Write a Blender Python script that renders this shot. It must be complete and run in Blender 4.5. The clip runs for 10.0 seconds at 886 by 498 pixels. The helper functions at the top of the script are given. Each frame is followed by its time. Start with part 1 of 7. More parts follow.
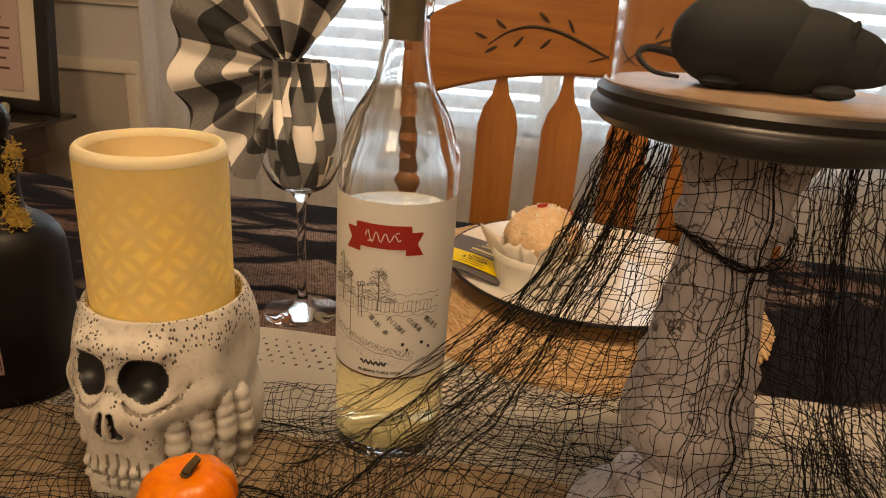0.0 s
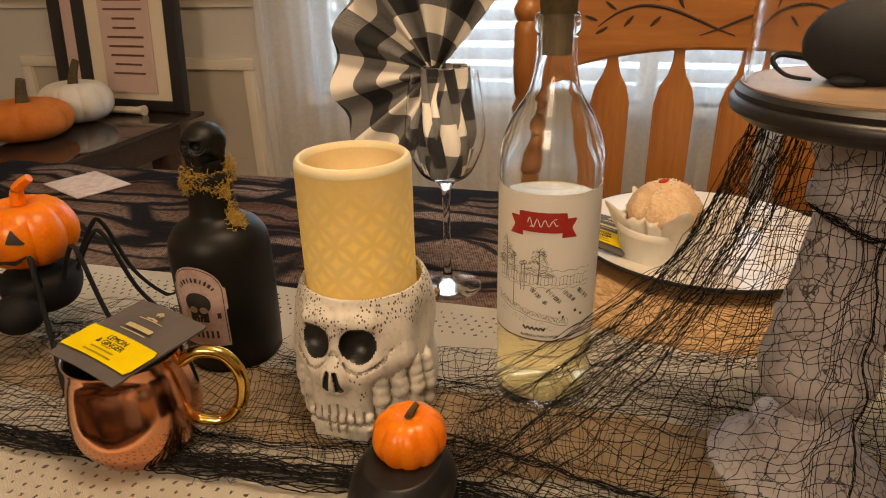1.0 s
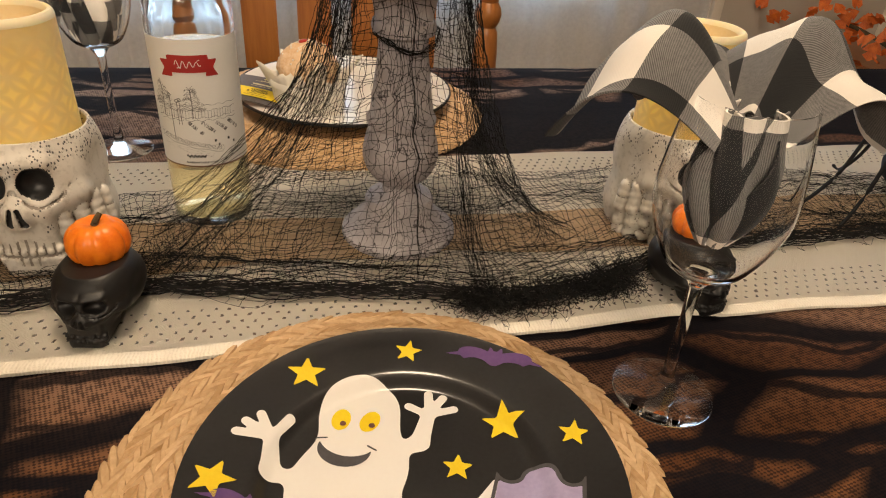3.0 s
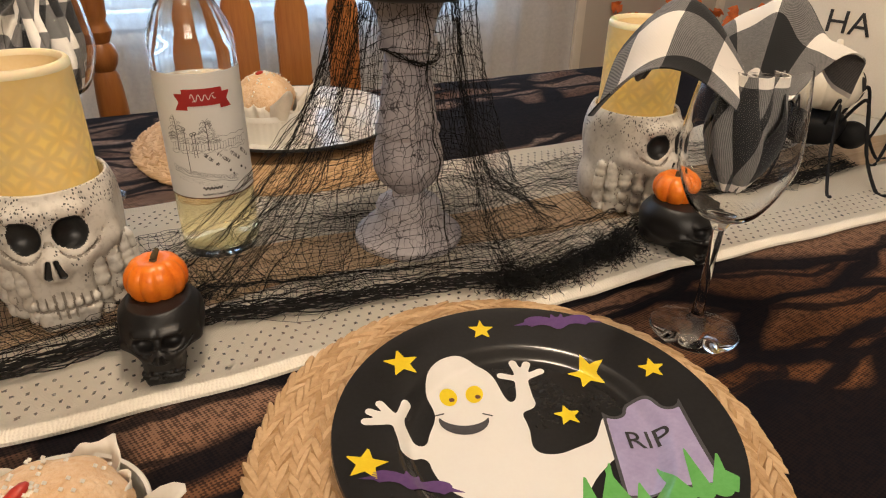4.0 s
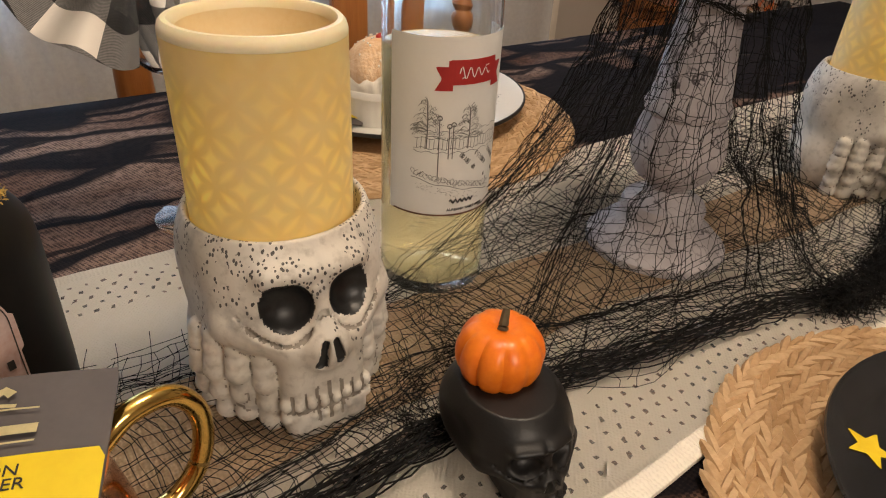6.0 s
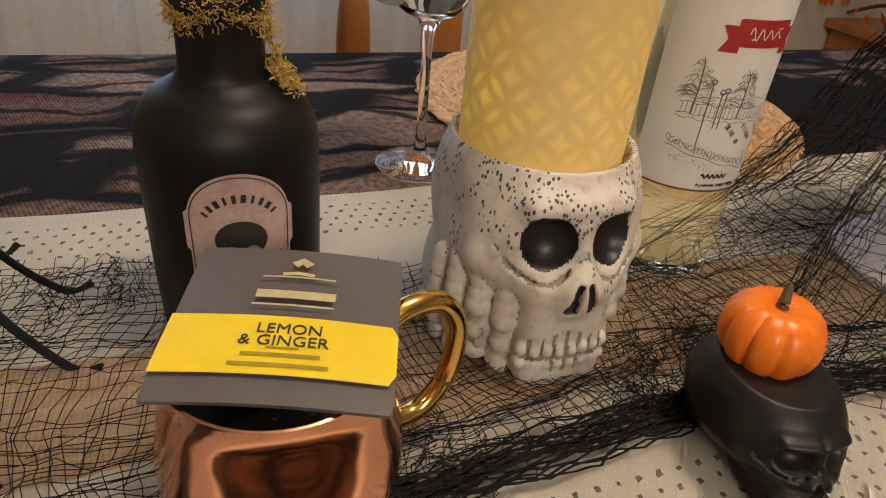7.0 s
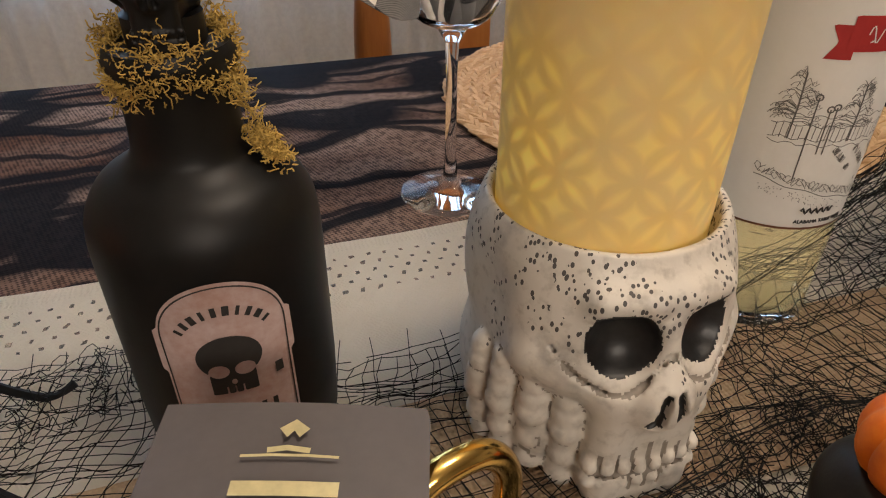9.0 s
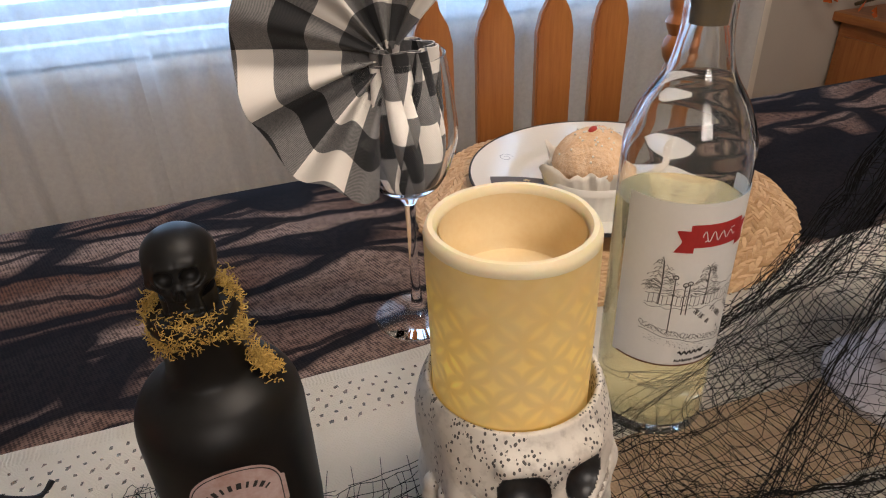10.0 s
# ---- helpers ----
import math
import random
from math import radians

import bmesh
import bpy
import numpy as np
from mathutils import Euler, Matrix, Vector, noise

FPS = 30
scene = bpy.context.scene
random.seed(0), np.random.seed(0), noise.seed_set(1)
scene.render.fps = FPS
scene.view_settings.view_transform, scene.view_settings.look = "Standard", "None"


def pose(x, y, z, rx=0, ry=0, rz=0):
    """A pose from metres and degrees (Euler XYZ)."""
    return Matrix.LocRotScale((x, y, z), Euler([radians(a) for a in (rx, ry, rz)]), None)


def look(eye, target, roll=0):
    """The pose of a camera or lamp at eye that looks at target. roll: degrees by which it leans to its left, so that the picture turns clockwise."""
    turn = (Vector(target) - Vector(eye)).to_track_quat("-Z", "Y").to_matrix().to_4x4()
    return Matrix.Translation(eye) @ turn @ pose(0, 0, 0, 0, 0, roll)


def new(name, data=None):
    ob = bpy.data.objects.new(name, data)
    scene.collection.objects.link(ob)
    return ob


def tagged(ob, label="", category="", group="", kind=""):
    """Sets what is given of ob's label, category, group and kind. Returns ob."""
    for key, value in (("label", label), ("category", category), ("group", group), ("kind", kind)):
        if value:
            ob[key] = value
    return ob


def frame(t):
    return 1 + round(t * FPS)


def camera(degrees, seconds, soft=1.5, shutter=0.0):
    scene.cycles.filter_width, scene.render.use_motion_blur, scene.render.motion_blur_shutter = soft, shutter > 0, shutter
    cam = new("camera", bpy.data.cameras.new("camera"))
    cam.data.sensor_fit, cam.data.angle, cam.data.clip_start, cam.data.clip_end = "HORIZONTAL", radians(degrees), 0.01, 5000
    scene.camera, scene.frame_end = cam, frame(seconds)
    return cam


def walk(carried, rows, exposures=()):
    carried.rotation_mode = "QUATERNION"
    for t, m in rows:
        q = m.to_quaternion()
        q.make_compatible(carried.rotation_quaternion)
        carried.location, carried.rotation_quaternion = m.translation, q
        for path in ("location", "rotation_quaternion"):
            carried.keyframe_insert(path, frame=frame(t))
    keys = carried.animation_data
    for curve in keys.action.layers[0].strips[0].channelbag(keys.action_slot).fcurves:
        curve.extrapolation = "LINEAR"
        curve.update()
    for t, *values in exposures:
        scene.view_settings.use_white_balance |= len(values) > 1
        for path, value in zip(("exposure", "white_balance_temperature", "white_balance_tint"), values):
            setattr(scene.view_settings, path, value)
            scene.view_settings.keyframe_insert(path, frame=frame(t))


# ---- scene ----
cam = camera(68.1, 10.0, soft=1.1)
PATH = [
    (0, (0.066, 0.064, 1.04), (-0.16, 1.917, 0.323), 4.3),
    (0.5, (0.036, 0.032, 1.041), (-0.315, 1.837, 0.255), 1.9),
    (1, (0.033, -0.008, 1.075), (-0.451, 1.755, 0.265), -1.3),
    (1.5, (0.046, -0.035, 1.119), (-0.169, 1.829, 0.427), -1.0),
    (2, (0.085, -0.075, 1.078), (0.031, 1.738, 0.234), 2.9),
    (2.5, (0.118, -0.117, 1.072), (0.170, 1.567, -0.006), 4.8),
    (2.7, (0.115, -0.136, 1.082), (0.312, 1.537, 0.003), 4.9),
    (3.8, (-0.044, -0.205, 1.074), (0.626, 1.409, 0.102), 1.5),
    (4, (-0.056, -0.172, 1.072), (0.689, 1.408, 0.098), 1.3),
    (4.5, (-0.122, -0.111, 1.059), (0.79, 1.357, 0.053), 3.5),
    (5, (-0.171, -0.023, 1.074), (0.797, 1.396, 0.051), 2.2),
    (5.5, (-0.187, 0.059, 1.055), (0.774, 1.455, -0.006), 2.2),
    (6, (-0.239, 0.108, 1.022), (0.75, 1.49, -0.033), 3.4),
    (6.2, (-0.269, 0.12, 1.03), (0.658, 1.497, -0.085), 5.2),
    (7.3, (-0.295, 0.142, 0.964), (0.284, 1.773, -0.038), 4.4),
    (7.5, (-0.282, 0.156, 0.959), (0.276, 1.82, 0.001), 3.1),
    (8, (-0.265, 0.181, 0.961), (0.276, 1.819, -0.051), 1.0),
    (8.5, (-0.262, 0.199, 0.979), (0.278, 1.77, -0.136), 0.7),
    (9, (-0.266, 0.207, 0.986), (0.254, 1.778, -0.138), 0.5),
    (9.5, (-0.257, 0.198, 1.021), (0.287, 1.8, -0.046), -0.1),
    (10, (-0.252, 0.163, 1.097), (0.291, 1.78, 0.053), -2.6),
]
walk(cam, [(t, look(eye, target, roll)) for t, eye, target, roll in PATH],
     exposures=[(0.0, -0.22, 8500, 17), (1.0, -0.05, 7900, 15), (1.5, 0.0, 6000, 10), (2.0, -0.13, 6600, 12), (2.5, 0.1, 6700, 10), (4.0, 0.1, 6200, 11), (6.0, 0.05, 6150, 12), (9.0, 0.0, 5900, 12), (10.0, 0.05, 5600, 13)])

# ---------------------------------------------------------------- light
world = bpy.data.worlds.new("sky")
scene.world = world
world.use_nodes = True
_wn = world.node_tree.nodes
_sky = _wn.new("ShaderNodeTexSky")
_sky.sky_type, _sky.sun_disc = "NISHITA", False
_sky.sun_elevation, _sky.sun_rotation = radians(38), radians(160)
world.node_tree.links.new(_sky.outputs[0], _wn["Background"].inputs[0])
_wn["Background"].inputs[1].default_value = 0.12


def area(name, eye, target, w, h, power, colour):
    data = bpy.data.lights.new(name, "AREA")
    data.shape, data.size, data.size_y, data.energy, data.color = "RECTANGLE", w, h, power, colour
    ob = new(name, data)
    ob.matrix_world = look(eye, target)
    return ob


def bulb(name, place, power, colour, radius):
    data = bpy.data.lights.new(name, "POINT")
    data.energy, data.color, data.shadow_soft_size = power, colour, radius
    ob = new(name, data)
    ob.location = place
    return ob


area("window_daylight", (0.1, 2.02, 1.25), (0.1, 0.4, 0.8), 1.9, 1.1, 30.0, (0.52, 0.76, 1.0))
CEILING_LAMP = bulb("ceiling_lamp_bulb", (0.15, 0.25, 2.1), 35.0, (1.0, 0.80, 0.58), 0.16)
# Added warm fill from behind the camera; no lamp stands there.
area("added_room_fill", (-0.4, -2.2, 2.3), (0.0, 0.4, 0.8), 1.0, 0.6, 40.0, (1.0, 0.82, 0.62))


# ---------------------------------------------------------------- node tools
class Nodes:
    def __init__(self, name):
        self.m = bpy.data.materials.new(name)
        self.m.use_nodes = True
        self.t = self.m.node_tree
        self.p = self.t.nodes["Principled BSDF"]
        self.out = self.t.nodes["Material Output"]

    def put(self, socket, value):
        if isinstance(value, bpy.types.NodeSocket):
            self.t.links.new(value, socket)
        elif isinstance(value, (tuple, list)) and len(value) == 3 and socket.type == "RGBA":
            socket.default_value = (*value, 1)
        else:
            socket.default_value = value

    def n(self, kind, inputs=(), **props):
        node = self.t.nodes.new("ShaderNode" + kind)
        for key, value in props.items():
            setattr(node, key, value)
        for key, value in (inputs.items() if isinstance(inputs, dict) else enumerate(inputs)):
            self.put(node.inputs[key], value)
        return node

    def math(self, op, a, b=0.0, c=0.0):
        return self.n("Math", (a, b, c), operation=op).outputs[0]

    def mix(self, f, a, b):
        node = self.n("Mix", data_type="RGBA")
        for i, v in ((0, f), (6, a), (7, b)):
            self.put(node.inputs[i], v)
        return node.outputs[2]

    def ramp(self, f, lo, hi):
        return self.n("MapRange", {0: f, 1: lo, 2: hi, 3: 0.0, 4: 1.0}).outputs[0]

    def coord(self, which="Object"):
        return self.n("TexCoord").outputs[which]

    def noise(self, scale, detail=3.0, vec=None, rough=0.55):
        return self.n("TexNoise", {"Vector": vec or self.coord(), "Scale": scale, "Detail": detail, "Roughness": rough}).outputs[0]

    def xyz(self, vec=None):
        return self.n("SeparateXYZ", (vec or self.coord(),)).outputs

    def bump(self, height, strength=0.3, distance=0.001):
        self.put(self.p.inputs["Normal"], self.n("Bump", {"Strength": strength, "Distance": distance, "Height": height}).outputs[0])

    def set(self, **kw):
        for key, value in kw.items():
            self.put(self.p.inputs[key.replace("_", " ")], value)
        return self.m


def plain(name, a, b=None, rough=0.5, metal=0.0, scale=25.0, fine=350.0, bump=0.15, dist=0.0006, **kw):
    """Two colours mixed by a coarse and a fine noise, with fine relief."""
    k = Nodes(name)
    b = b or tuple(c * 0.72 for c in a)
    coarse, grain = k.noise(scale, 4.0), k.noise(fine, 3.0)
    f = k.ramp(k.math("ADD", coarse, k.math("MULTIPLY", grain, 0.6)), 0.55, 1.05)
    if bump:
        k.bump(grain, bump, dist)
    return k.set(Base_Color=k.mix(f, a, b), Roughness=k.math("ADD", rough - 0.06, k.math("MULTIPLY", coarse, 0.12)), Metallic=metal, **kw)


def glassy(name, colour, ior=1.45, rough=0.0):
    k = Nodes(name)
    return k.set(Base_Color=colour, Transmission_Weight=1.0, IOR=ior, Roughness=k.ramp(k.noise(60.0), 0.0, 30.0) if not rough else rough)


# ---------------------------------------------------------------- materials
M_BLACK = plain("black_wax", (0.007, 0.0065, 0.0065), (0.012, 0.011, 0.011), rough=0.42, scale=40, Specular_IOR_Level=0.4)
M_MATTEBLACK = plain("matte_black_glass", (0.0045, 0.0042, 0.004), (0.007, 0.0065, 0.006), rough=0.46, bump=0.05, Specular_IOR_Level=0.28)
M_BLACKWOOD = plain("black_painted_wood", (0.012, 0.010, 0.009), (0.020, 0.017, 0.016), rough=0.4, scale=18)
M_RUBBER = plain("black_rubber", (0.005, 0.005, 0.006), (0.009, 0.009, 0.010), rough=0.7, scale=60, Specular_IOR_Level=0.25)
M_THREAD = plain("black_thread", (0.007, 0.0065, 0.0065), (0.013, 0.012, 0.011), rough=0.85, bump=0, Specular_IOR_Level=0.2)
M_CREAM = plain("cream_paint", (0.74, 0.68, 0.58), (0.68, 0.62, 0.52), rough=0.45, scale=6, bump=0.08)
M_WALL = plain("wall_paint", (0.60, 0.57, 0.53), (0.55, 0.52, 0.48), rough=0.6, scale=4, bump=0.15)
M_CEIL = plain("ceiling_paint", (0.78, 0.76, 0.72), rough=0.8, scale=3)
M_PANEL = plain("panel_paint", (0.50, 0.45, 0.38), (0.46, 0.41, 0.35), rough=0.55, scale=4, bump=0.1)
M_WHITE = plain("white_glaze", (0.80, 0.77, 0.70), (0.76, 0.73, 0.66), rough=0.18, scale=12, bump=0.03)
M_PAPER = plain("white_paper", (0.80, 0.75, 0.66), (0.72, 0.66, 0.57), rough=0.8, scale=40, Subsurface_Weight=0.0)
M_ORANGE = plain("orange_pumpkin_skin", (0.93, 0.25, 0.012), (0.80, 0.15, 0.008), rough=0.33, scale=70, bump=0.12)
M_ORANGEFELT = plain("orange_fabric", (0.66, 0.20, 0.03), (0.5, 0.13, 0.02), rough=0.85, scale=30, bump=0.4)
M_WHITEFELT = plain("white_fabric", (0.78, 0.72, 0.64), (0.66, 0.6, 0.52), rough=0.85, scale=30, bump=0.4)
M_STEM = plain("dry_stem", (0.11, 0.075, 0.03), (0.05, 0.035, 0.015), rough=0.8, scale=150, bump=0.5)
M_BRASS = plain("polished_brass", (0.83, 0.56, 0.16), (0.75, 0.47, 0.11), rough=0.16, metal=1.0, bump=0.03)
M_STEEL = plain("steel_lining", (0.62, 0.60, 0.57), rough=0.25, metal=1.0, bump=0.02)
M_MUFFIN = plain("pale_cake_crumb", (0.80, 0.60, 0.40), (0.68, 0.42, 0.22), rough=0.85, scale=90, bump=0.9, dist=0.002)
M_RED = plain("red_fruit", (0.50, 0.035, 0.015), (0.35, 0.02, 0.01), rough=0.4)
M_CARVE = plain("carved_groove", (0.035, 0.015, 0.006), rough=0.7)
M_CREAMSIGN = plain("cream_board", (0.78, 0.70, 0.58), (0.72, 0.63, 0.50), rough=0.6, scale=9)
M_INK = plain("black_ink", (0.03, 0.028, 0.027), rough=0.7, bump=0)
M_GREYINK = plain("grey_ink", (0.16, 0.15, 0.14), rough=0.7, bump=0)
M_RIBBON = plain("red_ribbon_print", (0.42, 0.025, 0.02), (0.36, 0.02, 0.018), rough=0.5, bump=0)
M_LABEL = plain("wine_label_paper", (0.80, 0.78, 0.73), (0.77, 0.75, 0.70), rough=0.6, scale=30, bump=0.06)
M_BROWNLINE = plain("bronze_line", (0.16, 0.06, 0.03), rough=0.4, bump=0)
M_GREYCARD = plain("grey_packet_card", (0.115, 0.10, 0.10), (0.10, 0.088, 0.088), rough=0.55, scale=60, bump=0.06)
M_YELLOWCARD = plain("yellow_packet_card", (0.86, 0.66, 0.005), (0.82, 0.60, 0.005), rough=0.5, scale=60, bump=0.04)
M_DULLINK = plain("olive_print", (0.42, 0.31, 0.01), rough=0.6, bump=0)
M_GOLD = plain("gold_print", (0.75, 0.66, 0.36), rough=0.45, metal=0.4, bump=0)
M_PLATE = plain("black_glaze", (0.018, 0.017, 0.017), (0.024, 0.023, 0.023), rough=0.14, scale=14, bump=0.03)
M_GHOST = plain("white_print", (0.82, 0.79, 0.74), (0.80, 0.76, 0.71), rough=0.16, bump=0)
M_STAR = plain("yellow_print", (0.86, 0.66, 0.03), (0.80, 0.56, 0.02), rough=0.16, bump=0)
M_PURPLE = plain("purple_print", (0.14, 0.07, 0.20), (0.10, 0.05, 0.16), rough=0.16, bump=0)
M_LILAC = plain("lilac_print", (0.42, 0.37, 0.55), (0.34, 0.29, 0.46), rough=0.16, scale=50, bump=0)
M_GREEN = plain("green_print", (0.17, 0.46, 0.13), (0.12, 0.38, 0.09), rough=0.16, bump=0)
M_GREYPRINT = plain("grey_print", (0.10, 0.095, 0.10), rough=0.16, bump=0)
M_GLASS = glassy("clear_glass", (0.98, 0.985, 0.985))
M_WINE = glassy("white_wine", (0.97, 0.87, 0.55), 1.34)
M_WINE.node_tree.nodes["Principled BSDF"].inputs["Transmission Weight"].default_value = 0.78
M_THIN = glassy("thin_clear_glass", (0.985, 0.99, 0.99), 1.22)
M_POSTER = plain("pink_poster_paper", (0.62, 0.46, 0.42), (0.56, 0.40, 0.36), rough=0.7, scale=9)
M_LEAF = plain("orange_silk_leaf", (0.75, 0.18, 0.02), (0.45, 0.07, 0.01), rough=0.6, scale=40)
M_SLAT = plain("white_blind_slat", (0.60, 0.62, 0.66), rough=0.4, scale=8, bump=0.02)
M_FLOOR = plain("oak_floor", (0.30, 0.17, 0.08), (0.20, 0.11, 0.05), rough=0.4, scale=6)


def wood(name, light, dark, rough=0.35, along=2, s=1.0, streak=0.5):
    k = Nodes(name)
    stretch = [22.0 * s] * 3
    stretch[along] = 1.6 * s
    v = k.n("Mapping", {"Vector": k.coord(), "Scale": stretch}).outputs[0]
    rings = k.noise(3.0, 6.0, v, 0.6)
    fine = k.noise(14.0, 4.0, v, 0.7)
    f = k.ramp(k.math("ADD", rings, k.math("MULTIPLY", fine, streak)), 0.5, 1.0)
    k.bump(fine, 0.15, 0.0006)
    return k.set(Base_Color=k.mix(f, light, dark), Roughness=k.math("ADD", rough, k.math("MULTIPLY", fine, 0.1)))


M_OAK = wood("honey_oak", (0.40, 0.155, 0.035), (0.25, 0.08, 0.016), 0.3)
M_OAKX = wood("honey_oak_crest", (0.40, 0.155, 0.035), (0.25, 0.08, 0.016), 0.3, along=0)
M_DARKWOOD = wood("dark_brown_wood", (0.07, 0.03, 0.015), (0.03, 0.012, 0.007), 0.25, along=0)


def crackle_material():
    """Grey-lilac washed wood with dark cracks in the paint."""
    k = Nodes("crackled_grey_wash")
    co = k.coord()
    warp = k.n("TexNoise", {"Vector": co, "Scale": 60.0, "Detail": 3.0}).outputs[1]
    vec = k.n("VectorMath", (co, k.n("VectorMath", {0: warp, "Scale": 0.018}, operation="SCALE").outputs[0]), operation="ADD").outputs[0]
    edge = k.n("TexVoronoi", {"Vector": k.n("Mapping", {"Vector": vec, "Scale": (115.0, 115.0, 70.0)}).outputs[0], "Scale": 1.0}, feature="DISTANCE_TO_EDGE").outputs[0]
    crack = k.math("MULTIPLY", k.ramp(edge, 0.045, 0.010), k.ramp(k.noise(35.0, 2.0, co), 0.32, 0.52))
    tone = k.mix(k.ramp(k.noise(30.0, 5.0, co), 0.35, 0.70), (0.58, 0.54, 0.55), (0.35, 0.32, 0.34))
    k.bump(k.math("SUBTRACT", k.noise(260.0, 3.0, co), crack), 0.35, 0.0008)
    return k.set(Base_Color=k.mix(crack, tone, (0.07, 0.06, 0.065)), Roughness=0.65)


M_PEDWOOD = crackle_material()


def bone_material():
    k = Nodes("aged_bone_resin")
    co = k.coord()
    coarse, grain = k.noise(28.0, 5.0, co), k.noise(380.0, 3.0, co)
    z = k.xyz(co)[2]
    v = k.n("TexVoronoi", {"Vector": k.n("Mapping", {"Vector": co, "Scale": (1.0, 1.0, 0.6)}).outputs[0], "Scale": 470.0, "Randomness": 1.0}).outputs[0]
    where = k.ramp(k.math("ADD", k.noise(22.0, 2.0, co), k.math("MULTIPLY", z, 4.2)), 0.72, 1.02)
    pit = k.math("MULTIPLY", k.math("LESS_THAN", v, 0.33), k.math("GREATER_THAN", k.math("ADD", k.math("MULTIPLY", where, 0.35), k.noise(90.0, 3.0, co)), 0.745))
    base = k.mix(k.ramp(coarse, 0.35, 0.75), (0.70, 0.66, 0.59), (0.56, 0.51, 0.43))
    smudge = k.math("MULTIPLY", k.ramp(k.noise(48.0, 6.0, co), 0.57, 0.74), 0.5)
    base = k.mix(smudge, base, (0.13, 0.12, 0.12))
    base = k.mix(k.math("MULTIPLY", k.ramp(k.noise(210.0, 5.0, co), 0.52, 0.72), 0.45), base, (0.30, 0.26, 0.21))
    k.bump(k.math("SUBTRACT", k.math("MULTIPLY", grain, 0.3), pit), 0.5, 0.001)
    return k.set(Base_Color=k.mix(pit, base, (0.085, 0.078, 0.072)), Roughness=0.6)


M_BONE = bone_material()
# Darker tone for the skull's lid, tooth and finger grooves.
M_GROOVE = plain("dark_groove_tone", (0.34, 0.30, 0.25), (0.20, 0.17, 0.14), rough=0.6, scale=120)
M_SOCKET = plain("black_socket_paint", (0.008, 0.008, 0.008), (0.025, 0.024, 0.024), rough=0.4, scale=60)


def copper_material():
    k = Nodes("hammered_copper")
    h = k.n("TexVoronoi", {"Vector": k.coord(), "Scale": 70.0}).outputs[0]
    k.bump(h, 0.12, 0.002)
    f = k.ramp(k.noise(20.0, 4.0), 0.4, 0.7)
    return k.set(Base_Color=k.mix(f, (0.80, 0.40, 0.24), (0.70, 0.30, 0.16)), Metallic=1.0, Roughness=0.14)


M_COPPER = copper_material()


def wax_material():
    """Wax of a lit flameless candle: the light inside shows through a lattice of round arcs where the wax is thin."""
    k = Nodes("lit_cream_wax")
    co = k.coord()
    x, y, z = k.xyz(co)
    u = k.math("MULTIPLY", k.math("ARCTAN2", x, k.math("MULTIPLY", y, -1.0)), 0.04 / 0.0251)
    v = k.math("DIVIDE", z, 0.0251)

    def ring(du, dv):
        fu = k.math("SUBTRACT", k.math("FRACT", k.math("ADD", u, du)), 0.5)
        fv = k.math("SUBTRACT", k.math("FRACT", k.math("ADD", v, dv)), 0.5)
        d = k.math("SQRT", k.math("ADD", k.math("MULTIPLY", fu, fu), k.math("MULTIPLY", fv, fv)))
        return k.math("ABSOLUTE", k.math("SUBTRACT", d, 0.5))
    d = k.math("MINIMUM", ring(0.0, 0.0), ring(0.5, 0.5))
    thin = k.math("MULTIPLY", k.ramp(d, 0.040, 0.125), k.math("MULTIPLY", k.ramp(z, 0.045, 0.062), k.ramp(z, 0.142, 0.112)))
    cloud = k.noise(38.0, 3.0, co)
    base = k.mix(k.ramp(cloud, 0.3, 0.7), (0.80, 0.62, 0.30), (0.74, 0.52, 0.20))
    low = k.math("MULTIPLY", k.ramp(z, 0.150, 0.075), k.ramp(cloud, 0.15, 0.75))
    glow = k.math("ADD", k.math("ADD", 0.02, k.math("MULTIPLY", thin, 0.015)), k.math("MULTIPLY", low, k.math("ADD", 0.16, k.math("MULTIPLY", thin, 0.17))))
    k.bump(k.noise(220.0, 3.0, co), 0.12, 0.0006)
    return k.set(Base_Color=base, Roughness=0.45, Subsurface_Weight=0.35, Subsurface_Radius=(0.01, 0.005, 0.002), Subsurface_Scale=0.6,
                 Emission_Color=k.mix(thin, (1.0, 0.56, 0.05), (1.0, 0.68, 0.07)), Emission_Strength=glow)


M_WAX = wax_material()
M_WAXTOP = plain("cream_wax_rim", (0.86, 0.76, 0.52), (0.83, 0.71, 0.45), rough=0.5, Subsurface_Weight=0.3, Subsurface_Radius=(0.01, 0.005, 0.002), Subsurface_Scale=0.6)
M_WAXIN = plain("dull_cream_wax", (0.80, 0.65, 0.38), (0.76, 0.58, 0.30), rough=0.6, scale=18)

RUN_N, RUN_F = 0.220, 0.561


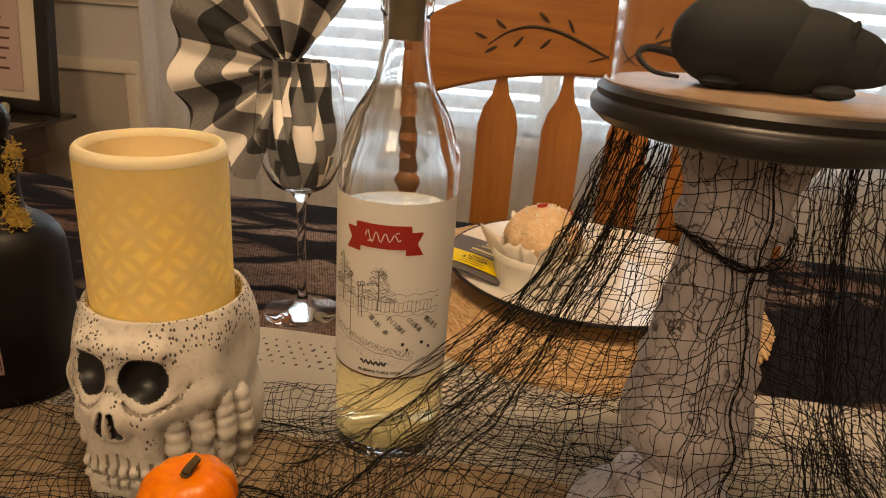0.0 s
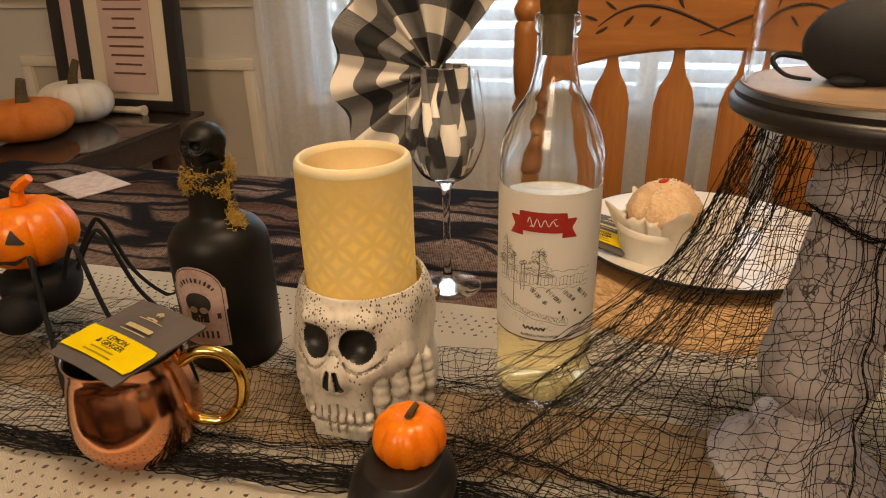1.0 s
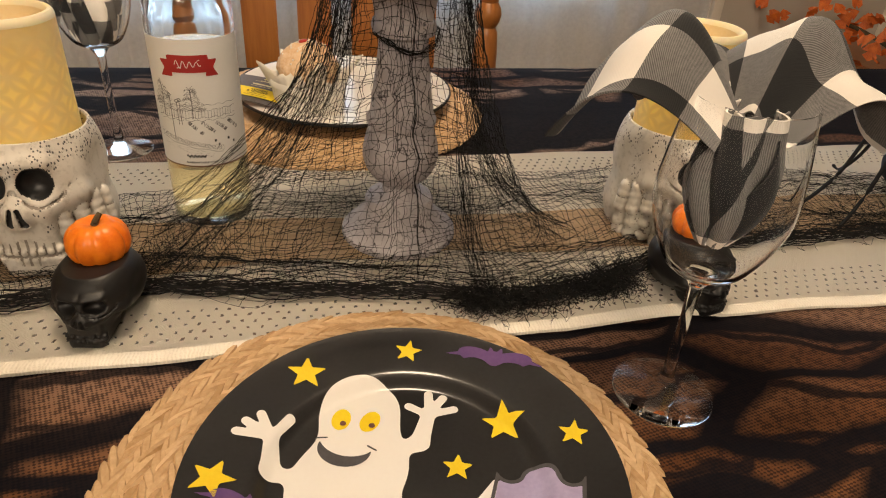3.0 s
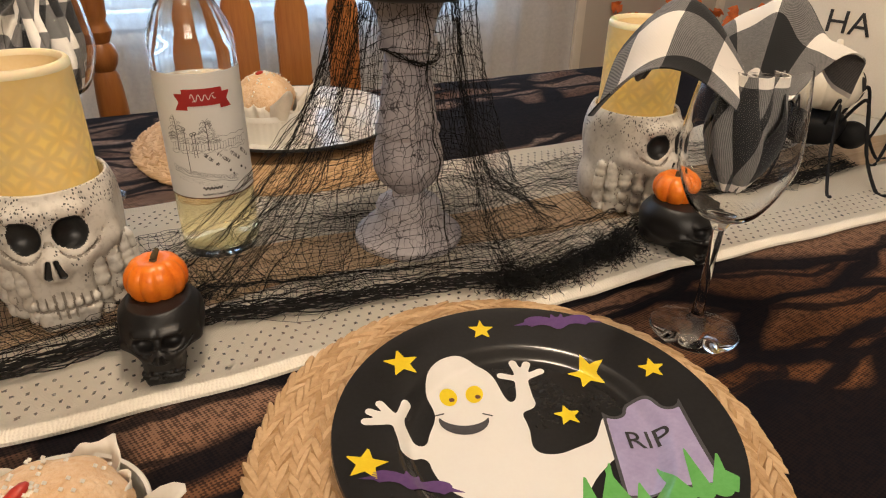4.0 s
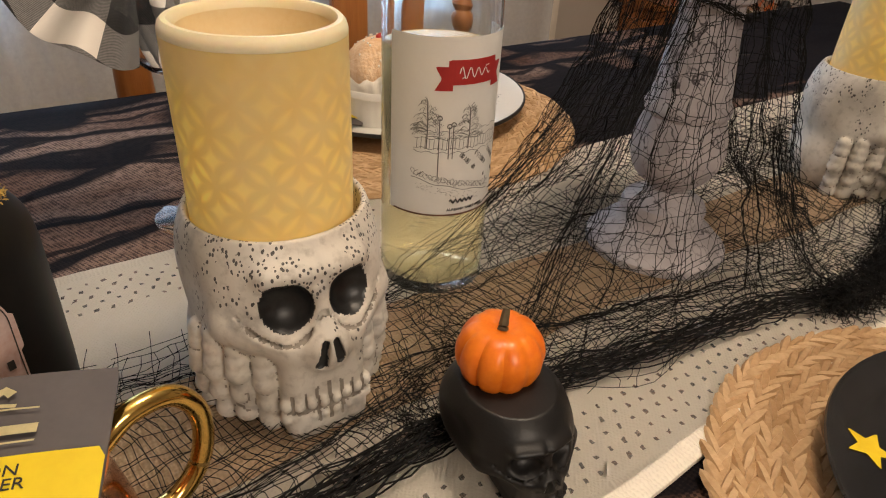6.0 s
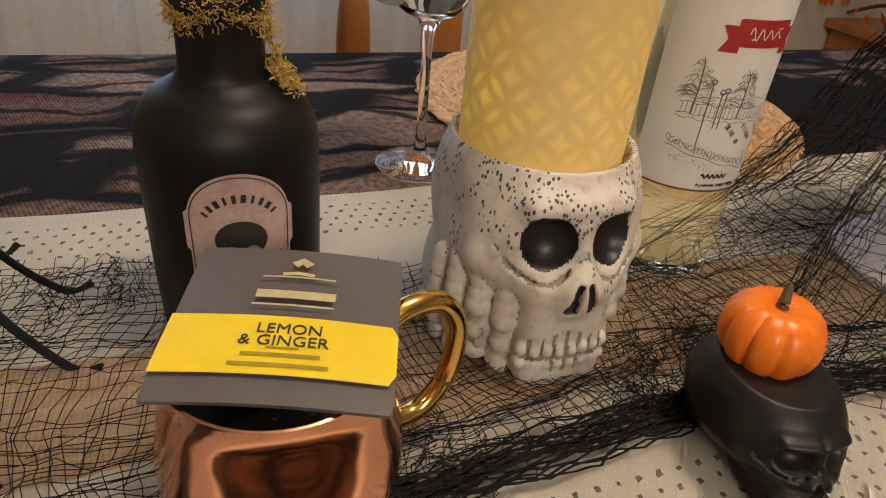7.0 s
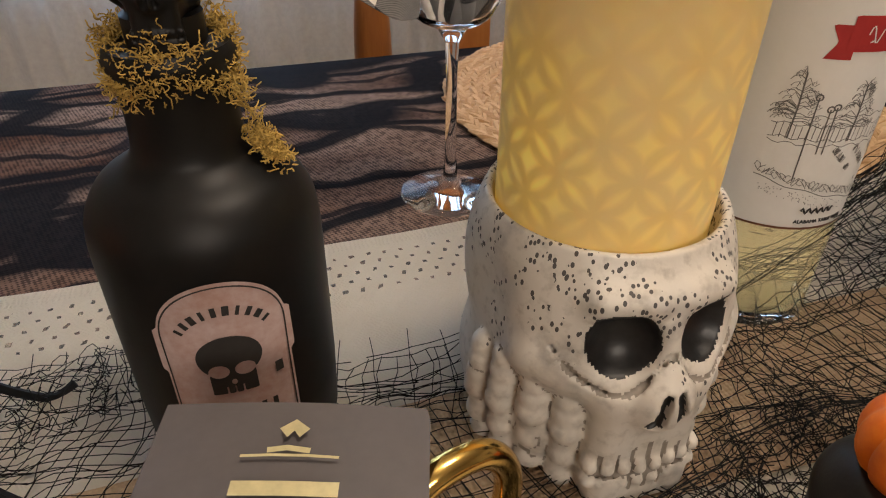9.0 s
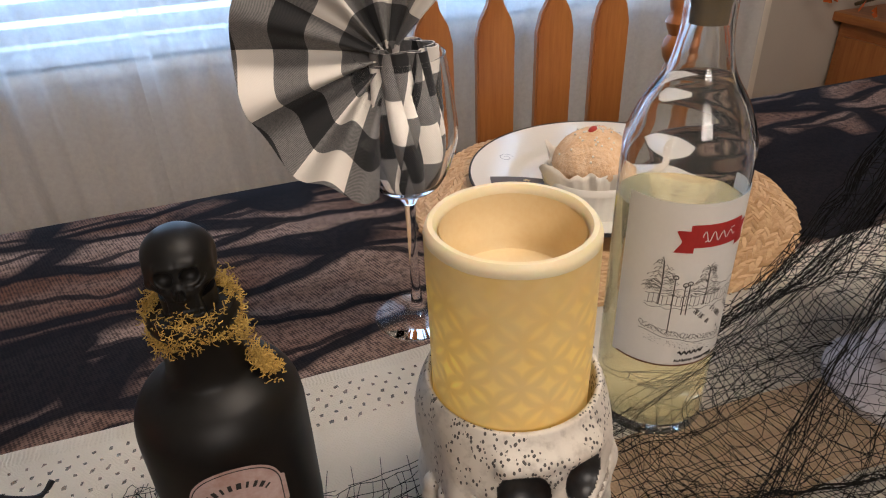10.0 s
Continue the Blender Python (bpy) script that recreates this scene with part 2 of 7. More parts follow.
def runner_material():
    """Cream cotton with rows of open holes along both edges, a ribbed hem and a woven middle."""
    k = Nodes("cream_woven_cotton")
    co = k.coord()
    wob = k.math("MULTIPLY", k.math("SUBTRACT", k.noise(130.0, 3.0, co), 0.5), 0.006)
    x, y, z = k.xyz(co)
    x, y = k.math("ADD", x, wob), k.math("ADD", y, wob)
    d = k.math("MINIMUM", k.math("SUBTRACT", y, RUN_N), k.math("SUBTRACT", RUN_F, y))
    r = k.math("DIVIDE", k.math("SUBTRACT", d, 0.017), 0.0085)
    row = k.math("FLOOR", r)
    fx = k.math("ABSOLUTE", k.math("SUBTRACT", k.math("FRACT", k.math("ADD", k.math("DIVIDE", x, 0.0105), k.math("MULTIPLY", row, 0.5))), 0.5))
    fy = k.math("ABSOLUTE", k.math("SUBTRACT", k.math("FRACT", r), 0.5))
    inside = k.math("MULTIPLY", k.math("GREATER_THAN", d, 0.017), k.math("LESS_THAN", d, 0.060))
    size = k.math("ADD", 0.03, k.math("MULTIPLY", k.noise(190.0, 2.0, co), 0.16))
    hole = k.math("MULTIPLY", inside, k.math("MULTIPLY", k.math("LESS_THAN", fx, size), k.math("LESS_THAN", fy, k.math("ADD", size, 0.05))))
    weave = k.math("MULTIPLY", k.math("SINE", k.math("MULTIPLY", x, 2500.0)), k.math("SINE", k.math("MULTIPLY", y, 2100.0)))
    rib = k.math("MULTIPLY", k.math("SINE", k.math("MULTIPLY", x, 2300.0)), k.math("LESS_THAN", d, 0.014))
    motif = k.math("MULTIPLY", k.math("GREATER_THAN", k.math("PINGPONG", k.math("MULTIPLY", k.math("ADD", x, k.math("ABSOLUTE", k.math("SUBTRACT", y, 0.39))), 28.0), 1.0), 0.55), k.math("GREATER_THAN", d, 0.065))
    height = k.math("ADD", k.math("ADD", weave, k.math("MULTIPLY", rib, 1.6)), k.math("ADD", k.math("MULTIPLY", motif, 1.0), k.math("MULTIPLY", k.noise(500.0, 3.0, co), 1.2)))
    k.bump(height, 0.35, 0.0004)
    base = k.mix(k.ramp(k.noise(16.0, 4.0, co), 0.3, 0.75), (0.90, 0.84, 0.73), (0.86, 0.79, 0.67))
    # Recesses of weave, ribs and motif are darkened in the base colour.
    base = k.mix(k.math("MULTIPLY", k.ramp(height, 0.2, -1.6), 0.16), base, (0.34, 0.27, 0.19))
    k.set(Base_Color=base, Roughness=0.9)
    clear = k.n("BsdfTransparent")
    both = k.n("MixShader", (k.math("MULTIPLY", hole, 0.8), k.p.outputs[0], clear.outputs[0]))
    k.t.links.new(both.outputs[0], k.out.inputs[0])
    return k.m


def cloth_material():
    """Black lace laid over a brown patterned cloth: long plank shapes between dark bands, dotted mesh, large solid black motifs."""
    k = Nodes("black_lace_tablecloth")
    co = k.coord()
    x, y, z = k.xyz(co)
    warp = k.n("TexNoise", {"Vector": co, "Scale": 5.0, "Detail": 3.0}).outputs[1]
    vec = k.n("VectorMath", (co, k.n("VectorMath", {0: warp, "Scale": 0.10}, operation="SCALE").outputs[0]), operation="ADD").outputs[0]
    cells = k.n("TexVoronoi", {"Vector": k.n("Mapping", {"Vector": vec, "Scale": (4.2, 17.0, 1.0)}).outputs[0], "Scale": 1.0}, feature="DISTANCE_TO_EDGE").outputs[0]
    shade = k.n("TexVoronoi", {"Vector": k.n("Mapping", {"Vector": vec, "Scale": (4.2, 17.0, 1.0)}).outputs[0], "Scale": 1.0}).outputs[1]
    band = k.ramp(cells, 0.13, 0.06)
    tone = k.math("ADD", k.noise(7.0, 5.0, k.n("Mapping", {"Vector": vec, "Scale": (0.5, 2.2, 1.0)}).outputs[0]), k.math("MULTIPLY", k.xyz(shade)[0], 0.25))
    near = k.ramp(y, 0.30, 0.10)
    brown = k.mix(k.ramp(tone, 0.42, 0.82), (0.20, 0.10, 0.065), (0.52, 0.37, 0.30))
    rust = k.mix(k.ramp(tone, 0.42, 0.85), (0.17, 0.070, 0.030), (0.50, 0.22, 0.09))
    fill = k.mix(near, brown, rust)
    # threads of the mesh, two slanted families, broken up by noise
    a = k.math("SINE", k.math("MULTIPLY", k.math("ADD", x, k.math("MULTIPLY", y, 0.35)), 2100.0))
    b = k.math("SINE", k.math("MULTIPLY", k.math("SUBTRACT", y, k.math("MULTIPLY", x, 0.2)), 2600.0))
    mesh = k.ramp(k.math("ADD", k.math("ADD", a, b), k.math("MULTIPLY", k.math("SUBTRACT", k.noise(160.0, 3.0, co), 0.45), 9.0)), 0.1, 1.2)
    black = (0.011, 0.012, 0.018)
    colour = k.mix(k.math("MULTIPLY", mesh, 0.70), fill, black)
    big = k.noise(3.2, 2.0, vec)
    right = k.math("MULTIPLY", k.ramp(x, 0.22, 0.40), k.ramp(y, 0.54, 0.62))
    motif = k.ramp(k.math("ADD", big, k.math("MULTIPLY", right, 0.17)), 0.60, 0.625)
    veins = k.ramp(k.n("TexWave", {"Vector": vec, "Scale": 6.0, "Distortion": 6.0, "Detail": 3.0}, bands_direction="Y").outputs[1], 0.90, 0.97)
    dark = k.math("MAXIMUM", k.math("MAXIMUM", band, motif), k.math("MULTIPLY", veins, 0.9))
    k.bump(k.math("ADD", k.math("MULTIPLY", mesh, 0.4), dark), 0.35, 0.0008)
    return k.set(Base_Color=k.mix(k.math("MULTIPLY", dark, 0.96), colour, black), Roughness=0.9, Specular_IOR_Level=0.12)


def straw_material():
    k = Nodes("braided_water_hyacinth")
    info = k.n("NewGeometry").outputs["Random Per Island"]
    co = k.coord()
    f = k.ramp(k.math("ADD", info, k.math("MULTIPLY", k.math("SUBTRACT", k.noise(240.0, 4.0, co), 0.5), 1.2)), 0.0, 1.0)
    k.bump(k.noise(520.0, 3.0, co), 0.5, 0.001)
    return k.set(Base_Color=k.mix(f, (0.66, 0.45, 0.25), (0.42, 0.25, 0.11)), Roughness=0.75)


def plaid_material():
    """Buffalo check: white, grey where one stripe lies, black where two cross."""
    k = Nodes("black_white_buffalo_check")
    u, v, _ = k.xyz(k.coord("UV"))
    su = k.math("GREATER_THAN", k.math("FRACT", u), 0.5)
    sv = k.math("GREATER_THAN", k.math("FRACT", v), 0.5)
    both, one = k.math("MULTIPLY", su, sv), k.math("MAXIMUM", su, sv)
    twill = k.math("SINE", k.math("MULTIPLY", k.math("ADD", u, v), 300.0))
    grain = k.noise(420.0, 3.0)
    grey = k.mix(k.ramp(k.math("ADD", twill, k.math("MULTIPLY", grain, 1.5)), -0.6, 1.8), (0.055, 0.053, 0.055), (0.22, 0.21, 0.20))
    col = k.mix(one, (0.76, 0.71, 0.64), grey)
    col = k.mix(both, col, (0.012, 0.012, 0.013))
    k.bump(k.math("ADD", twill, grain), 0.2, 0.0004)
    return k.set(Base_Color=col, Roughness=0.9, Sheen_Weight=0.1)


def sheer_material():
    k = Nodes("sheer_white_voile")
    k.set(Base_Color=k.mix(k.noise(300.0, 2.0), (0.86, 0.85, 0.84), (0.80, 0.79, 0.78)), Roughness=0.9)
    tr = k.n("BsdfTranslucent", {0: (0.86, 0.86, 0.86, 1)})
    one = k.n("MixShader", (0.5, k.p.outputs[0], tr.outputs[0]))
    clear = k.n("BsdfTransparent")
    f = k.math("ADD", 0.54, k.math("MULTIPLY", k.noise(90.0, 2.0), 0.10))
    both = k.n("MixShader", (f, one.outputs[0], clear.outputs[0]))
    k.t.links.new(both.outputs[0], k.out.inputs[0])
    return k.m


def moss_material():
    k = Nodes("dried_moss")
    f = k.math("ADD", k.math("MULTIPLY", k.n("NewGeometry").outputs["Random Per Island"], 0.7), k.math("MULTIPLY", k.noise(90.0), 0.4))
    return k.set(Base_Color=k.mix(f, (0.24, 0.15, 0.03), (0.60, 0.40, 0.09)), Roughness=0.9)


M_RUNNER, M_CLOTH, M_STRAW, M_PLAID, M_SHEER, M_MOSS = runner_material(), cloth_material(), straw_material(), plaid_material(), sheer_material(), moss_material()


# ---------------------------------------------------------------- mesh tools
def thing(name, place=(0, 0, 0), turn=0.0, label="", category="", group="", kind=""):
    ob = new(name)
    ob.matrix_world = pose(*place, 0, 0, turn)
    ob.empty_display_size = 0.02
    return tagged(ob, label, category, group, kind)


def finish(name, me, material, parent=None, label="", smooth=True, m=None):
    mats = material if isinstance(material, (list, tuple)) else [material]
    for one in mats:
        me.materials.append(one)
    if smooth:
        me.polygons.foreach_set("use_smooth", [True] * len(me.polygons))
        me.set_sharp_from_angle(angle=radians(40))
    ob = new(name, me)
    if parent:
        ob.parent = parent
    if m is not None:
        ob.matrix_local = m
    return tagged(ob, label)


def part(name, bm, material, parent=None, label="", smooth=True, m=None):
    me = bpy.data.meshes.new(name)
    bmesh.ops.recalc_face_normals(bm, faces=bm.faces)
    bm.to_mesh(me)
    bm.free()
    return finish(name, me, material, parent, label, smooth, m)


def from_data(name, verts, faces, material, parent=None, label="", smooth=True, m=None):
    me = bpy.data.meshes.new(name)
    me.from_pydata([tuple(map(float, v)) for v in verts], [], faces)
    me.update()
    return finish(name, me, material, parent, label, smooth, m)


def lathe(profile, n=48, wobble=None, closed=False):
    """Turned body round z from (radius, height) pairs; a radius of 0 closes to a point."""
    bm = bmesh.new()
    rings = []
    for r, z in profile:
        if r < 1e-6:
            rings.append([bm.verts.new((0, 0, z))])
        else:
            rings.append([bm.verts.new(((r * (wobble(2 * math.pi * i / n, z) if wobble else 1)) * math.cos(2 * math.pi * i / n),
                                        (r * (wobble(2 * math.pi * i / n, z) if wobble else 1)) * math.sin(2 * math.pi * i / n), z)) for i in range(n)])
    pairs = list(zip(rings, rings[1:])) + ([(rings[-1], rings[0])] if closed else [])
    for a, b in pairs:
        for i in range(n):
            j = (i + 1) % n
            q = [a[i % len(a)], a[j % len(a)], b[j % len(b)], b[i % len(b)]]
            q = list(dict.fromkeys(q))
            if len(q) > 2:
                bm.faces.new(q)
    return bm


def smooth_profile(points, steps=6):
    """A rounder profile through the given pairs (Catmull-Rom)."""
    p = [points[0], *points, points[-1]]
    out = []
    for i in range(1, len(p) - 2):
        a, b, c, d = (np.array(q, float) for q in p[i - 1:i + 3])
        for s in range(steps):
            t = s / steps
            q = 0.5 * (2 * b + (c - a) * t + (2 * a - 5 * b + 4 * c - d) * t * t + (3 * b - a - 3 * c + d) * t ** 3)
            out.append((max(q[0], 0.0), q[1]))
    out.append(points[-1])
    return out


def box(sx, sy, sz, bevel=0.002, at=(0, 0, 0)):
    bm = bmesh.new()
    bmesh.ops.create_cube(bm, size=1.0)
    bmesh.ops.scale(bm, vec=(sx, sy, sz), verts=bm.verts)
    if bevel:
        bmesh.ops.bevel(bm, geom=list(bm.edges), offset=bevel, segments=2, affect="EDGES", profile=0.7)
    bmesh.ops.translate(bm, vec=at, verts=bm.verts)
    return bm


def slab(outline, depth, bevel=0.0):
    """A flat outline in x and z, given a thickness in y."""
    bm = bmesh.new()
    f = bm.faces.new([bm.verts.new((x, -depth / 2, z)) for x, z in outline])
    out = bmesh.ops.extrude_face_region(bm, geom=[f])
    bmesh.ops.translate(bm, vec=(0, depth, 0), verts=[v for v in out["geom"] if isinstance(v, bmesh.types.BMVert)])
    if bevel:
        rim = [e for e in bm.edges if abs(e.verts[0].co.y - e.verts[1].co.y) < 1e-6]
        bmesh.ops.bevel(bm, geom=rim, offset=bevel, segments=2, affect="EDGES")
    return bm


def tubes(lines, r, sides=4, taper=None):
    """Vertices and faces of round strands along point lists."""
    V, F = [], []
    ang = np.arange(sides) * 2 * math.pi / sides
    for line in lines:
        p = np.asarray(line, float)
        if len(p) < 2:
            continue
        t = np.gradient(p, axis=0)
        t /= np.linalg.norm(t, axis=1)[:, None] + 1e-12
        ref = np.where(np.abs(t[:, 2:3]) > 0.9, np.array([[1.0, 0, 0]]), np.array([[0, 0, 1.0]]))
        a = np.cross(t, ref)
        a /= np.linalg.norm(a, axis=1)[:, None] + 1e-12
        b = np.cross(t, a)
        rr = np.full(len(p), r) if taper is None else r * np.asarray(taper(np.linspace(0, 1, len(p))))
        ringv = p[:, None] + rr[:, None, None] * (a[:, None] * np.cos(ang)[None, :, None] + b[:, None] * np.sin(ang)[None, :, None])
        o = len(V)
        V.extend(ringv.reshape(-1, 3).tolist())
        for i in range(len(p) - 1):
            for j in range(sides):
                k = (j + 1) % sides
                F.append((o + i * sides + j, o + i * sides + k, o + (i + 1) * sides + k, o + (i + 1) * sides + j))
        F.append(tuple(o + j for j in range(sides))[::-1])
        F.append(tuple(o + (len(p) - 1) * sides + j for j in range(sides)))
    return V, F


def spline(points, n=8):
    p = [np.array(q, float) for q in (points[0], *points, points[-1])]
    out = []
    for i in range(1, len(p) - 2):
        a, b, c, d = p[i - 1:i + 3]
        for s in range(n):
            t = s / n
            out.append(0.5 * (2 * b + (c - a) * t + (2 * a - 5 * b + 4 * c - d) * t * t + (3 * b - a - 3 * c + d) * t ** 3))
    out.append(p[-1])
    return out


def rod(name, points, r, material, parent=None, label="", sides=8, n=6, taper=None):
    return from_data(name, *tubes([spline(points, n)], r, sides, taper), material, parent, label)


def lettering(text, size, thick=0.0003):
    """Flat letters as vertices and faces in x and y, centred."""
    cu = bpy.data.curves.new("letters", "FONT")
    cu.body, cu.size, cu.align_x, cu.align_y, cu.extrude, cu.resolution_u = text, size, "CENTER", "CENTER", thick, 3
    ob = bpy.data.objects.new("letters", cu)
    me = bpy.data.meshes.new_from_object(ob)
    V, F = [tuple(v.co) for v in me.vertices], [tuple(p.vertices) for p in me.polygons]
    bpy.data.objects.remove(ob)
    bpy.data.meshes.remove(me)
    return V, F


def contour(fun, x0, x1, y0, y1, step, lift):
    """Filled flat shape where fun(x, y) < 0, laid on the height lift(x, y)."""
    xs, ys = np.arange(x0, x1 + step, step), np.arange(y0, y1 + step, step)
    X, Y = np.meshgrid(xs, ys, indexing="ij")
    D = fun(X, Y)
    V, F, key = [], [], {}

    def vert(x, y):
        q = (round(x, 6), round(y, 6))
        if q not in key:
            key[q] = len(V)
            V.append((x, y, float(lift(x, y))))
        return key[q]
    mn = np.minimum(np.minimum(D[:-1, :-1], D[1:, :-1]), np.minimum(D[:-1, 1:], D[1:, 1:]))
    for i, j in zip(*np.nonzero(mn < 0)):
        c = [(i, j), (i + 1, j), (i + 1, j + 1), (i, j + 1)]
        poly = []
        for (a, b) in zip(c, c[1:] + c[:1]):
            da, db = D[a], D[b]
            if da < 0:
                poly.append(vert(X[a], Y[a]))
            if (da < 0) != (db < 0):
                t = da / (da - db)
                poly.append(vert(X[a] + t * (X[b] - X[a]), Y[a] + t * (Y[b] - Y[a])))
        poly = list(dict.fromkeys(poly))
        if len(poly) > 2:
            F.append(tuple(poly))
    return V, F


def surface_net(D, lo, step):
    """Mesh of the zero level of a field sampled on a grid."""
    S = D < 0
    nx, ny, nz = (n - 1 for n in D.shape)
    corners = [(a, b, c) for a in (0, 1) for b in (0, 1) for c in (0, 1)]
    cut = lambda A, o: A[o[0]:o[0] + nx, o[1]:o[1] + ny, o[2]:o[2] + nz]
    count = sum(cut(S, o).astype(int) for o in corners)
    active = (count > 0) & (count < 8)
    P, W = np.zeros((nx, ny, nz, 3)), np.zeros((nx, ny, nz))
    for o in corners:
        for ax in range(3):
            if o[ax]:
                continue
            q = list(o)
            q[ax] = 1
            da, db = cut(D, o), cut(D, q)
            hit = (da < 0) != (db < 0)
            t = np.where(hit, da / np.where(hit, da - db, 1), 0)
            at = np.stack([np.full_like(t, c) for c in o], -1)
            at[..., ax] = t
            P += at * hit[..., None]
            W += hit
    ids = -np.ones((nx, ny, nz), int)
    ids[active] = np.arange(active.sum())
    I = np.argwhere(active)
    V = (I + P[active] / W[active][:, None]) * step + np.array(lo)
    F = []
    for ax in range(3):
        b, c = [(1, 2), (2, 0), (0, 1)][ax]
        q = np.array([0, 0, 0])
        A = np.take(S, range(0, D.shape[ax] - 1), ax)
        B = np.take(S, range(1, D.shape[ax]), ax)
        for idx in np.argwhere(A != B):
            if idx[b] == 0 or idx[c] == 0 or idx[b] >= (nx, ny, nz)[b] or idx[c] >= (nx, ny, nz)[c]:
                continue
            quad = []
            for db, dc in ((0, 0), (1, 0), (1, 1), (0, 1)):
                e = idx.copy()
                e[b] -= db
                e[c] -= dc
                quad.append(int(ids[tuple(e)]))
            if min(quad) < 0:
                continue
            F.append(tuple(quad if A[tuple(idx)] else quad[::-1])[::-1])
    return V, F


# ---------------------------------------------------------------- room
ZT = 0.75          # top of the tablecloth
ZR = 0.754         # top of the runner
WALL_Y = 1.86
WX0, WX1, WZ0, WZ1 = -0.87, 1.06, 0.70, 1.95   # window opening


def structure(name, bm, material, label, smooth=False):
    return tagged(part(name, bm, material, None, "", smooth), label, "", "", "structure")


def block(x0, x1, y0, y1, z0, z1, bevel=0.0):
    return box(x1 - x0, y1 - y0, z1 - z0, bevel, ((x0 + x1) / 2, (y0 + y1) / 2, (z0 + z1) / 2))


structure("floor", block(-2.6, 3.0, -3.2, 2.1, -0.06, 0.0), M_FLOOR, "worn brown oak plank floor")
structure("ceiling", block(-2.6, 3.0, -3.2, 2.1, 2.45, 2.55), M_CEIL, "plain white painted ceiling")
structure("wall_west", block(-2.7, -2.6, -3.2, 2.1, 0, 2.45), M_WALL, "cream painted dining room wall")
structure("wall_east", block(3.0, 3.1, -3.2, 2.1, 0, 2.45), M_WALL, "cream painted dining room wall")
structure("wall_south", block(-2.6, 3.0, -3.3, -3.2, 0, 2.45), M_WALL, "cream painted dining room wall")
wall = thing("wall_north", label="greige painted wall with a wide window opening", kind="structure")
for x0, x1, z0, z1 in ((-2.6, WX0, 0, 2.45), (WX1, 3.0, 0, 2.45), (WX0, WX1, 0, WZ0), (WX0, WX1, WZ1, 2.45)):
    part("wall_section", block(x0, x1, WALL_Y, WALL_Y + 0.14, z0, z1), M_WALL, wall, smooth=False)


def moulding(x0, x1, z, h, d, name="trim"):
    prof = [(0, 0), (-d * 0.5, 0), (-d * 0.6, h * 0.2), (-d, h * 0.35), (-d * 0.85, h * 0.6), (-d * 0.55, h * 0.7), (-d * 0.5, h), (0, h)]
    bm = bmesh.new()
    a = [bm.verts.new((x0, WALL_Y + 0.002 + y, z + zz)) for y, zz in prof]
    b = [bm.verts.new((x1, WALL_Y + 0.002 + y, z + zz)) for y, zz in prof]
    for i in range(len(prof) - 1):
        bm.faces.new((a[i], a[i + 1], b[i + 1], b[i]))
    bm.faces.new(a)
    bm.faces.new(b)
    return bm


structure("trim", moulding(-2.6, -0.94, 0.955, 0.075, 0.03), M_CREAM, "cream painted chair rail moulding on the wall", True)
structure("trim", moulding(1.30, 3.0, 0.955, 0.075, 0.03), M_CREAM, "cream painted chair rail moulding on the wall", True)
structure("baseboard", moulding(-2.6, 3.0, 0.0, 0.13, 0.02), M_CREAM, "cream painted baseboard along the wall", True)


def wall_panel(x0, x1, z0, z1):
    """Raised picture-frame moulding with a darker field inside it."""
    p = thing("trim", label="cream raised wainscot panel moulding with a darker field", kind="structure")
    part("panel_field", block(x0 + 0.03, x1 - 0.03, WALL_Y - 0.004, WALL_Y + 0.01, z0 + 0.03, z1 - 0.03), M_PANEL, p, smooth=False)
    for a in ((x0, x1, z0, z0 + 0.035), (x0, x1, z1 - 0.035, z1), (x0, x0 + 0.035, z0 + 0.035, z1 - 0.035), (x1 - 0.035, x1, z0 + 0.035, z1 - 0.035)):
        part("moulding", block(a[0], a[1], WALL_Y - 0.018, WALL_Y + 0.01, a[2], a[3], 0.006), M_CREAM, p)


wall_panel(-1.95, -1.07, 0.2, 0.805)
wall_panel(1.40, 2.1, 0.26, 0.86)

# window with frame, blinds and sheers
win = thing("window_1", label="wide white window with half open horizontal blinds", kind="structure")
for x0, x1, z0, z1 in ((WX0, WX1, WZ0, WZ0 + 0.045), (WX0, WX1, WZ1 - 0.045, WZ1), (WX0, WX0 + 0.045, WZ0 + 0.045, WZ1 - 0.045),
                       (WX1 - 0.045, WX1, WZ0 + 0.045, WZ1 - 0.045), (0.075, 0.125, WZ0 + 0.045, WZ1 - 0.045)):
    part("window_frame", block(x0, x1, WALL_Y + 0.03, WALL_Y + 0.10, z0, z1, 0.004), M_CREAM, win)
part("window_sill", block(WX0 - 0.03, WX1 + 0.03, WALL_Y - 0.02, WALL_Y + 0.03, WZ0 - 0.03, WZ0, 0.005), M_CREAM, win)
for a, b in ((WX0 + 0.045, 0.075), (0.125, WX1 - 0.045)):
    pane = part("pane", block(a, b, WALL_Y + 0.075, WALL_Y + 0.079, WZ0 + 0.045, WZ1 - 0.045), M_GLASS, win, smooth=False)
    pane.visible_shadow = False
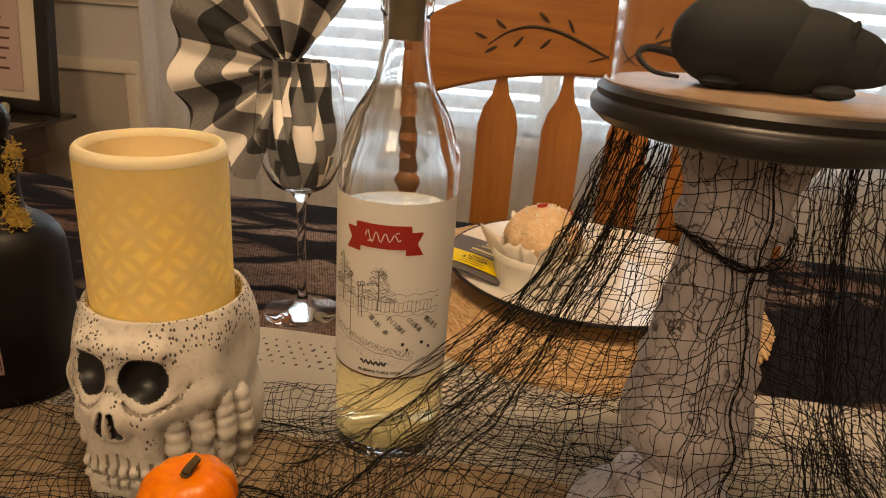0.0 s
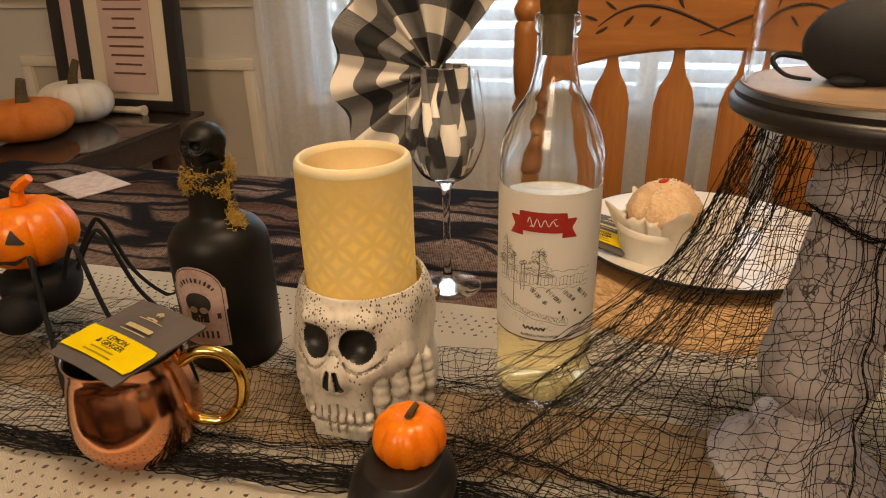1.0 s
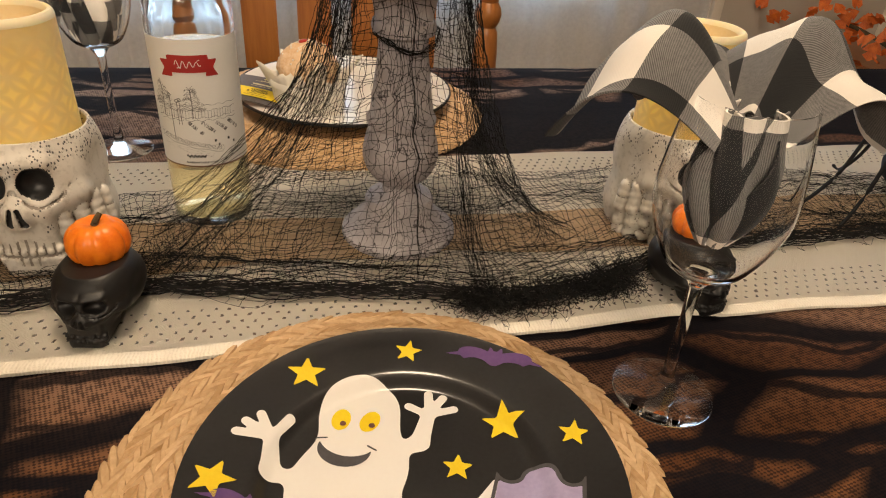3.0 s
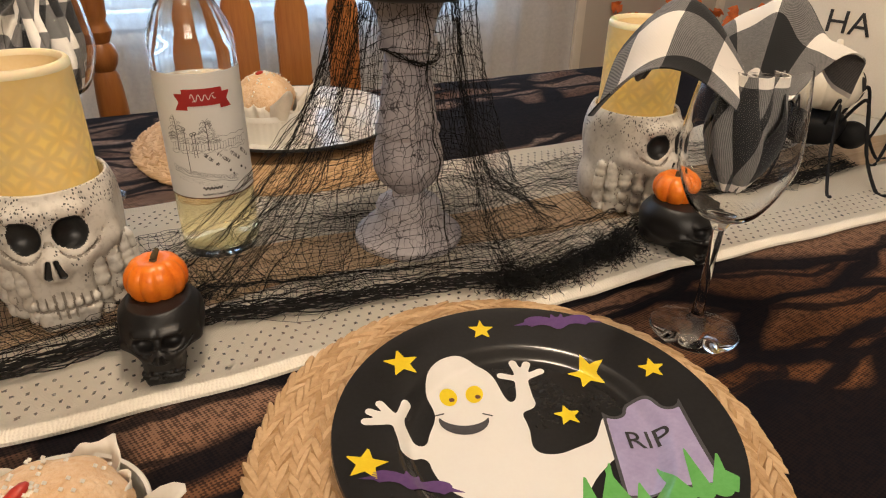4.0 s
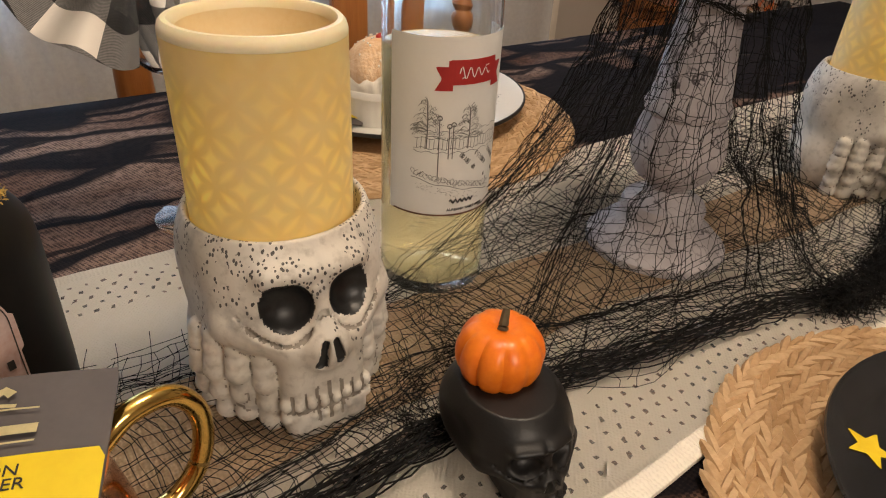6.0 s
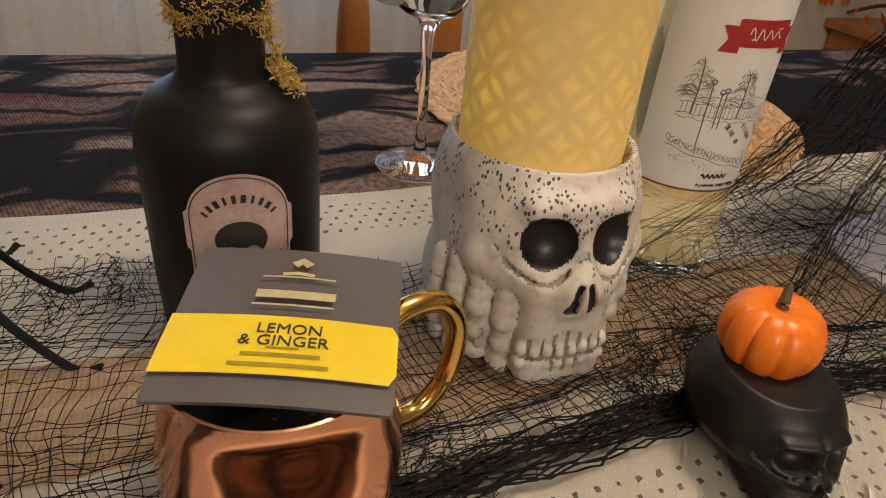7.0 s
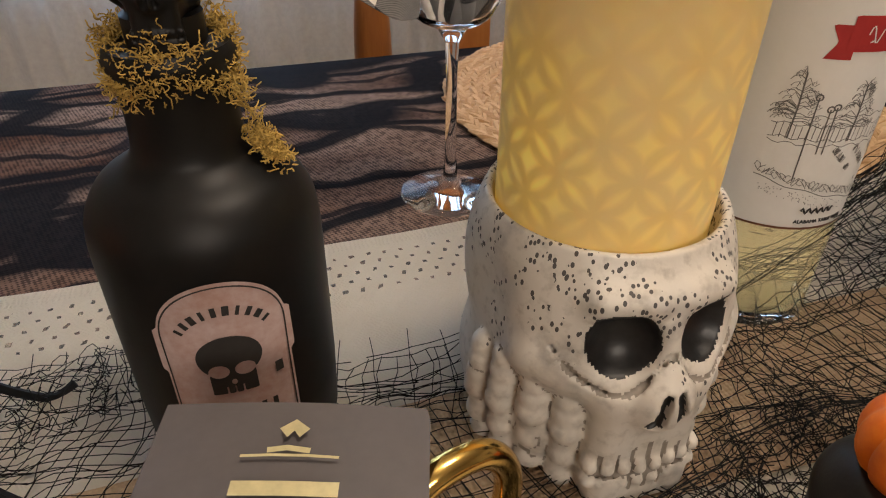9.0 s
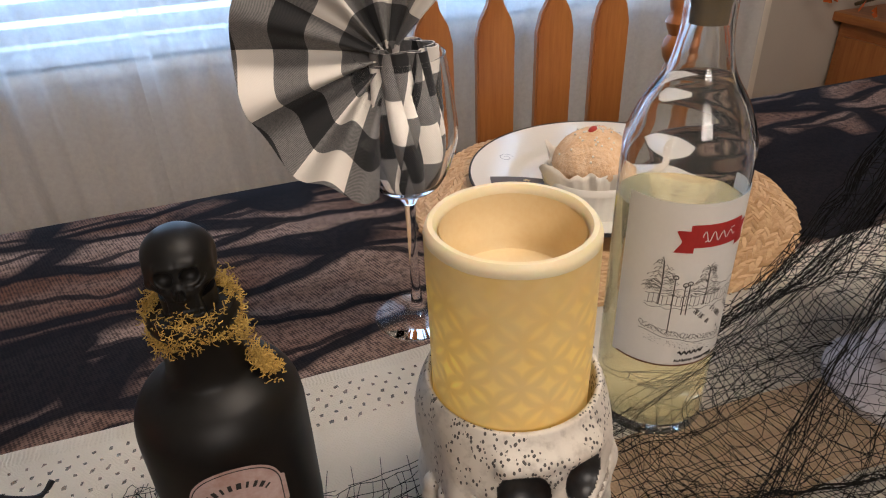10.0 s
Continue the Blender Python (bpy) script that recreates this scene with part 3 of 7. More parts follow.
for a, b in ((WX0 + 0.01, 0.08), (0.12, WX1 - 0.01)):
    slat_me = None
    for i in range(24):
        z = WZ0 + 0.03 + i * 0.051
        if slat_me is None:
            bm = bmesh.new()
            rows = []
            for s in range(5):
                q = (s / 4 - 0.5) * 0.05
                rows.append([bm.verts.new((x, q * 0.80, q * 0.60 - 0.003 * (q / 0.025) ** 2)) for x in (-(b - a) / 2, (b - a) / 2)])
            for r0, r1 in zip(rows, rows[1:]):
                bm.faces.new((r0[0], r0[1], r1[1], r1[0]))
            ob = part("slat", bm, M_SLAT, win)
            slat_me = ob.data
        else:
            ob = new("slat", slat_me)
            ob.parent = win
        ob.location = ((a + b) / 2, WALL_Y + 0.006, z)


def curtain(x0, x1, label, seed):
    rnd = random.Random(seed)
    ph = [rnd.uniform(0, 6.28) for _ in range(4)]
    bm = bmesh.new()
    n = 160
    rows = []
    for z in (0.06, 0.5, 0.9, 1.3, 1.7, 2.15):
        row = []
        for i in range(n + 1):
            u = i / n
            x = x0 + (x1 - x0) * u
            g = 0.6 + 0.4 * math.sin(u * 9 + ph[3])
            y = WALL_Y - 0.075 + g * 0.016 * math.sin(u * 52 + ph[0] + 0.25 * z) + 0.012 * math.sin(u * 23 + ph[1]) + 0.0015 * math.sin(u * 120 + ph[2])
            row.append(bm.verts.new((x + 0.004 * math.sin(z * 3 + u * 20), y, z)))
        rows.append(row)
    for a, b in zip(rows, rows[1:]):
        for i in range(n):
            bm.faces.new((a[i], a[i + 1], b[i + 1], b[i]))
    ob = part("sheer_curtain", bm, M_SHEER)
    # stitched side hems, denser than the voile
    tagged(ob, label, "curtain", "curtains at the window")
    for u in (0.0, 1.0):
        part("hem", block(x0 + (x1 - x0) * u - 0.012, x0 + (x1 - x0) * u + 0.012, WALL_Y - 0.084, WALL_Y - 0.082, 0.06, 2.15), M_SHEER, ob)
    return ob


curtain(-0.99, -0.40, "sheer white voile curtain hanging before the blinds", 3)
curtain(-0.385, 0.30, "sheer white voile curtain hanging before the blinds", 5)
curtain(0.315, 1.33, "sheer white voile curtain hanging before the blinds", 7)
rodthing = tagged(from_data("curtain_rod", *tubes([[(-1.1, WALL_Y - 0.075, 2.17), (1.45, WALL_Y - 0.075, 2.17)]], 0.012, 12), M_BLACKWOOD), "thin black curtain rod above the window", "curtain rod")

# ceiling lamp over the table
lamp = thing("ceiling_lamp", (0.15, 0.25, 2.45), label="frosted glass ceiling lamp above the dining table", category="lamp")
part("canopy", lathe([(0, 0), (0.06, 0), (0.06, -0.02), (0.01, -0.03), (0.008, -0.13), (0, -0.13)], 24), M_BRASS, lamp)
part("holder", lathe([(0.03, -0.13), (0.05, -0.15), (0.05, -0.17), (0.03, -0.17)], 24, closed=True), M_BRASS, lamp)

# ---------------------------------------------------------------- table, cloth, runner
TX0, TX1, TY0, TY1 = -1.05, 1.45, -0.155, 0.935
table = thing("dining_table", (0, 0, 0), label="dark wooden dining table under a lace cloth", category="table")
part("tabletop", block(TX0 + 0.01, TX1 - 0.01, TY0 + 0.01, TY1 - 0.01, 0.712, 0.742, 0.004), M_DARKWOOD, table)
for x in (TX0 + 0.12, TX1 - 0.12):
    for y in (TY0 + 0.12, TY1 - 0.12):
        part("leg", lathe(smooth_profile([(0.03, 0.0), (0.028, 0.05), (0.04, 0.2), (0.032, 0.45), (0.045, 0.6), (0.045, 0.712)], 4), 20), M_DARKWOOD, table, m=pose(x, y, 0))


def tablecloth():
    bm = bmesh.new()
    nx, ny = 120, 60
    rnd = random.Random(4)

    def place(u, v):
        # beyond the table's edge the cloth hangs down in soft folds
        x, y = TX0 - 0.22 + u * (TX1 - TX0 + 0.44), TY0 - 0.22 + v * (TY1 - TY0 + 0.44)
        ox, oy = max(TX0 - x, x - TX1, 0), max(TY0 - y, y - TY1, 0)
        o = max(ox, oy)
        cx, cy = min(max(x, TX0), TX1), min(max(y, TY0), TY1)
        wave = 0.012 * math.sin(cx * 23) * math.sin(cy * 19 + 1) * min(o / 0.1, 1)
        out = 0.006 + min(o, 0.02) * 0.5 + abs(wave)
        z = ZT - max(o - 0.004, 0) + 0.0007 * math.sin(x * 31) * math.sin(y * 27)
        return (cx + (out if x > TX1 else -out if x < TX0 else 0), cy + (out if y > TY1 else -out if y < TY0 else 0), z)
    us = sorted(set([i / nx for i in range(nx + 1)]))
    g = [[bm.verts.new(place(u, j / ny)) for j in range(ny + 1)] for u in us]
    for i in range(len(us) - 1):
        for j in range(ny):
            bm.faces.new((g[i][j], g[i + 1][j], g[i + 1][j + 1], g[i][j + 1]))
    bmesh.ops.solidify(bm, geom=list(bm.faces), thickness=0.0012)
    return bm


tagged(part("tablecloth", tablecloth(), M_CLOTH), "dark lace tablecloth with brown plank shapes, spread on the table", "tablecloth")


def runner():
    x0, x1 = -0.85, 1.05
    bm = bmesh.new()
    n, m = 190, 34
    g = []
    for i in range(n + 1):
        x = x0 + (x1 - x0) * i / n
        e0, e1 = 0.0018 * math.sin(x * 17) + 0.001 * math.sin(x * 53), 0.0018 * math.sin(x * 14 + 2)
        lift = 0.006 * max(0, math.sin((x - 0.28) * 22)) * (1 if 0.28 < x < 0.42 else 0)
        row = []
        for j in range(m + 1):
            v = j / m
            edge = min(v, 1 - v)
            z = ZR - (0.0012 if edge < 0.001 else 0) + 0.0004 * math.sin(x * 60 + v * 9) + lift * max(0, 1 - v * 5)
            row.append(bm.verts.new((x, RUN_N + e0 + (RUN_F - RUN_N + e1 - e0) * v, z)))
        g.append(row)
    for i in range(n):
        for j in range(m):
            bm.faces.new((g[i][j], g[i + 1][j], g[i + 1][j + 1], g[i][j + 1]))
    bmesh.ops.solidify(bm, geom=list(bm.faces), thickness=0.0022)
    return bm


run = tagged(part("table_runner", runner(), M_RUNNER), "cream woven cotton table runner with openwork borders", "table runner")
for y in (RUN_N,):
    bm = bmesh.new()
    rows = []
    for i in range(191):
        x = -0.85 + 1.9 * i / 190
        e = 0.0018 * math.sin(x * 17) + 0.001 * math.sin(x * 53) if y < 0.3 else 0.0018 * math.sin(x * 14 + 2)
        lift = 0.006 * max(0, math.sin((x - 0.28) * 22)) * (1 if 0.28 < x < 0.42 and y < 0.3 else 0)
        rows.append([bm.verts.new((x, y + e + d, ZR + lift + zz)) for d, zz in ((-0.0012, -0.002), (-0.0008, 0.0004), (0.0015, 0.0014), (0.011, 0.0014), (0.0122, 0.0002))])
    for a, b in zip(rows, rows[1:]):
        for j in range(4):
            bm.faces.new((a[j], b[j], b[j + 1], a[j + 1]))
    part("hem", bm, M_RUNNER, run, "folded ribbed hem")


def burlap():
    x0, x1 = -0.70, 0.98
    bm = bmesh.new()
    n, m = 150, 12
    g = []
    for i in range(n + 1):
        x = x0 + (x1 - x0) * i / n
        a, b = 0.334 + 0.005 * math.sin(x * 11) + 0.003 * math.sin(x * 37), 0.412 + 0.005 * math.sin(x * 9 + 2)
        g.append([bm.verts.new((x, a + (b - a) * j / m, ZR + 0.0016 + 0.0007 * math.sin(x * 41 + j))) for j in range(m + 1)])
    for i in range(n):
        for j in range(m):
            bm.faces.new((g[i][j], g[i + 1][j], g[i + 1][j + 1], g[i][j + 1]))
    bmesh.ops.solidify(bm, geom=list(bm.faces), thickness=0.0010)
    return bm


def burlap_material():
    k = Nodes("tan_burlap")
    co = k.coord()
    x, y, z = k.xyz(co)
    weave = k.math("ADD", k.math("SINE", k.math("MULTIPLY", x, 2600.0)), k.math("SINE", k.math("MULTIPLY", y, 2600.0)))
    streak = k.noise(9.0, 5.0, k.n("Mapping", {"Vector": co, "Scale": (1.0, 14.0, 1.0)}).outputs[0])
    k.bump(k.math("ADD", weave, k.math("MULTIPLY", k.noise(300.0), 2.0)), 0.5, 0.0008)
    return k.set(Base_Color=k.mix(k.ramp(streak, 0.35, 0.7), (0.76, 0.57, 0.37), (0.60, 0.41, 0.24)), Roughness=0.85)


tagged(part("burlap_strip", burlap(), burlap_material()), "tan brown burlap strip lying along the cream runner", "table runner")

# ---------------------------------------------------------------- skulls
def skull_field(fingers, cup, cut, step=0.0011):
    lo, hi = np.array([-0.072, -0.070, -0.004]), np.array([0.072, 0.074, 0.1385])
    n = ((hi - lo) / step).astype(int) + 1
    X, Y, Z = np.meshgrid(*[lo[i] + step * np.arange(n[i]) for i in range(3)], indexing="ij")
    AX = np.abs(X)

    def ell(cx, cy, cz, rx, ry, rz, x=None):
        x = X if x is None else x
        k = np.sqrt(((x - cx) / rx) ** 2 + ((Y - cy) / ry) ** 2 + ((Z - cz) / rz) ** 2)
        return (k - 1) * min(rx, ry, rz)

    def cap(a, b, r, x=None):
        x = AX if x is None else x
        a, b = np.array(a), np.array(b)
        d = b - a
        t = np.clip(((x - a[0]) * d[0] + (Y - a[1]) * d[1] + (Z - a[2]) * d[2]) / (d @ d), 0, 1)
        return np.sqrt((x - a[0] - t * d[0]) ** 2 + (Y - a[1] - t * d[1]) ** 2 + (Z - a[2] - t * d[2]) ** 2) - r

    def rbox(cx, cy, cz, hx, hy, hz, r):
        q = [np.abs(A - c) - h + r for A, c, h in ((X, cx, hx), (Y, cy, hy), (Z, cz, hz))]
        return np.sqrt(sum(np.maximum(a, 0) ** 2 for a in q)) + np.minimum(np.maximum(np.maximum(q[0], q[1]), q[2]), 0) - r

    def join(a, b, k):
        h = np.clip(0.5 + 0.5 * (b - a) / k, 0, 1)
        return b + (a - b) * h - k * h * (1 - h)

    def carve(a, b, k):
        return -join(-a, b, k)
    EX, EZ, ERX, ERZ = 0.0176, 0.0825, 0.0134, 0.0130      # eye sockets
    d = ell(0, 0.003, 0.080, 0.0525, 0.0540, 0.062) if cut else ell(0, 0.003, 0.082, 0.0530, 0.0590, 0.052)
    d = join(d, ell(0, -0.016, 0.066, 0.042, 0.0345, 0.040), 0.012)
    # muzzle block, flat in front, wider at the gums and running down to the table
    d = join(d, rbox(0, -0.0315, 0.032, 0.0222, 0.0255, 0.030, 0.009), 0.006)
    d = join(d, rbox(0, -0.0355, 0.010, 0.0205, 0.0225, 0.010, 0.005), 0.005)
    d = join(d, ell(0, 0.022, 0.036, 0.036, 0.034, 0.036), 0.014)
    d = join(d, cap((0.016, -0.0465, 0.0610), (0.038, -0.028, 0.066), 0.0085), 0.008)      # cheekbone
    d = join(d, cap((0.005, -0.0495, 0.0985), (0.022, -0.0450, 0.0975), 0.0035), 0.010)     # brow
    d = join(d, cap((0.0, -0.0490, 0.086), (0.0, -0.0545, 0.066), 0.0046), 0.006)            # nose bridge
    d = join(d, ell(0, -0.0565, 0.0580, 0.0118, 0.0090, 0.0130), 0.005)                      # nose
    d = carve(d, ell(0.0575, -0.008, 0.082, 0.0100, 0.020, 0.020, AX), 0.010)              # temple
    if fingers:
        d = join(d, ell(0.0325, -0.010, 0.025, 0.0125, 0.028, 0.030, AX), 0.006)
        d = join(d, ell(0.0350, 0.012, 0.030, 0.0165, 0.026, 0.034, AX), 0.006)          # palm
    else:
        d = carve(d, ell(0.034, -0.036, 0.040, 0.009, 0.020, 0.018, AX), 0.006)          # hollow cheek
    if cut:
        d = np.maximum(d, Z - cut)
    # sockets with a flat upper edge
    eye = np.maximum(ell(EX, -0.0525, EZ, ERX, 0.0112, ERZ, AX), Z - EZ - 0.0108 + 0.10 * (AX - EX))
    d = carve(d, eye, 0.0020)
    t = np.clip((Z - 0.0520) / 0.0125, 0, 1)
    nose = np.maximum(np.sqrt((AX - 0.0050 + 0.0024 * t) ** 2 + (Z - 0.0520 - 0.0125 * t) ** 2) - (0.0029 - 0.0010 * t), Y + 0.0595)
    d = carve(d, nose, 0.0010)
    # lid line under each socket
    # distance to the grooves whose faces are coloured darker
    groove_d = np.full(d.shape, 9.0)
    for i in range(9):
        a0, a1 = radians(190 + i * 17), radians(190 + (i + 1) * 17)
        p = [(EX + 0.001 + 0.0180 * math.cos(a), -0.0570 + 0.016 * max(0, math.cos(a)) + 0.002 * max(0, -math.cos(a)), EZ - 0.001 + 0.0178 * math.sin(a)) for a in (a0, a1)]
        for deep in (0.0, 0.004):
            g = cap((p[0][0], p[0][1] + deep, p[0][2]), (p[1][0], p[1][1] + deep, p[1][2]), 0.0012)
            groove_d = np.minimum(groove_d, g)
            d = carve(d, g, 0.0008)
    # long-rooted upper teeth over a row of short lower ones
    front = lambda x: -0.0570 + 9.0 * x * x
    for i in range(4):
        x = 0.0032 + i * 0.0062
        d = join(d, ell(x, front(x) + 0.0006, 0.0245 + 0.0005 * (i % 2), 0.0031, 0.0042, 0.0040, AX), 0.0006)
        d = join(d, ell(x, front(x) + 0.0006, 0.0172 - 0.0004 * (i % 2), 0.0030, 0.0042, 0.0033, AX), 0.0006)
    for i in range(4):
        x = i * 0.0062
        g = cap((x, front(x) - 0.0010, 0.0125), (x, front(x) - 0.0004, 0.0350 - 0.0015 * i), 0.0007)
        groove_d = np.minimum(groove_d, g)
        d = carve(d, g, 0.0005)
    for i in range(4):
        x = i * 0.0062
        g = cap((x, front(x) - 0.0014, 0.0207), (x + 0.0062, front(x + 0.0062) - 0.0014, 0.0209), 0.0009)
        groove_d = np.minimum(groove_d, g)
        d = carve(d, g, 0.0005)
    if fingers:
        # bony fingers laid side by side on the cheeks, each of four knuckles with creases between
        for i in range(4):
            a = radians(-58 + i * 16)
            top = 0.064 - 0.004 * abs(i - 1)
            for q in range(4):
                r = 0.0064 + 0.0004 * (q % 2)
                z0, z1 = top - 0.0145 * (q + 1) + 0.0035, top - 0.0145 * q - 0.0035
                bulge = 0.0485 + 0.0030 * math.sin((q + 0.6) * 0.95)
                c = (bulge * math.cos(a) * 0.98, bulge * math.sin(a) + 0.003, max(z0, 0.005))
                e = ((bulge - 0.0008) * math.cos(a) * 0.98, (bulge - 0.0008) * math.sin(a) + 0.003, z1)
                bone = join(cap(c, e, r * 0.84), np.minimum(cap(c, (c[0], c[1], c[2] + 0.0004), r), cap(e, (e[0], e[1], e[2] + 0.0004), r * 0.95)), 0.002)
                groove_d = np.where(np.abs(bone - d) < 0.0003, np.minimum(groove_d, np.maximum(bone, d)), groove_d)
                d = np.minimum(d, bone)
    if cup:
        hole = np.maximum(np.sqrt(X ** 2 + (Y - 0.003) ** 2) - cup, 0.06 - Z)
        d = carve(d, hole, 0.003)
    d = np.maximum(d, -Z)
    V, F = surface_net(d, lo, step)
    # painted sockets and nose holes; faces in the grooves take a darker tone
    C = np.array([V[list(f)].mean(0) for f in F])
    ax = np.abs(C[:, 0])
    at = np.clip(((C - lo) / step).round().astype(int), 0, np.array(groove_d.shape) - 1)
    in_groove = (groove_d[at[:, 0], at[:, 1], at[:, 2]] < 0.0004) & (C[:, 2] < 0.072)
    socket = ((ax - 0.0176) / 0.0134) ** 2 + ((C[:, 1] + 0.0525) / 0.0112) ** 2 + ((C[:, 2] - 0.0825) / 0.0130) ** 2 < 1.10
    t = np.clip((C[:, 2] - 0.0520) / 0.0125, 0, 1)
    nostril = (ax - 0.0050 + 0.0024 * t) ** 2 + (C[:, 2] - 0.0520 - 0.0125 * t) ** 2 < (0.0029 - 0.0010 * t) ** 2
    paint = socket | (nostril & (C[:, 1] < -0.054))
    return V, F, np.where(paint, 1, np.where(in_groove, 2, 0))


def skull_mesh(name, fingers, cup, cut, mats, step):
    V, F, paint = skull_field(fingers, cup, cut, step)
    me = bpy.data.meshes.new(name)
    me.from_pydata([tuple(map(float, v)) for v in V], [], F)
    for one in mats:
        me.materials.append(one)
    if len(mats) > 1:
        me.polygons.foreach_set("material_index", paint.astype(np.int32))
    me.polygons.foreach_set("use_smooth", [True] * len(me.polygons))
    me.update()
    return me


SKULL = skull_mesh("skull_holder", True, 0.0425, 0.112, [M_BONE, M_SOCKET, M_GROOVE], 0.0011)
SKULL_BLACK = skull_mesh("skull_small", False, 0.0, 0.124, [M_BLACK], 0.0018)
SKULL_KNOB = skull_mesh("skull_knob", False, 0.0, 0.0, [M_MATTEBLACK], 0.0022)
SK1, SK2 = (-0.141, 0.393), (0.430, 0.374)
for (x, y), turn in ((SK1, -2.0), (SK2, 8.0)):
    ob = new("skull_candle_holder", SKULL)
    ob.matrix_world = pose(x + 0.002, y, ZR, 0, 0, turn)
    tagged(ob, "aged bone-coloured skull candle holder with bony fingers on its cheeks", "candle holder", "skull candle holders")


def candle(x, y):
    c = thing("flameless_candle", (x + 0.0005, y + 0.0025, ZR + 0.0605), label="lit cream flameless pillar candle set in a skull holder", category="candle", group="pillar candles")
    h = 0.140
    wob = lambda a, z: 1 + 0.006 * math.sin(3 * a + z * 40) + 0.004 * math.sin(7 * a)
    part("wax_body", lathe([(0, 0), (0.037, 0), (0.0395, 0.004), (0.0402, 0.03), (0.0402, 0.08), (0.0402, h - 0.006), (0.0345, h - 0.006), (0.0335, h - 0.012), (0.0340, 0.03), (0, 0.03)], 64, wob), M_WAX, c)
    part("wax_rim", lathe([(0.0402, h - 0.0059), (0.0402, h - 0.004), (0.0394, h - 0.0015), (0.0380, h), (0.0358, h), (0.0344, h - 0.002), (0.0340, h - 0.0058)], 64, wob, closed=True), M_WAXTOP, c, "pale rounded wax rim")
    part("hollow", lathe([(0.0331, h - 0.004), (0.0331, h - 0.030), (0.030, h - 0.034), (0, h - 0.035)], 64, wob), M_WAXIN, c, "dull wax hollow")
    return c


candle(*SK1)
candle(*SK2)


# ---------------------------------------------------------------- pumpkins
def pumpkin_mesh(r, h, ribs=9, depth=0.10, n=72):
    prof = []
    for i in range(17):
        a = -math.pi / 2 + math.pi * i / 16
        rr, zz = r * math.cos(a) ** 0.8 if i not in (0, 16) else 0.0, h / 2 * math.sin(a)
        zz -= 0.16 * h * math.exp(-(rr / (0.35 * r)) ** 2) * (1 if a > 0 else -0.7)
        prof.append((max(rr, 0), zz))
    prof[0], prof[-1] = (0, prof[0][1]), (0, prof[-1][1])
    return lathe(prof, n, lambda a, z: 1 - depth * (1 - abs(math.sin(a * ribs / 2))) ** 2 + 0.02 * math.sin(a * 2 + 1))


def pumpkin(name, place, r, h, mat_, stem, label, category, group="", ribs=9, depth=0.10, lean=(0.2, 0.1), turn=0.0, stem_r=0.12, stem_h=0.55, tilt=0.0):
    p = thing(name, place, turn, label, category, group)
    p.matrix_world = pose(*place, tilt, 0, turn)
    part("pumpkin_body", pumpkin_mesh(r, h, ribs, depth), mat_, p)
    z = h / 2 - 0.14 * h
    rod("stem", [(0, 0, z), (lean[0] * r * 0.3, lean[1] * r * 0.3, z + stem_h * h * 0.45), (lean[0] * r, lean[1] * r, z + stem_h * h)], r * stem_r, stem, p, sides=7,
        taper=lambda t: 1.3 - 0.5 * t)
    return p


for (x, y), turn, lab in (((-0.074, 0.277), -8.0, "small black wax skull with a flat top on the runner"), ((0.402, 0.258), 14.0, "small black wax skull with a flat top on the runner")):
    ob = new("black_skull", SKULL_BLACK)
    ob.matrix_world = pose(x, y, ZR, 0, 0, turn) @ Matrix.Diagonal((0.60, 0.68, 0.405, 1))
    tagged(ob, lab, "skull", "small black skulls")
pumpkin("mini_pumpkin", (-0.072, 0.289, ZR + 0.0605), 0.0223, 0.036, M_ORANGE, M_STEM, "tiny orange pumpkin resting on a black skull", "pumpkin", "tiny pumpkins", 10, 0.10, (0.25, 0.1), 20, 0.10, 0.22)
pumpkin("mini_pumpkin", (0.405, 0.271, ZR + 0.0605), 0.0223, 0.033, M_ORANGE, M_STEM, "tiny lumpy orange pumpkin resting on a black skull", "pumpkin", "tiny pumpkins", 7, 0.16, (0.0, 0.0), 50, 0.1, 0.16)


# ---------------------------------------------------------------- wine bottle
def on_cylinder(V, r, z0=0.0, a0=-math.pi / 2):
    """Wrap flat (x, y, depth) round a cylinder, x along the girth and y upwards."""
    return [((r + d) * math.cos(a0 + x / r), (r + d) * math.sin(a0 + x / r), z0 + y) for x, y, d in V]


def strip(points, w, depth=0.0):
    """A flat pen stroke through 2D points."""
    p = np.array(points, float)
    t = np.gradient(p, axis=0)
    t /= np.linalg.norm(t, axis=1)[:, None] + 1e-9
    nrm = np.stack([-t[:, 1], t[:, 0]], 1) * w / 2
    V = [(*q, depth) for q in np.concatenate([p + nrm, p - nrm])]
    n = len(p)
    return V, [(i, i + 1, n + i + 1, n + i) for i in range(n - 1)]


def gather(pieces):
    V, F = [], []
    for v, f in pieces:
        o = len(V)
        V.extend(v)
        F.extend(tuple(o + i for i in q) for q in f)
    return V, F


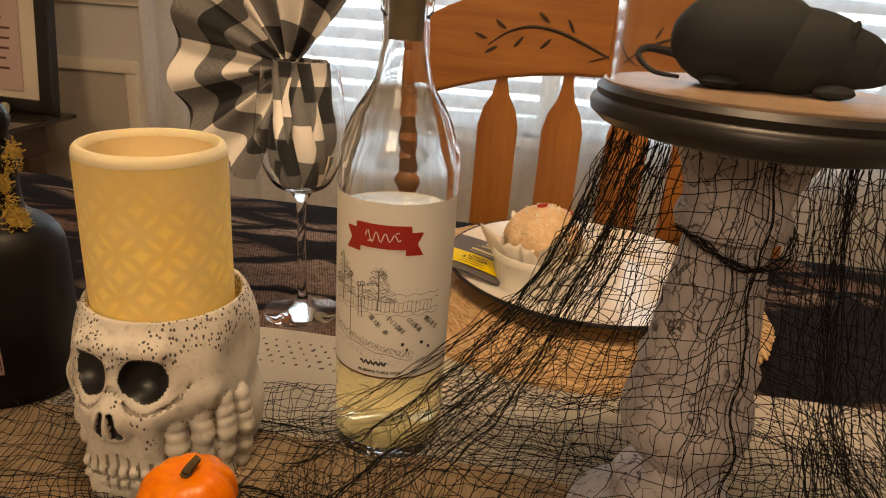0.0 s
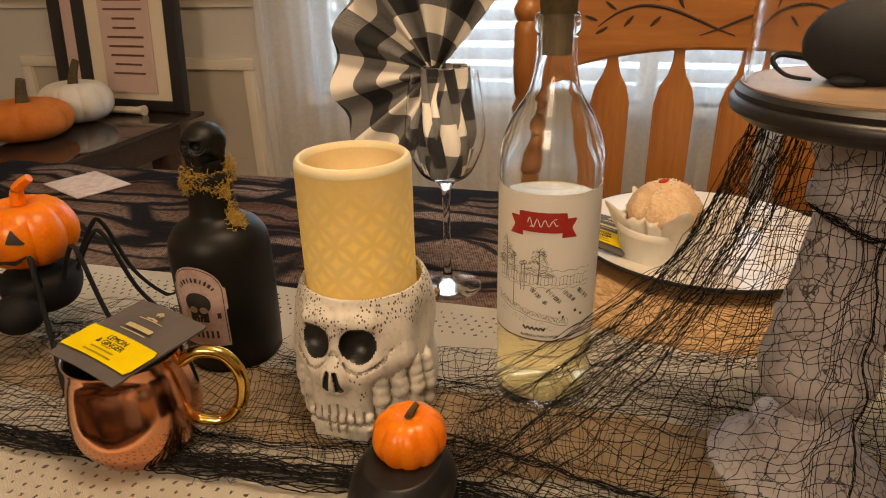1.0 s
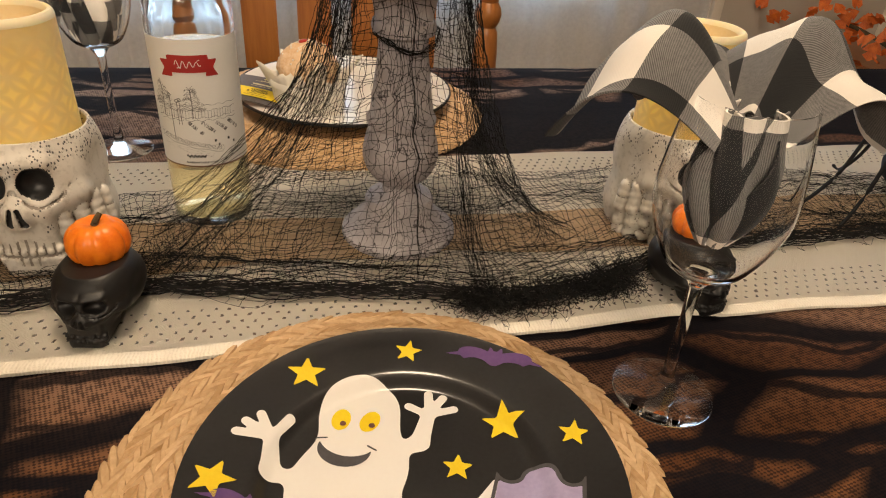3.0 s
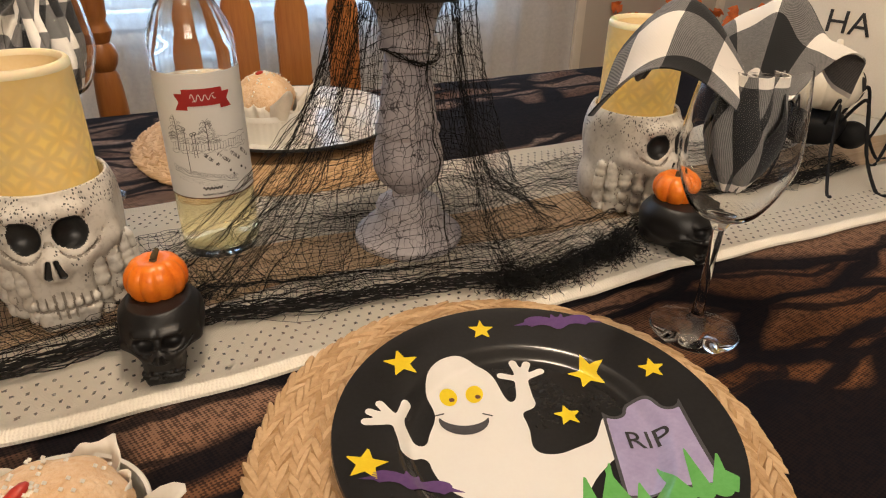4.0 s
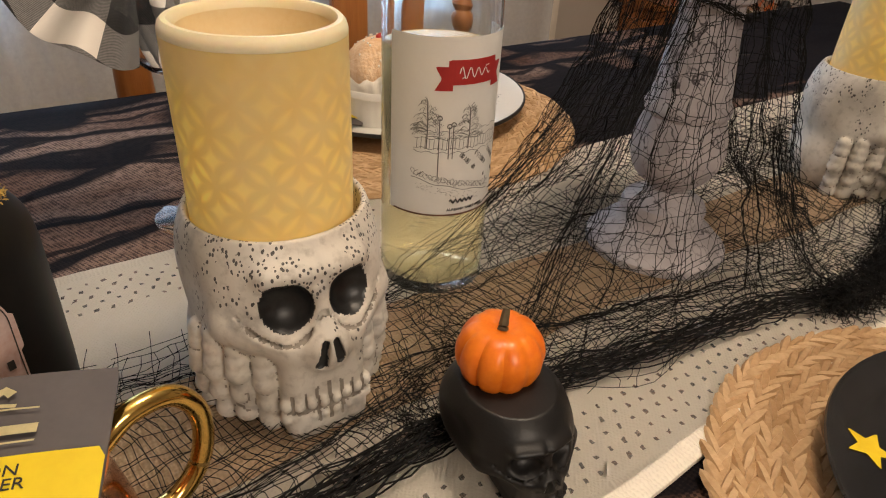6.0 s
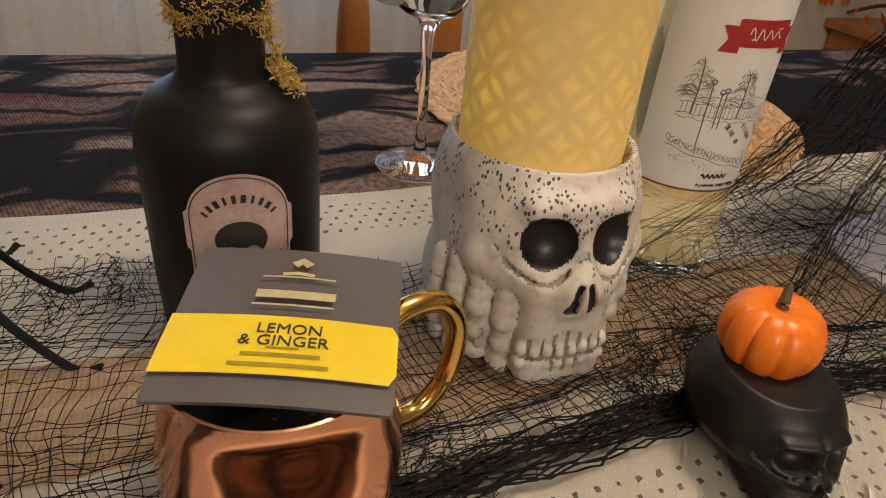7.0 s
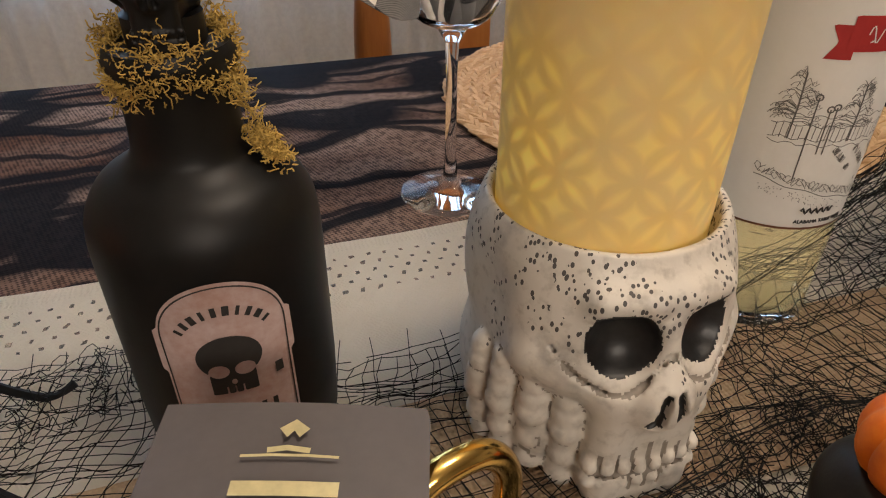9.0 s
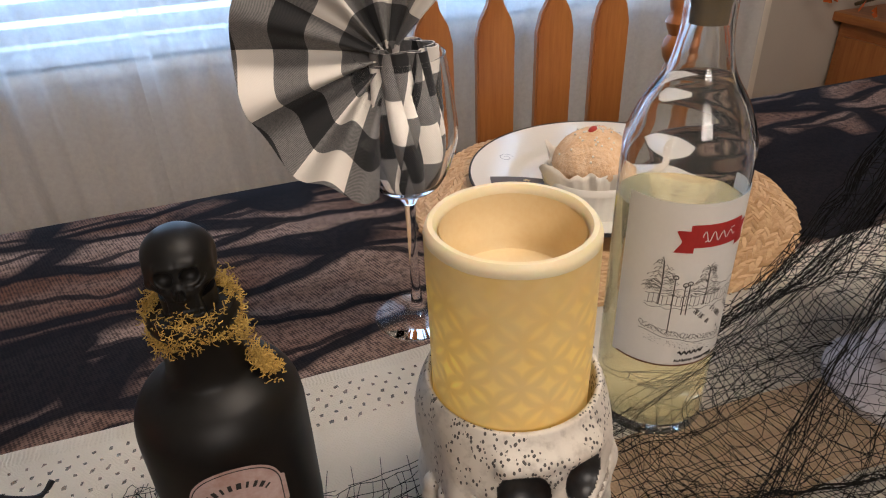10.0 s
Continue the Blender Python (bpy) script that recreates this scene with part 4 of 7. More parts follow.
def flat_polygon(points, depth, cut=0.002):
    xs, ys = [p[0] for p in points], [p[1] for p in points]
    P = np.array(points)

    def inside(X, Y):
        s = np.zeros(X.shape, bool)
        dist = np.full(X.shape, 1e9)
        for (ax, ay), (bx, by) in zip(P, np.roll(P, -1, 0)):
            c = (ay > Y) != (by > Y)
            with np.errstate(divide="ignore", invalid="ignore"):
                s ^= c & (X < (bx - ax) * (Y - ay) / (by - ay) + ax)
            L = (bx - ax) ** 2 + (by - ay) ** 2 + 1e-15
            t = np.clip(((X - ax) * (bx - ax) + (Y - ay) * (by - ay)) / L, 0, 1)
            dist = np.minimum(dist, np.hypot(X - ax - t * (bx - ax), Y - ay - t * (by - ay)))
        return np.where(s, -dist, dist)
    return contour(inside, min(xs) - cut, max(xs) + cut, min(ys) - cut, max(ys) + cut, cut, lambda x, y: depth)


BR = 0.0364


def wine_bottle():
    b = thing("wine_bottle", (-0.010, 0.4425, ZR), 0, "clear glass white wine bottle, half full, with a printed paper label", "bottle")
    outer = [(0, 0.006), (0.022, 0.003), (0.034, 0.0), (0.0368, 0.004)] + [(BR, 0.02), (BR, 0.10), (BR, 0.185)] + smooth_profile(
        [(BR, 0.190), (0.0350, 0.204), (0.0275, 0.222), (0.0180, 0.238), (0.0138, 0.256), (0.0132, 0.275)], 5)[1:] + [
        (0.0148, 0.277), (0.0150, 0.285), (0.0136, 0.288), (0.0112, 0.288)]
    inner = [(0.0108, 0.284), (0.0108, 0.262), (0.0150, 0.239), (0.0245, 0.222), (0.0322, 0.203), (0.0346, 0.188), (0.0348, 0.10), (0.0348, 0.018), (0.030, 0.009), (0.016, 0.013), (0, 0.020)]
    g = part("glass_body", lathe(outer + inner, 64), M_GLASS, b)
    g.visible_shadow = False
    w = part("wine", lathe([(0, 0.0204), (0.016, 0.0134), (0.0300, 0.0088), (0.0352, 0.0185), (0.0352, 0.166), (0.0330, 0.1655), (0, 0.1655)], 64), M_WINE, b, "pale yellow white wine")
    w.visible_shadow = False
    # label paper and its print
    z0 = 0.0635
    H, Wd = 0.113, 0.108
    paper = contour(lambda X, Y: np.maximum(np.abs(X) - Wd / 2, np.abs(Y - H / 2) - H / 2) - 1e-5, -Wd / 2, Wd / 2, 0, H, 0.0025, lambda x, y: 0.0004)
    r = BR
    lab = from_data("label", on_cylinder(paper[0], r, z0), paper[1], M_LABEL, b, "white paper wine label")

    def ink(name, pieces, mat_, lab_=""):
        V, F = gather(pieces)
        return from_data(name, on_cylinder(V, r, z0), F, mat_, lab, lab_, smooth=False)
    c = -0.0005
    body = flat_polygon([(-0.0165 + c, 0.0860), (0.0165 + c, 0.0860), (0.0165 + c, 0.1005), (-0.0165 + c, 0.1005)], 0.0009)
    tails = []
    for s in (-1, 1):
        tails.append(flat_polygon([(c + s * 0.0135, 0.0825), (c + s * 0.0240, 0.0825), (c + s * 0.0200, 0.0895), (c + s * 0.0240, 0.0965), (c + s * 0.0135, 0.0965)], 0.0007, 0.0015))
    ink("ribbon", [body] + tails, M_RIBBON, "red ribbon emblem")
    swirl = [(-0.0105 + 0.0007 * i, 0.0930 + 0.0038 * math.sin(i * 0.85) * (1 - 0.02 * i)) for i in range(30)]
    ink("emblem", [strip(swirl, 0.0006, 0.0013), strip([(-0.009, 0.0900), (0.009, 0.0965)], 0.0006, 0.0014)], M_GHOST)
    # pen drawing: two bare trees, lamps, a fence, rows of vines, a path and shrubs
    rnd = random.Random(11)
    pen = []
    for tx, ty, th in ((-0.028, 0.046, 0.030), (-0.002, 0.046, 0.026)):
        pen.append(strip([(tx, ty), (tx + 0.0005, ty + th * 0.5), (tx, ty + th)], 0.0007, 0.0006))
        for i in range(34):
            h = rnd.uniform(0.25, 1.0)
            s = rnd.choice((-1, 1))
            L = 0.0095 * (1.25 - h) * rnd.uniform(0.5, 1.1)
            pts = [(tx, ty + th * h), (tx + s * L * 0.5, ty + th * h + rnd.uniform(0.0, 0.003)), (tx + s * L, ty + th * h + rnd.uniform(-0.001, 0.003))]
            pen.append(strip(pts, 0.0003, 0.0006))
            pen.append(strip([(tx + s * L + 0.0012 * math.cos(k) + 0.0004 * k * s, ty + th * h + 0.0012 * math.sin(k * 1.3)) for k in range(6)], 0.00025, 0.0006))
    for lx, lz, lh in ((-0.0205, 0.026, 0.040), (-0.0145, 0.040, 0.021), (-0.0120, 0.040, 0.022)):
        pen.append(strip([(lx, lz), (lx, lz + lh)], 0.0006, 0.0007))
        pen.append(strip([(lx + 0.0014 * math.cos(a * 0.8), lz + lh + 0.0014 * math.sin(a * 0.8)) for a in range(9)], 0.0007, 0.0007))
    for i in range(26):
        x = -0.034 + i * 0.0026
        pen.append(strip([(x, 0.046), (x + 0.0004, 0.053 + 0.001 * math.sin(i))], 0.0003, 0.0006))
    for z in (0.044, 0.0465, 0.053, 0.0575):
        pen.append(strip([(-0.036 + 0.0025 * i, z + 0.0008 * math.sin(i * 1.7 + z * 900)) for i in range(30)], 0.0003, 0.0006))
    for i in range(4):
        x = -0.006 + i * 0.011
        for k in range(16):
            a, q = rnd.uniform(0, 6.28), rnd.uniform(0, 1)
            px, pz = x + q * 0.010, 0.042 - q * 0.010
            pen.append(strip([(px + 0.0013 * math.cos(a + j), pz + 0.0013 * math.sin(a + j * 1.4)) for j in range(6)], 0.00035, 0.0006))
    for i in range(30):
        x = -0.036 + i * 0.0019
        z = 0.030 - 0.00045 * i
        pen.append(strip([(x + 0.0015 * math.cos(j * 1.1), z + 0.0028 * math.sin(j * 0.9 + i) * rnd.uniform(0.4, 1)) for j in range(7)], 0.0003, 0.0006))
    pen.append(strip([(-0.037 + 0.003 * i, 0.0265 - 0.0007 * i + 0.0006 * math.sin(i)) for i in range(20)], 0.0004, 0.0007))
    for i in range(90):
        x, q = rnd.uniform(-0.034, 0.012), rnd.uniform(0, 1)
        z = 0.0245 - (x + 0.037) * 0.22 - q * 0.005
        pen.append(strip([(x, z), (x + 0.0004, z)], 0.0004, 0.0006))
    ink("drawing", pen, M_GREYINK, "fine pen drawing of trees, lamps and vine rows")
    # maker's lines as plain bars, the grape's line below
    bars = [strip([(0.013, 0.0245), (0.027, 0.0245)], 0.0022, 0.0007), strip([(0.016, 0.0205), (0.032, 0.0205)], 0.0022, 0.0007)]
    ink("name_bar", bars, M_INK)
    ink("script_bar", [strip([(-0.012 + 0.0008 * i, 0.0105 + 0.0014 * math.sin(i * 1.6)) for i in range(22)], 0.0013, 0.0007)], M_INK)
    V, F = lettering("ALABAMA TABLE WINE", 0.0026)
    ink("small_print", [([(x + 0.0, y + 0.0045, 0.0006 + z) for x, y, z in V], F)], M_INK)
    ink("border", [strip([(-0.050 + 0.005 * i, 0.0008) for i in range(21)], 0.0012, 0.0007)], M_BROWNLINE)
    # cork and the animal-head stopper
    st = part("stopper", lathe([(0, 0.262), (0.0095, 0.262), (0.0103, 0.285), (0.0118, 0.288), (0.0125, 0.297), (0.0105, 0.302), (0, 0.304)], 24), M_STEM, b, "dark brown cork stopper")
    head = smooth_profile([(0, 0.300), (0.010, 0.301), (0.0165, 0.309), (0.0185, 0.320), (0.0160, 0.331), (0.009, 0.337), (0, 0.338)], 4)
    bm = lathe(head, 24, lambda a, z: 1 + 0.10 * max(0, math.cos(a + math.pi / 2)) ** 3)
    for s in (-1, 1):
        bmesh.ops.create_cone(bm, cap_ends=True, segments=10, radius1=0.006, radius2=0.0006, depth=0.013, matrix=pose(s * 0.0115, 0, 0.338, 0, s * 18, 0))
        bmesh.ops.create_uvsphere(bm, u_segments=10, v_segments=6, radius=0.0035, matrix=pose(s * 0.007, -0.0165, 0.322))
    bmesh.ops.create_uvsphere(bm, u_segments=12, v_segments=8, radius=0.006, matrix=pose(0, -0.017, 0.313))
    part("stopper_head", bm, M_BLACK, st, "black cast stopper top with two ears")
    return b


wine_bottle()


# ---------------------------------------------------------------- black bottle with moss
def moss_tangle(name, fun, count, r, parent, seed, length=0.02):
    rnd = random.Random(seed)
    lines = []
    for _ in range(count):
        p = np.array(fun(rnd))
        d = np.array([rnd.gauss(0, 1) for _ in range(3)])
        d /= np.linalg.norm(d)
        line = [p]
        for _ in range(7):
            d = d + np.array([rnd.gauss(0, 0.75) for _ in range(3)])
            d /= np.linalg.norm(d)
            line.append(line[-1] + d * length / 7)
        lines.append(line)
    return from_data(name, *tubes(lines, r, 3), M_MOSS, parent, "dry golden moss")


def black_bottle():
    b = thing("black_bottle", (-0.284, 0.434, ZR), 0.0, "matte black glass bottle with a skull stopper and moss collar", "bottle")
    prof = [(0, 0.004), (0.034, 0.002), (0.037, 0.0), (0.0402, 0.004)] + [(0.0412, 0.03), (0.0416, 0.07), (0.0416, 0.098)] + smooth_profile(
        [(0.0416, 0.101), (0.0398, 0.113), (0.0335, 0.123), (0.0235, 0.1295), (0.0195, 0.135), (0.0186, 0.148), (0.0192, 0.160)], 6)[1:] + [(0.0208, 0.162), (0.0212, 0.166), (0.0195, 0.169), (0, 0.169)]
    part("glass_body", lathe(prof, 64), M_MATTEBLACK, b)
    neck = part("stopper", lathe([(0, 0.168), (0.0125, 0.168), (0.0125, 0.178), (0, 0.178)], 20), M_MATTEBLACK, b, "black skull-shaped stopper")
    ob = new("skull_knob", SKULL_KNOB)
    ob.parent = neck
    ob.matrix_local = pose(0, 0.001, 0.168, 0, 0, -4) @ Matrix.Diagonal((0.315, 0.315, 0.30, 1))

    def collar(rnd):
        a = rnd.uniform(0, 6.28)
        return ((0.0155 + rnd.uniform(0, 0.0060)) * math.cos(a), (0.0155 + rnd.uniform(0, 0.0060)) * math.sin(a), 0.1655 + rnd.gauss(0, 0.0040) + 0.003 * math.sin(3 * a) - (0.003 if math.sin(a) < -0.2 else 0))
    moss_tangle("moss", collar, 2300, 0.00026, b, 5, 0.0055)

    def tuft(rnd):
        # a flat clump lying on the shoulder
        u, v = rnd.gauss(0, 0.0032), rnd.gauss(0, 0.0030)
        rr = 0.0270 + u
        a = -0.32 + v / 0.03
        return (rr * math.cos(a), rr * math.sin(a), 0.1322 - 0.75 * u + abs(rnd.gauss(0, 0.0014)))
    moss_tangle("moss", tuft, 420, 0.00030, b, 6, 0.0055)

    def strand(rnd):
        t = rnd.uniform(0, 1)
        return (0.0200 + 0.006 * t ** 2 + rnd.gauss(0, 0.0006), -0.0075 - 0.001 * t + rnd.gauss(0, 0.0006), 0.160 - 0.027 * t)
    moss_tangle("moss", strand, 90, 0.00026, b, 7, 0.008)
    # arched pale label with a dark skull badge and worn lettering as bars
    r, z0 = 0.0417, 0.030
    w, hh = 0.0225, 0.070

    def arch(X, Y, w=w, top=0.072, base=0.0):
        body = np.maximum(np.abs(X) - w, np.maximum(base - Y, Y - (top - w)))
        dome = np.hypot(X, (Y - (top - w * 0.95)) * 1.05) - w
        tabs = np.maximum(np.abs(X) - w - 0.0018, np.maximum(0.034 - Y, Y - (top - w + 0.004)))
        return np.minimum(np.minimum(body, np.maximum(dome, -(Y - (top - w)))), tabs)
    V, F = contour(arch, -0.026, 0.026, 0, 0.075, 0.0015, lambda x, y: 0.0004)
    lab = from_data("label", on_cylinder(V, r, z0), F, plain("worn_pink_paper", (0.56, 0.44, 0.42), (0.42, 0.26, 0.21), rough=0.7, scale=45, bump=0.05), b, "worn pinkish paper label")

    def ink(name, pieces, mat_):
        V, F = gather(pieces)
        from_data(name, on_cylinder(V, r, z0), F, mat_, lab, smooth=False)
    rim = [(0.0215 * math.cos(a), 0.050 + 0.0205 * math.sin(a)) for a in np.linspace(0.0, math.pi, 28)]
    ink("border", [strip([(-0.0212, 0.003), (-0.0212, 0.030), (-0.0215, 0.050)], 0.0006, 0.0007), strip([(0.0212, 0.003), (0.0212, 0.030), (0.0215, 0.050)], 0.0006, 0.0007), strip(rim, 0.0006, 0.0007)], M_INK)

    def badge(X, Y):
        head = np.hypot(X / 1.15, Y - 0.0395) - 0.0098
        jaw = np.maximum(np.abs(X) - 0.0080, np.abs(Y - 0.028) - 0.0055)
        e = np.minimum(np.hypot((X - 0.0045) / 1.2, Y - 0.0335), np.hypot((X + 0.0045) / 1.2, Y - 0.0335)) - 0.0030
        n = np.hypot(X * 1.3, Y - 0.0280) - 0.0013
        t = np.minimum(np.minimum(np.abs(X) - 0.0003, np.abs(np.abs(X) - 0.0028) - 0.0003) * 1.0, 9)
        t = np.maximum(t, Y - 0.0262)
        return np.maximum(np.maximum(np.minimum(head, jaw), -e), np.maximum(-n, -t))
    V, F = contour(badge, -0.014, 0.014, 0.020, 0.052, 0.0007, lambda x, y: 0.0008)
    ink("badge", [(V, F)], M_INK)
    bars = []
    for i in range(10):
        a = radians(152 - i * 13.8)
        c, s = math.cos(a), math.sin(a)
        bars.append(strip([(0.0150 * c, 0.046 + 0.0125 * s), (0.0180 * c, 0.046 + 0.0165 * s)], 0.0013 + 0.0005 * (i % 3), 0.0008))
    for i in range(7):
        bars.append(strip([(-0.013 + i * 0.0043, 0.0075), (-0.013 + i * 0.0043, 0.0145)], 0.0019, 0.0008))
    bars.append(strip([(0.0165, 0.026), (0.0165, 0.031)], 0.003, 0.0008))
    for bar in bars:
        ink("lettering_bar", [bar], M_INK)
    return b


black_bottle()


# ---------------------------------------------------------------- copper mug and tea packet
def copper_mug():
    m = thing("copper_mug", (-0.279, 0.302, ZR), 0, "hammered copper mug with a brass handle on the runner", "mug")
    prof = smooth_profile([(0.0, 0.0), (0.022, 0.0), (0.031, 0.004), (0.0415, 0.022), (0.0435, 0.040), (0.0405, 0.060), (0.0375, 0.074), (0.0385, 0.083)], 5)
    part("mug_body", lathe(prof + [(0.0388, 0.0838), (0.0380, 0.0842)], 64), M_COPPER, m)
    part("lining", lathe([(0.0381, 0.0843), (0.0368, 0.083), (0.0358, 0.074), (0.0385, 0.060), (0.0405, 0.040), (0.036, 0.018), (0.02, 0.006), (0, 0.005)], 64), M_STEEL, m, "bright steel lining")
    t = 16.0
    pts = [(0.037, 0, 0.072), (0.050, 0, 0.0795), (0.066, 0, 0.077), (0.0755, 0, 0.063), (0.076, 0, 0.045), (0.070, 0, 0.030), (0.058, 0, 0.0215), (0.0415, 0, 0.0235)]
    h = rod("handle", pts, 0.0046, M_BRASS, m, "polished brass handle", 14, 8)
    h.matrix_local = pose(0, 0, 0, 0, 0, t)
    return m


copper_mug()


def tea_packet(name, place, m, label):
    p = thing(name, place, 0, label, "tea packet", "tea packets")
    p.matrix_world = m
    W2, L = 0.0365, 0.072

    def sag(x, y):
        return 0.0022 * math.cos(x * 40) - 1.1 * max(0, -(y + 0.018)) ** 2 * 4

    def sheet(y0, y1, lift):
        return contour(lambda X, Y: np.maximum(np.abs(X) - W2, np.abs(Y - (y0 + y1) / 2) - (y1 - y0) / 2) - 1e-5, -W2, W2, y0, y1, (y1 - y0) / max(1, round((y1 - y0) / 0.004)), lambda x, y: sag(x, y) + lift)
    V, F = sheet(-L / 2, L / 2, 0.0)
    bm = bmesh.new()
    vs = [bm.verts.new(v) for v in V]
    for f in F:
        bm.faces.new([vs[i] for i in f])
    bmesh.ops.recalc_face_normals(bm, faces=bm.faces)
    bmesh.ops.solidify(bm, geom=list(bm.faces), thickness=0.0016)
    env = part("envelope", bm, M_GREYCARD, p, "dark grey paper envelope")
    V, F = sheet(-0.0270, -0.0020, 0.0016)
    from_data("colour_band", V, F, M_YELLOWCARD, p, "bright yellow printed band")

    def letters(text, size, x, y, mat_, nm):
        V, F = lettering(text, size, 0.0001)
        from_data(nm, [(a + x, b + y, sag(a + x, b + y) + 0.0020 + c) for a, b, c in V], F, mat_, p, smooth=False)
    letters("LEMON", 0.0062, 0.002, -0.0083, M_INK, "lettering")
    letters("& GINGER", 0.0062, 0.001, -0.0136, M_INK, "lettering")
    bars = [([(q[0], q[1], sag(q[0], q[1]) + 0.0021) for q in v], f) for v, f in (
        strip([(-0.0120, 0.0085), (-0.006, 0.0085), (0.0, 0.0085), (0.006, 0.0085), (0.0145, 0.0085)], 0.0040),
        strip([(-0.0125, 0.0032), (0.0, 0.0032), (0.0145, 0.0032)], 0.0008),
        strip([(-0.0115, 0.0175), (-0.004, 0.0178), (0.005, 0.0178), (0.0135, 0.0175)], 0.0008),
        strip([(-0.005, 0.0192), (0.0, 0.0200), (0.006, 0.0192)], 0.0016),
        strip([(-0.0018, 0.0245), (0.001, 0.0270), (0.0038, 0.0245)], 0.0036))]
    from_data("maker_bar", *gather(bars), M_GOLD, p, smooth=False)
    bars = [([(q[0], q[1], sag(q[0], q[1]) + 0.0021) for q in v], f) for v, f in (
        strip([(-0.004, -0.0165), (0.0, -0.0165), (0.006, -0.0165)], 0.0008), strip([(-0.011, -0.0195), (0.0, -0.0195), (0.013, -0.0195)], 0.0014), strip([(-0.014, -0.0235), (0.0, -0.0235), (0.016, -0.0235)], 0.0014))]
    from_data("small_print_bar", *gather(bars), M_DULLINK, p, smooth=False)
    return p


tea_packet("tea_packet", (0, 0, 0), pose(-0.2750, 0.3050, 0.8440, 4.0, 1.0, -18.0), "grey and yellow ginger tea packet lying on a copper mug")


# ---------------------------------------------------------------- pedestal stand with glass dome
PX, PY = 0.166, 0.383


def pedestal():
    p = thing("cake_stand", (PX, PY, ZR), 0, "grey-washed turned wooden pedestal stand with a black top", "cake stand")
    prof = [(0, 0.0), (0.0535, 0.0), (0.0545, 0.003), (0.0540, 0.007), (0.0500, 0.010), (0.0420, 0.018), (0.0330, 0.025), (0.0315, 0.030), (0.0325, 0.035), (0.0305, 0.039), (0.0240, 0.041), (0.0165, 0.045), (0.0155, 0.050)] + smooth_profile(
        [(0.0175, 0.053), (0.0280, 0.062), (0.0340, 0.076), (0.0330, 0.090), (0.0285, 0.105)], 5) + [
        (0.0305, 0.108), (0.0310, 0.112), (0.0285, 0.116)] + smooth_profile([(0.0280, 0.117), (0.0248, 0.140), (0.0215, 0.165), (0.0205, 0.178)], 5) + [
        (0.0258, 0.181), (0.0272, 0.186), (0.0258, 0.191)] + smooth_profile([(0.0240, 0.192), (0.0262, 0.204), (0.0330, 0.218), (0.0390, 0.224)], 5) + [(0, 0.224)]
    prof = [(r, z * 0.2360 / 0.2240) for r, z in prof]
    part("column", lathe(prof, 56), M_PEDWOOD, p)
    part("top_plate", lathe([(0, 0.236), (0.060, 0.236), (0.069, 0.2385), (0.0745, 0.243), (0.0750, 0.247), (0.0738, 0.2490), (0.0722, 0.2500), (0.0728, 0.2530), (0.0705, 0.2555), (0, 0.2555)], 72), M_BLACKWOOD, p, "round black wooden top plate")
    part("inlay", lathe([(0, 0.2550), (0.0700, 0.2550), (0.0700, 0.2565), (0, 0.2565)], 64), wood("tan_wood_top", (0.30, 0.20, 0.13), (0.20, 0.13, 0.08), 0.35, 0), p, "tan wooden surface")


pedestal()


def dome():
    z = ZR + 0.2565
    d = thing("glass_dome", (PX, PY, z), 0, "clear glass cloche with a striped knob covering a toy rat", "cloche")
    r, h = 0.0690, 0.108
    outer = [(r, 0.0), (r, h - 0.016)] + [(r - 0.012 + 0.012 * math.cos(a), h - 0.016 + 0.016 * math.sin(a)) for a in np.linspace(0.2, math.pi / 2, 6)] + [(0.012, h + 0.001), (0, h + 0.001)]
    inner = [(0, h - 0.0012), (0.012, h - 0.0012)] + [(r - 0.012 + 0.010 * math.cos(a), h - 0.018 + 0.016 * math.sin(a)) for a in np.linspace(math.pi / 2, 0.2, 6)] + [(r - 0.002, h - 0.018), (r - 0.002, 0.0)]
    g = part("glass_body", lathe(outer + inner, 64, closed=True), M_THIN, d)
    g.visible_shadow = False
    k = part("knob", lathe(smooth_profile([(0, h + 0.001), (0.010, h + 0.002), (0.0115, h + 0.010), (0.0105, h + 0.020), (0.006, h + 0.026), (0, h + 0.027)], 4), 24), M_WHITE, d)
    for i in range(4):
        part("stripe", lathe([(0.0119, h + 0.004 + i * 0.0055), (0.0121, h + 0.0055 + i * 0.0055), (0.0117, h + 0.007 + i * 0.0055)], 24), M_BLACK, k)


dome()


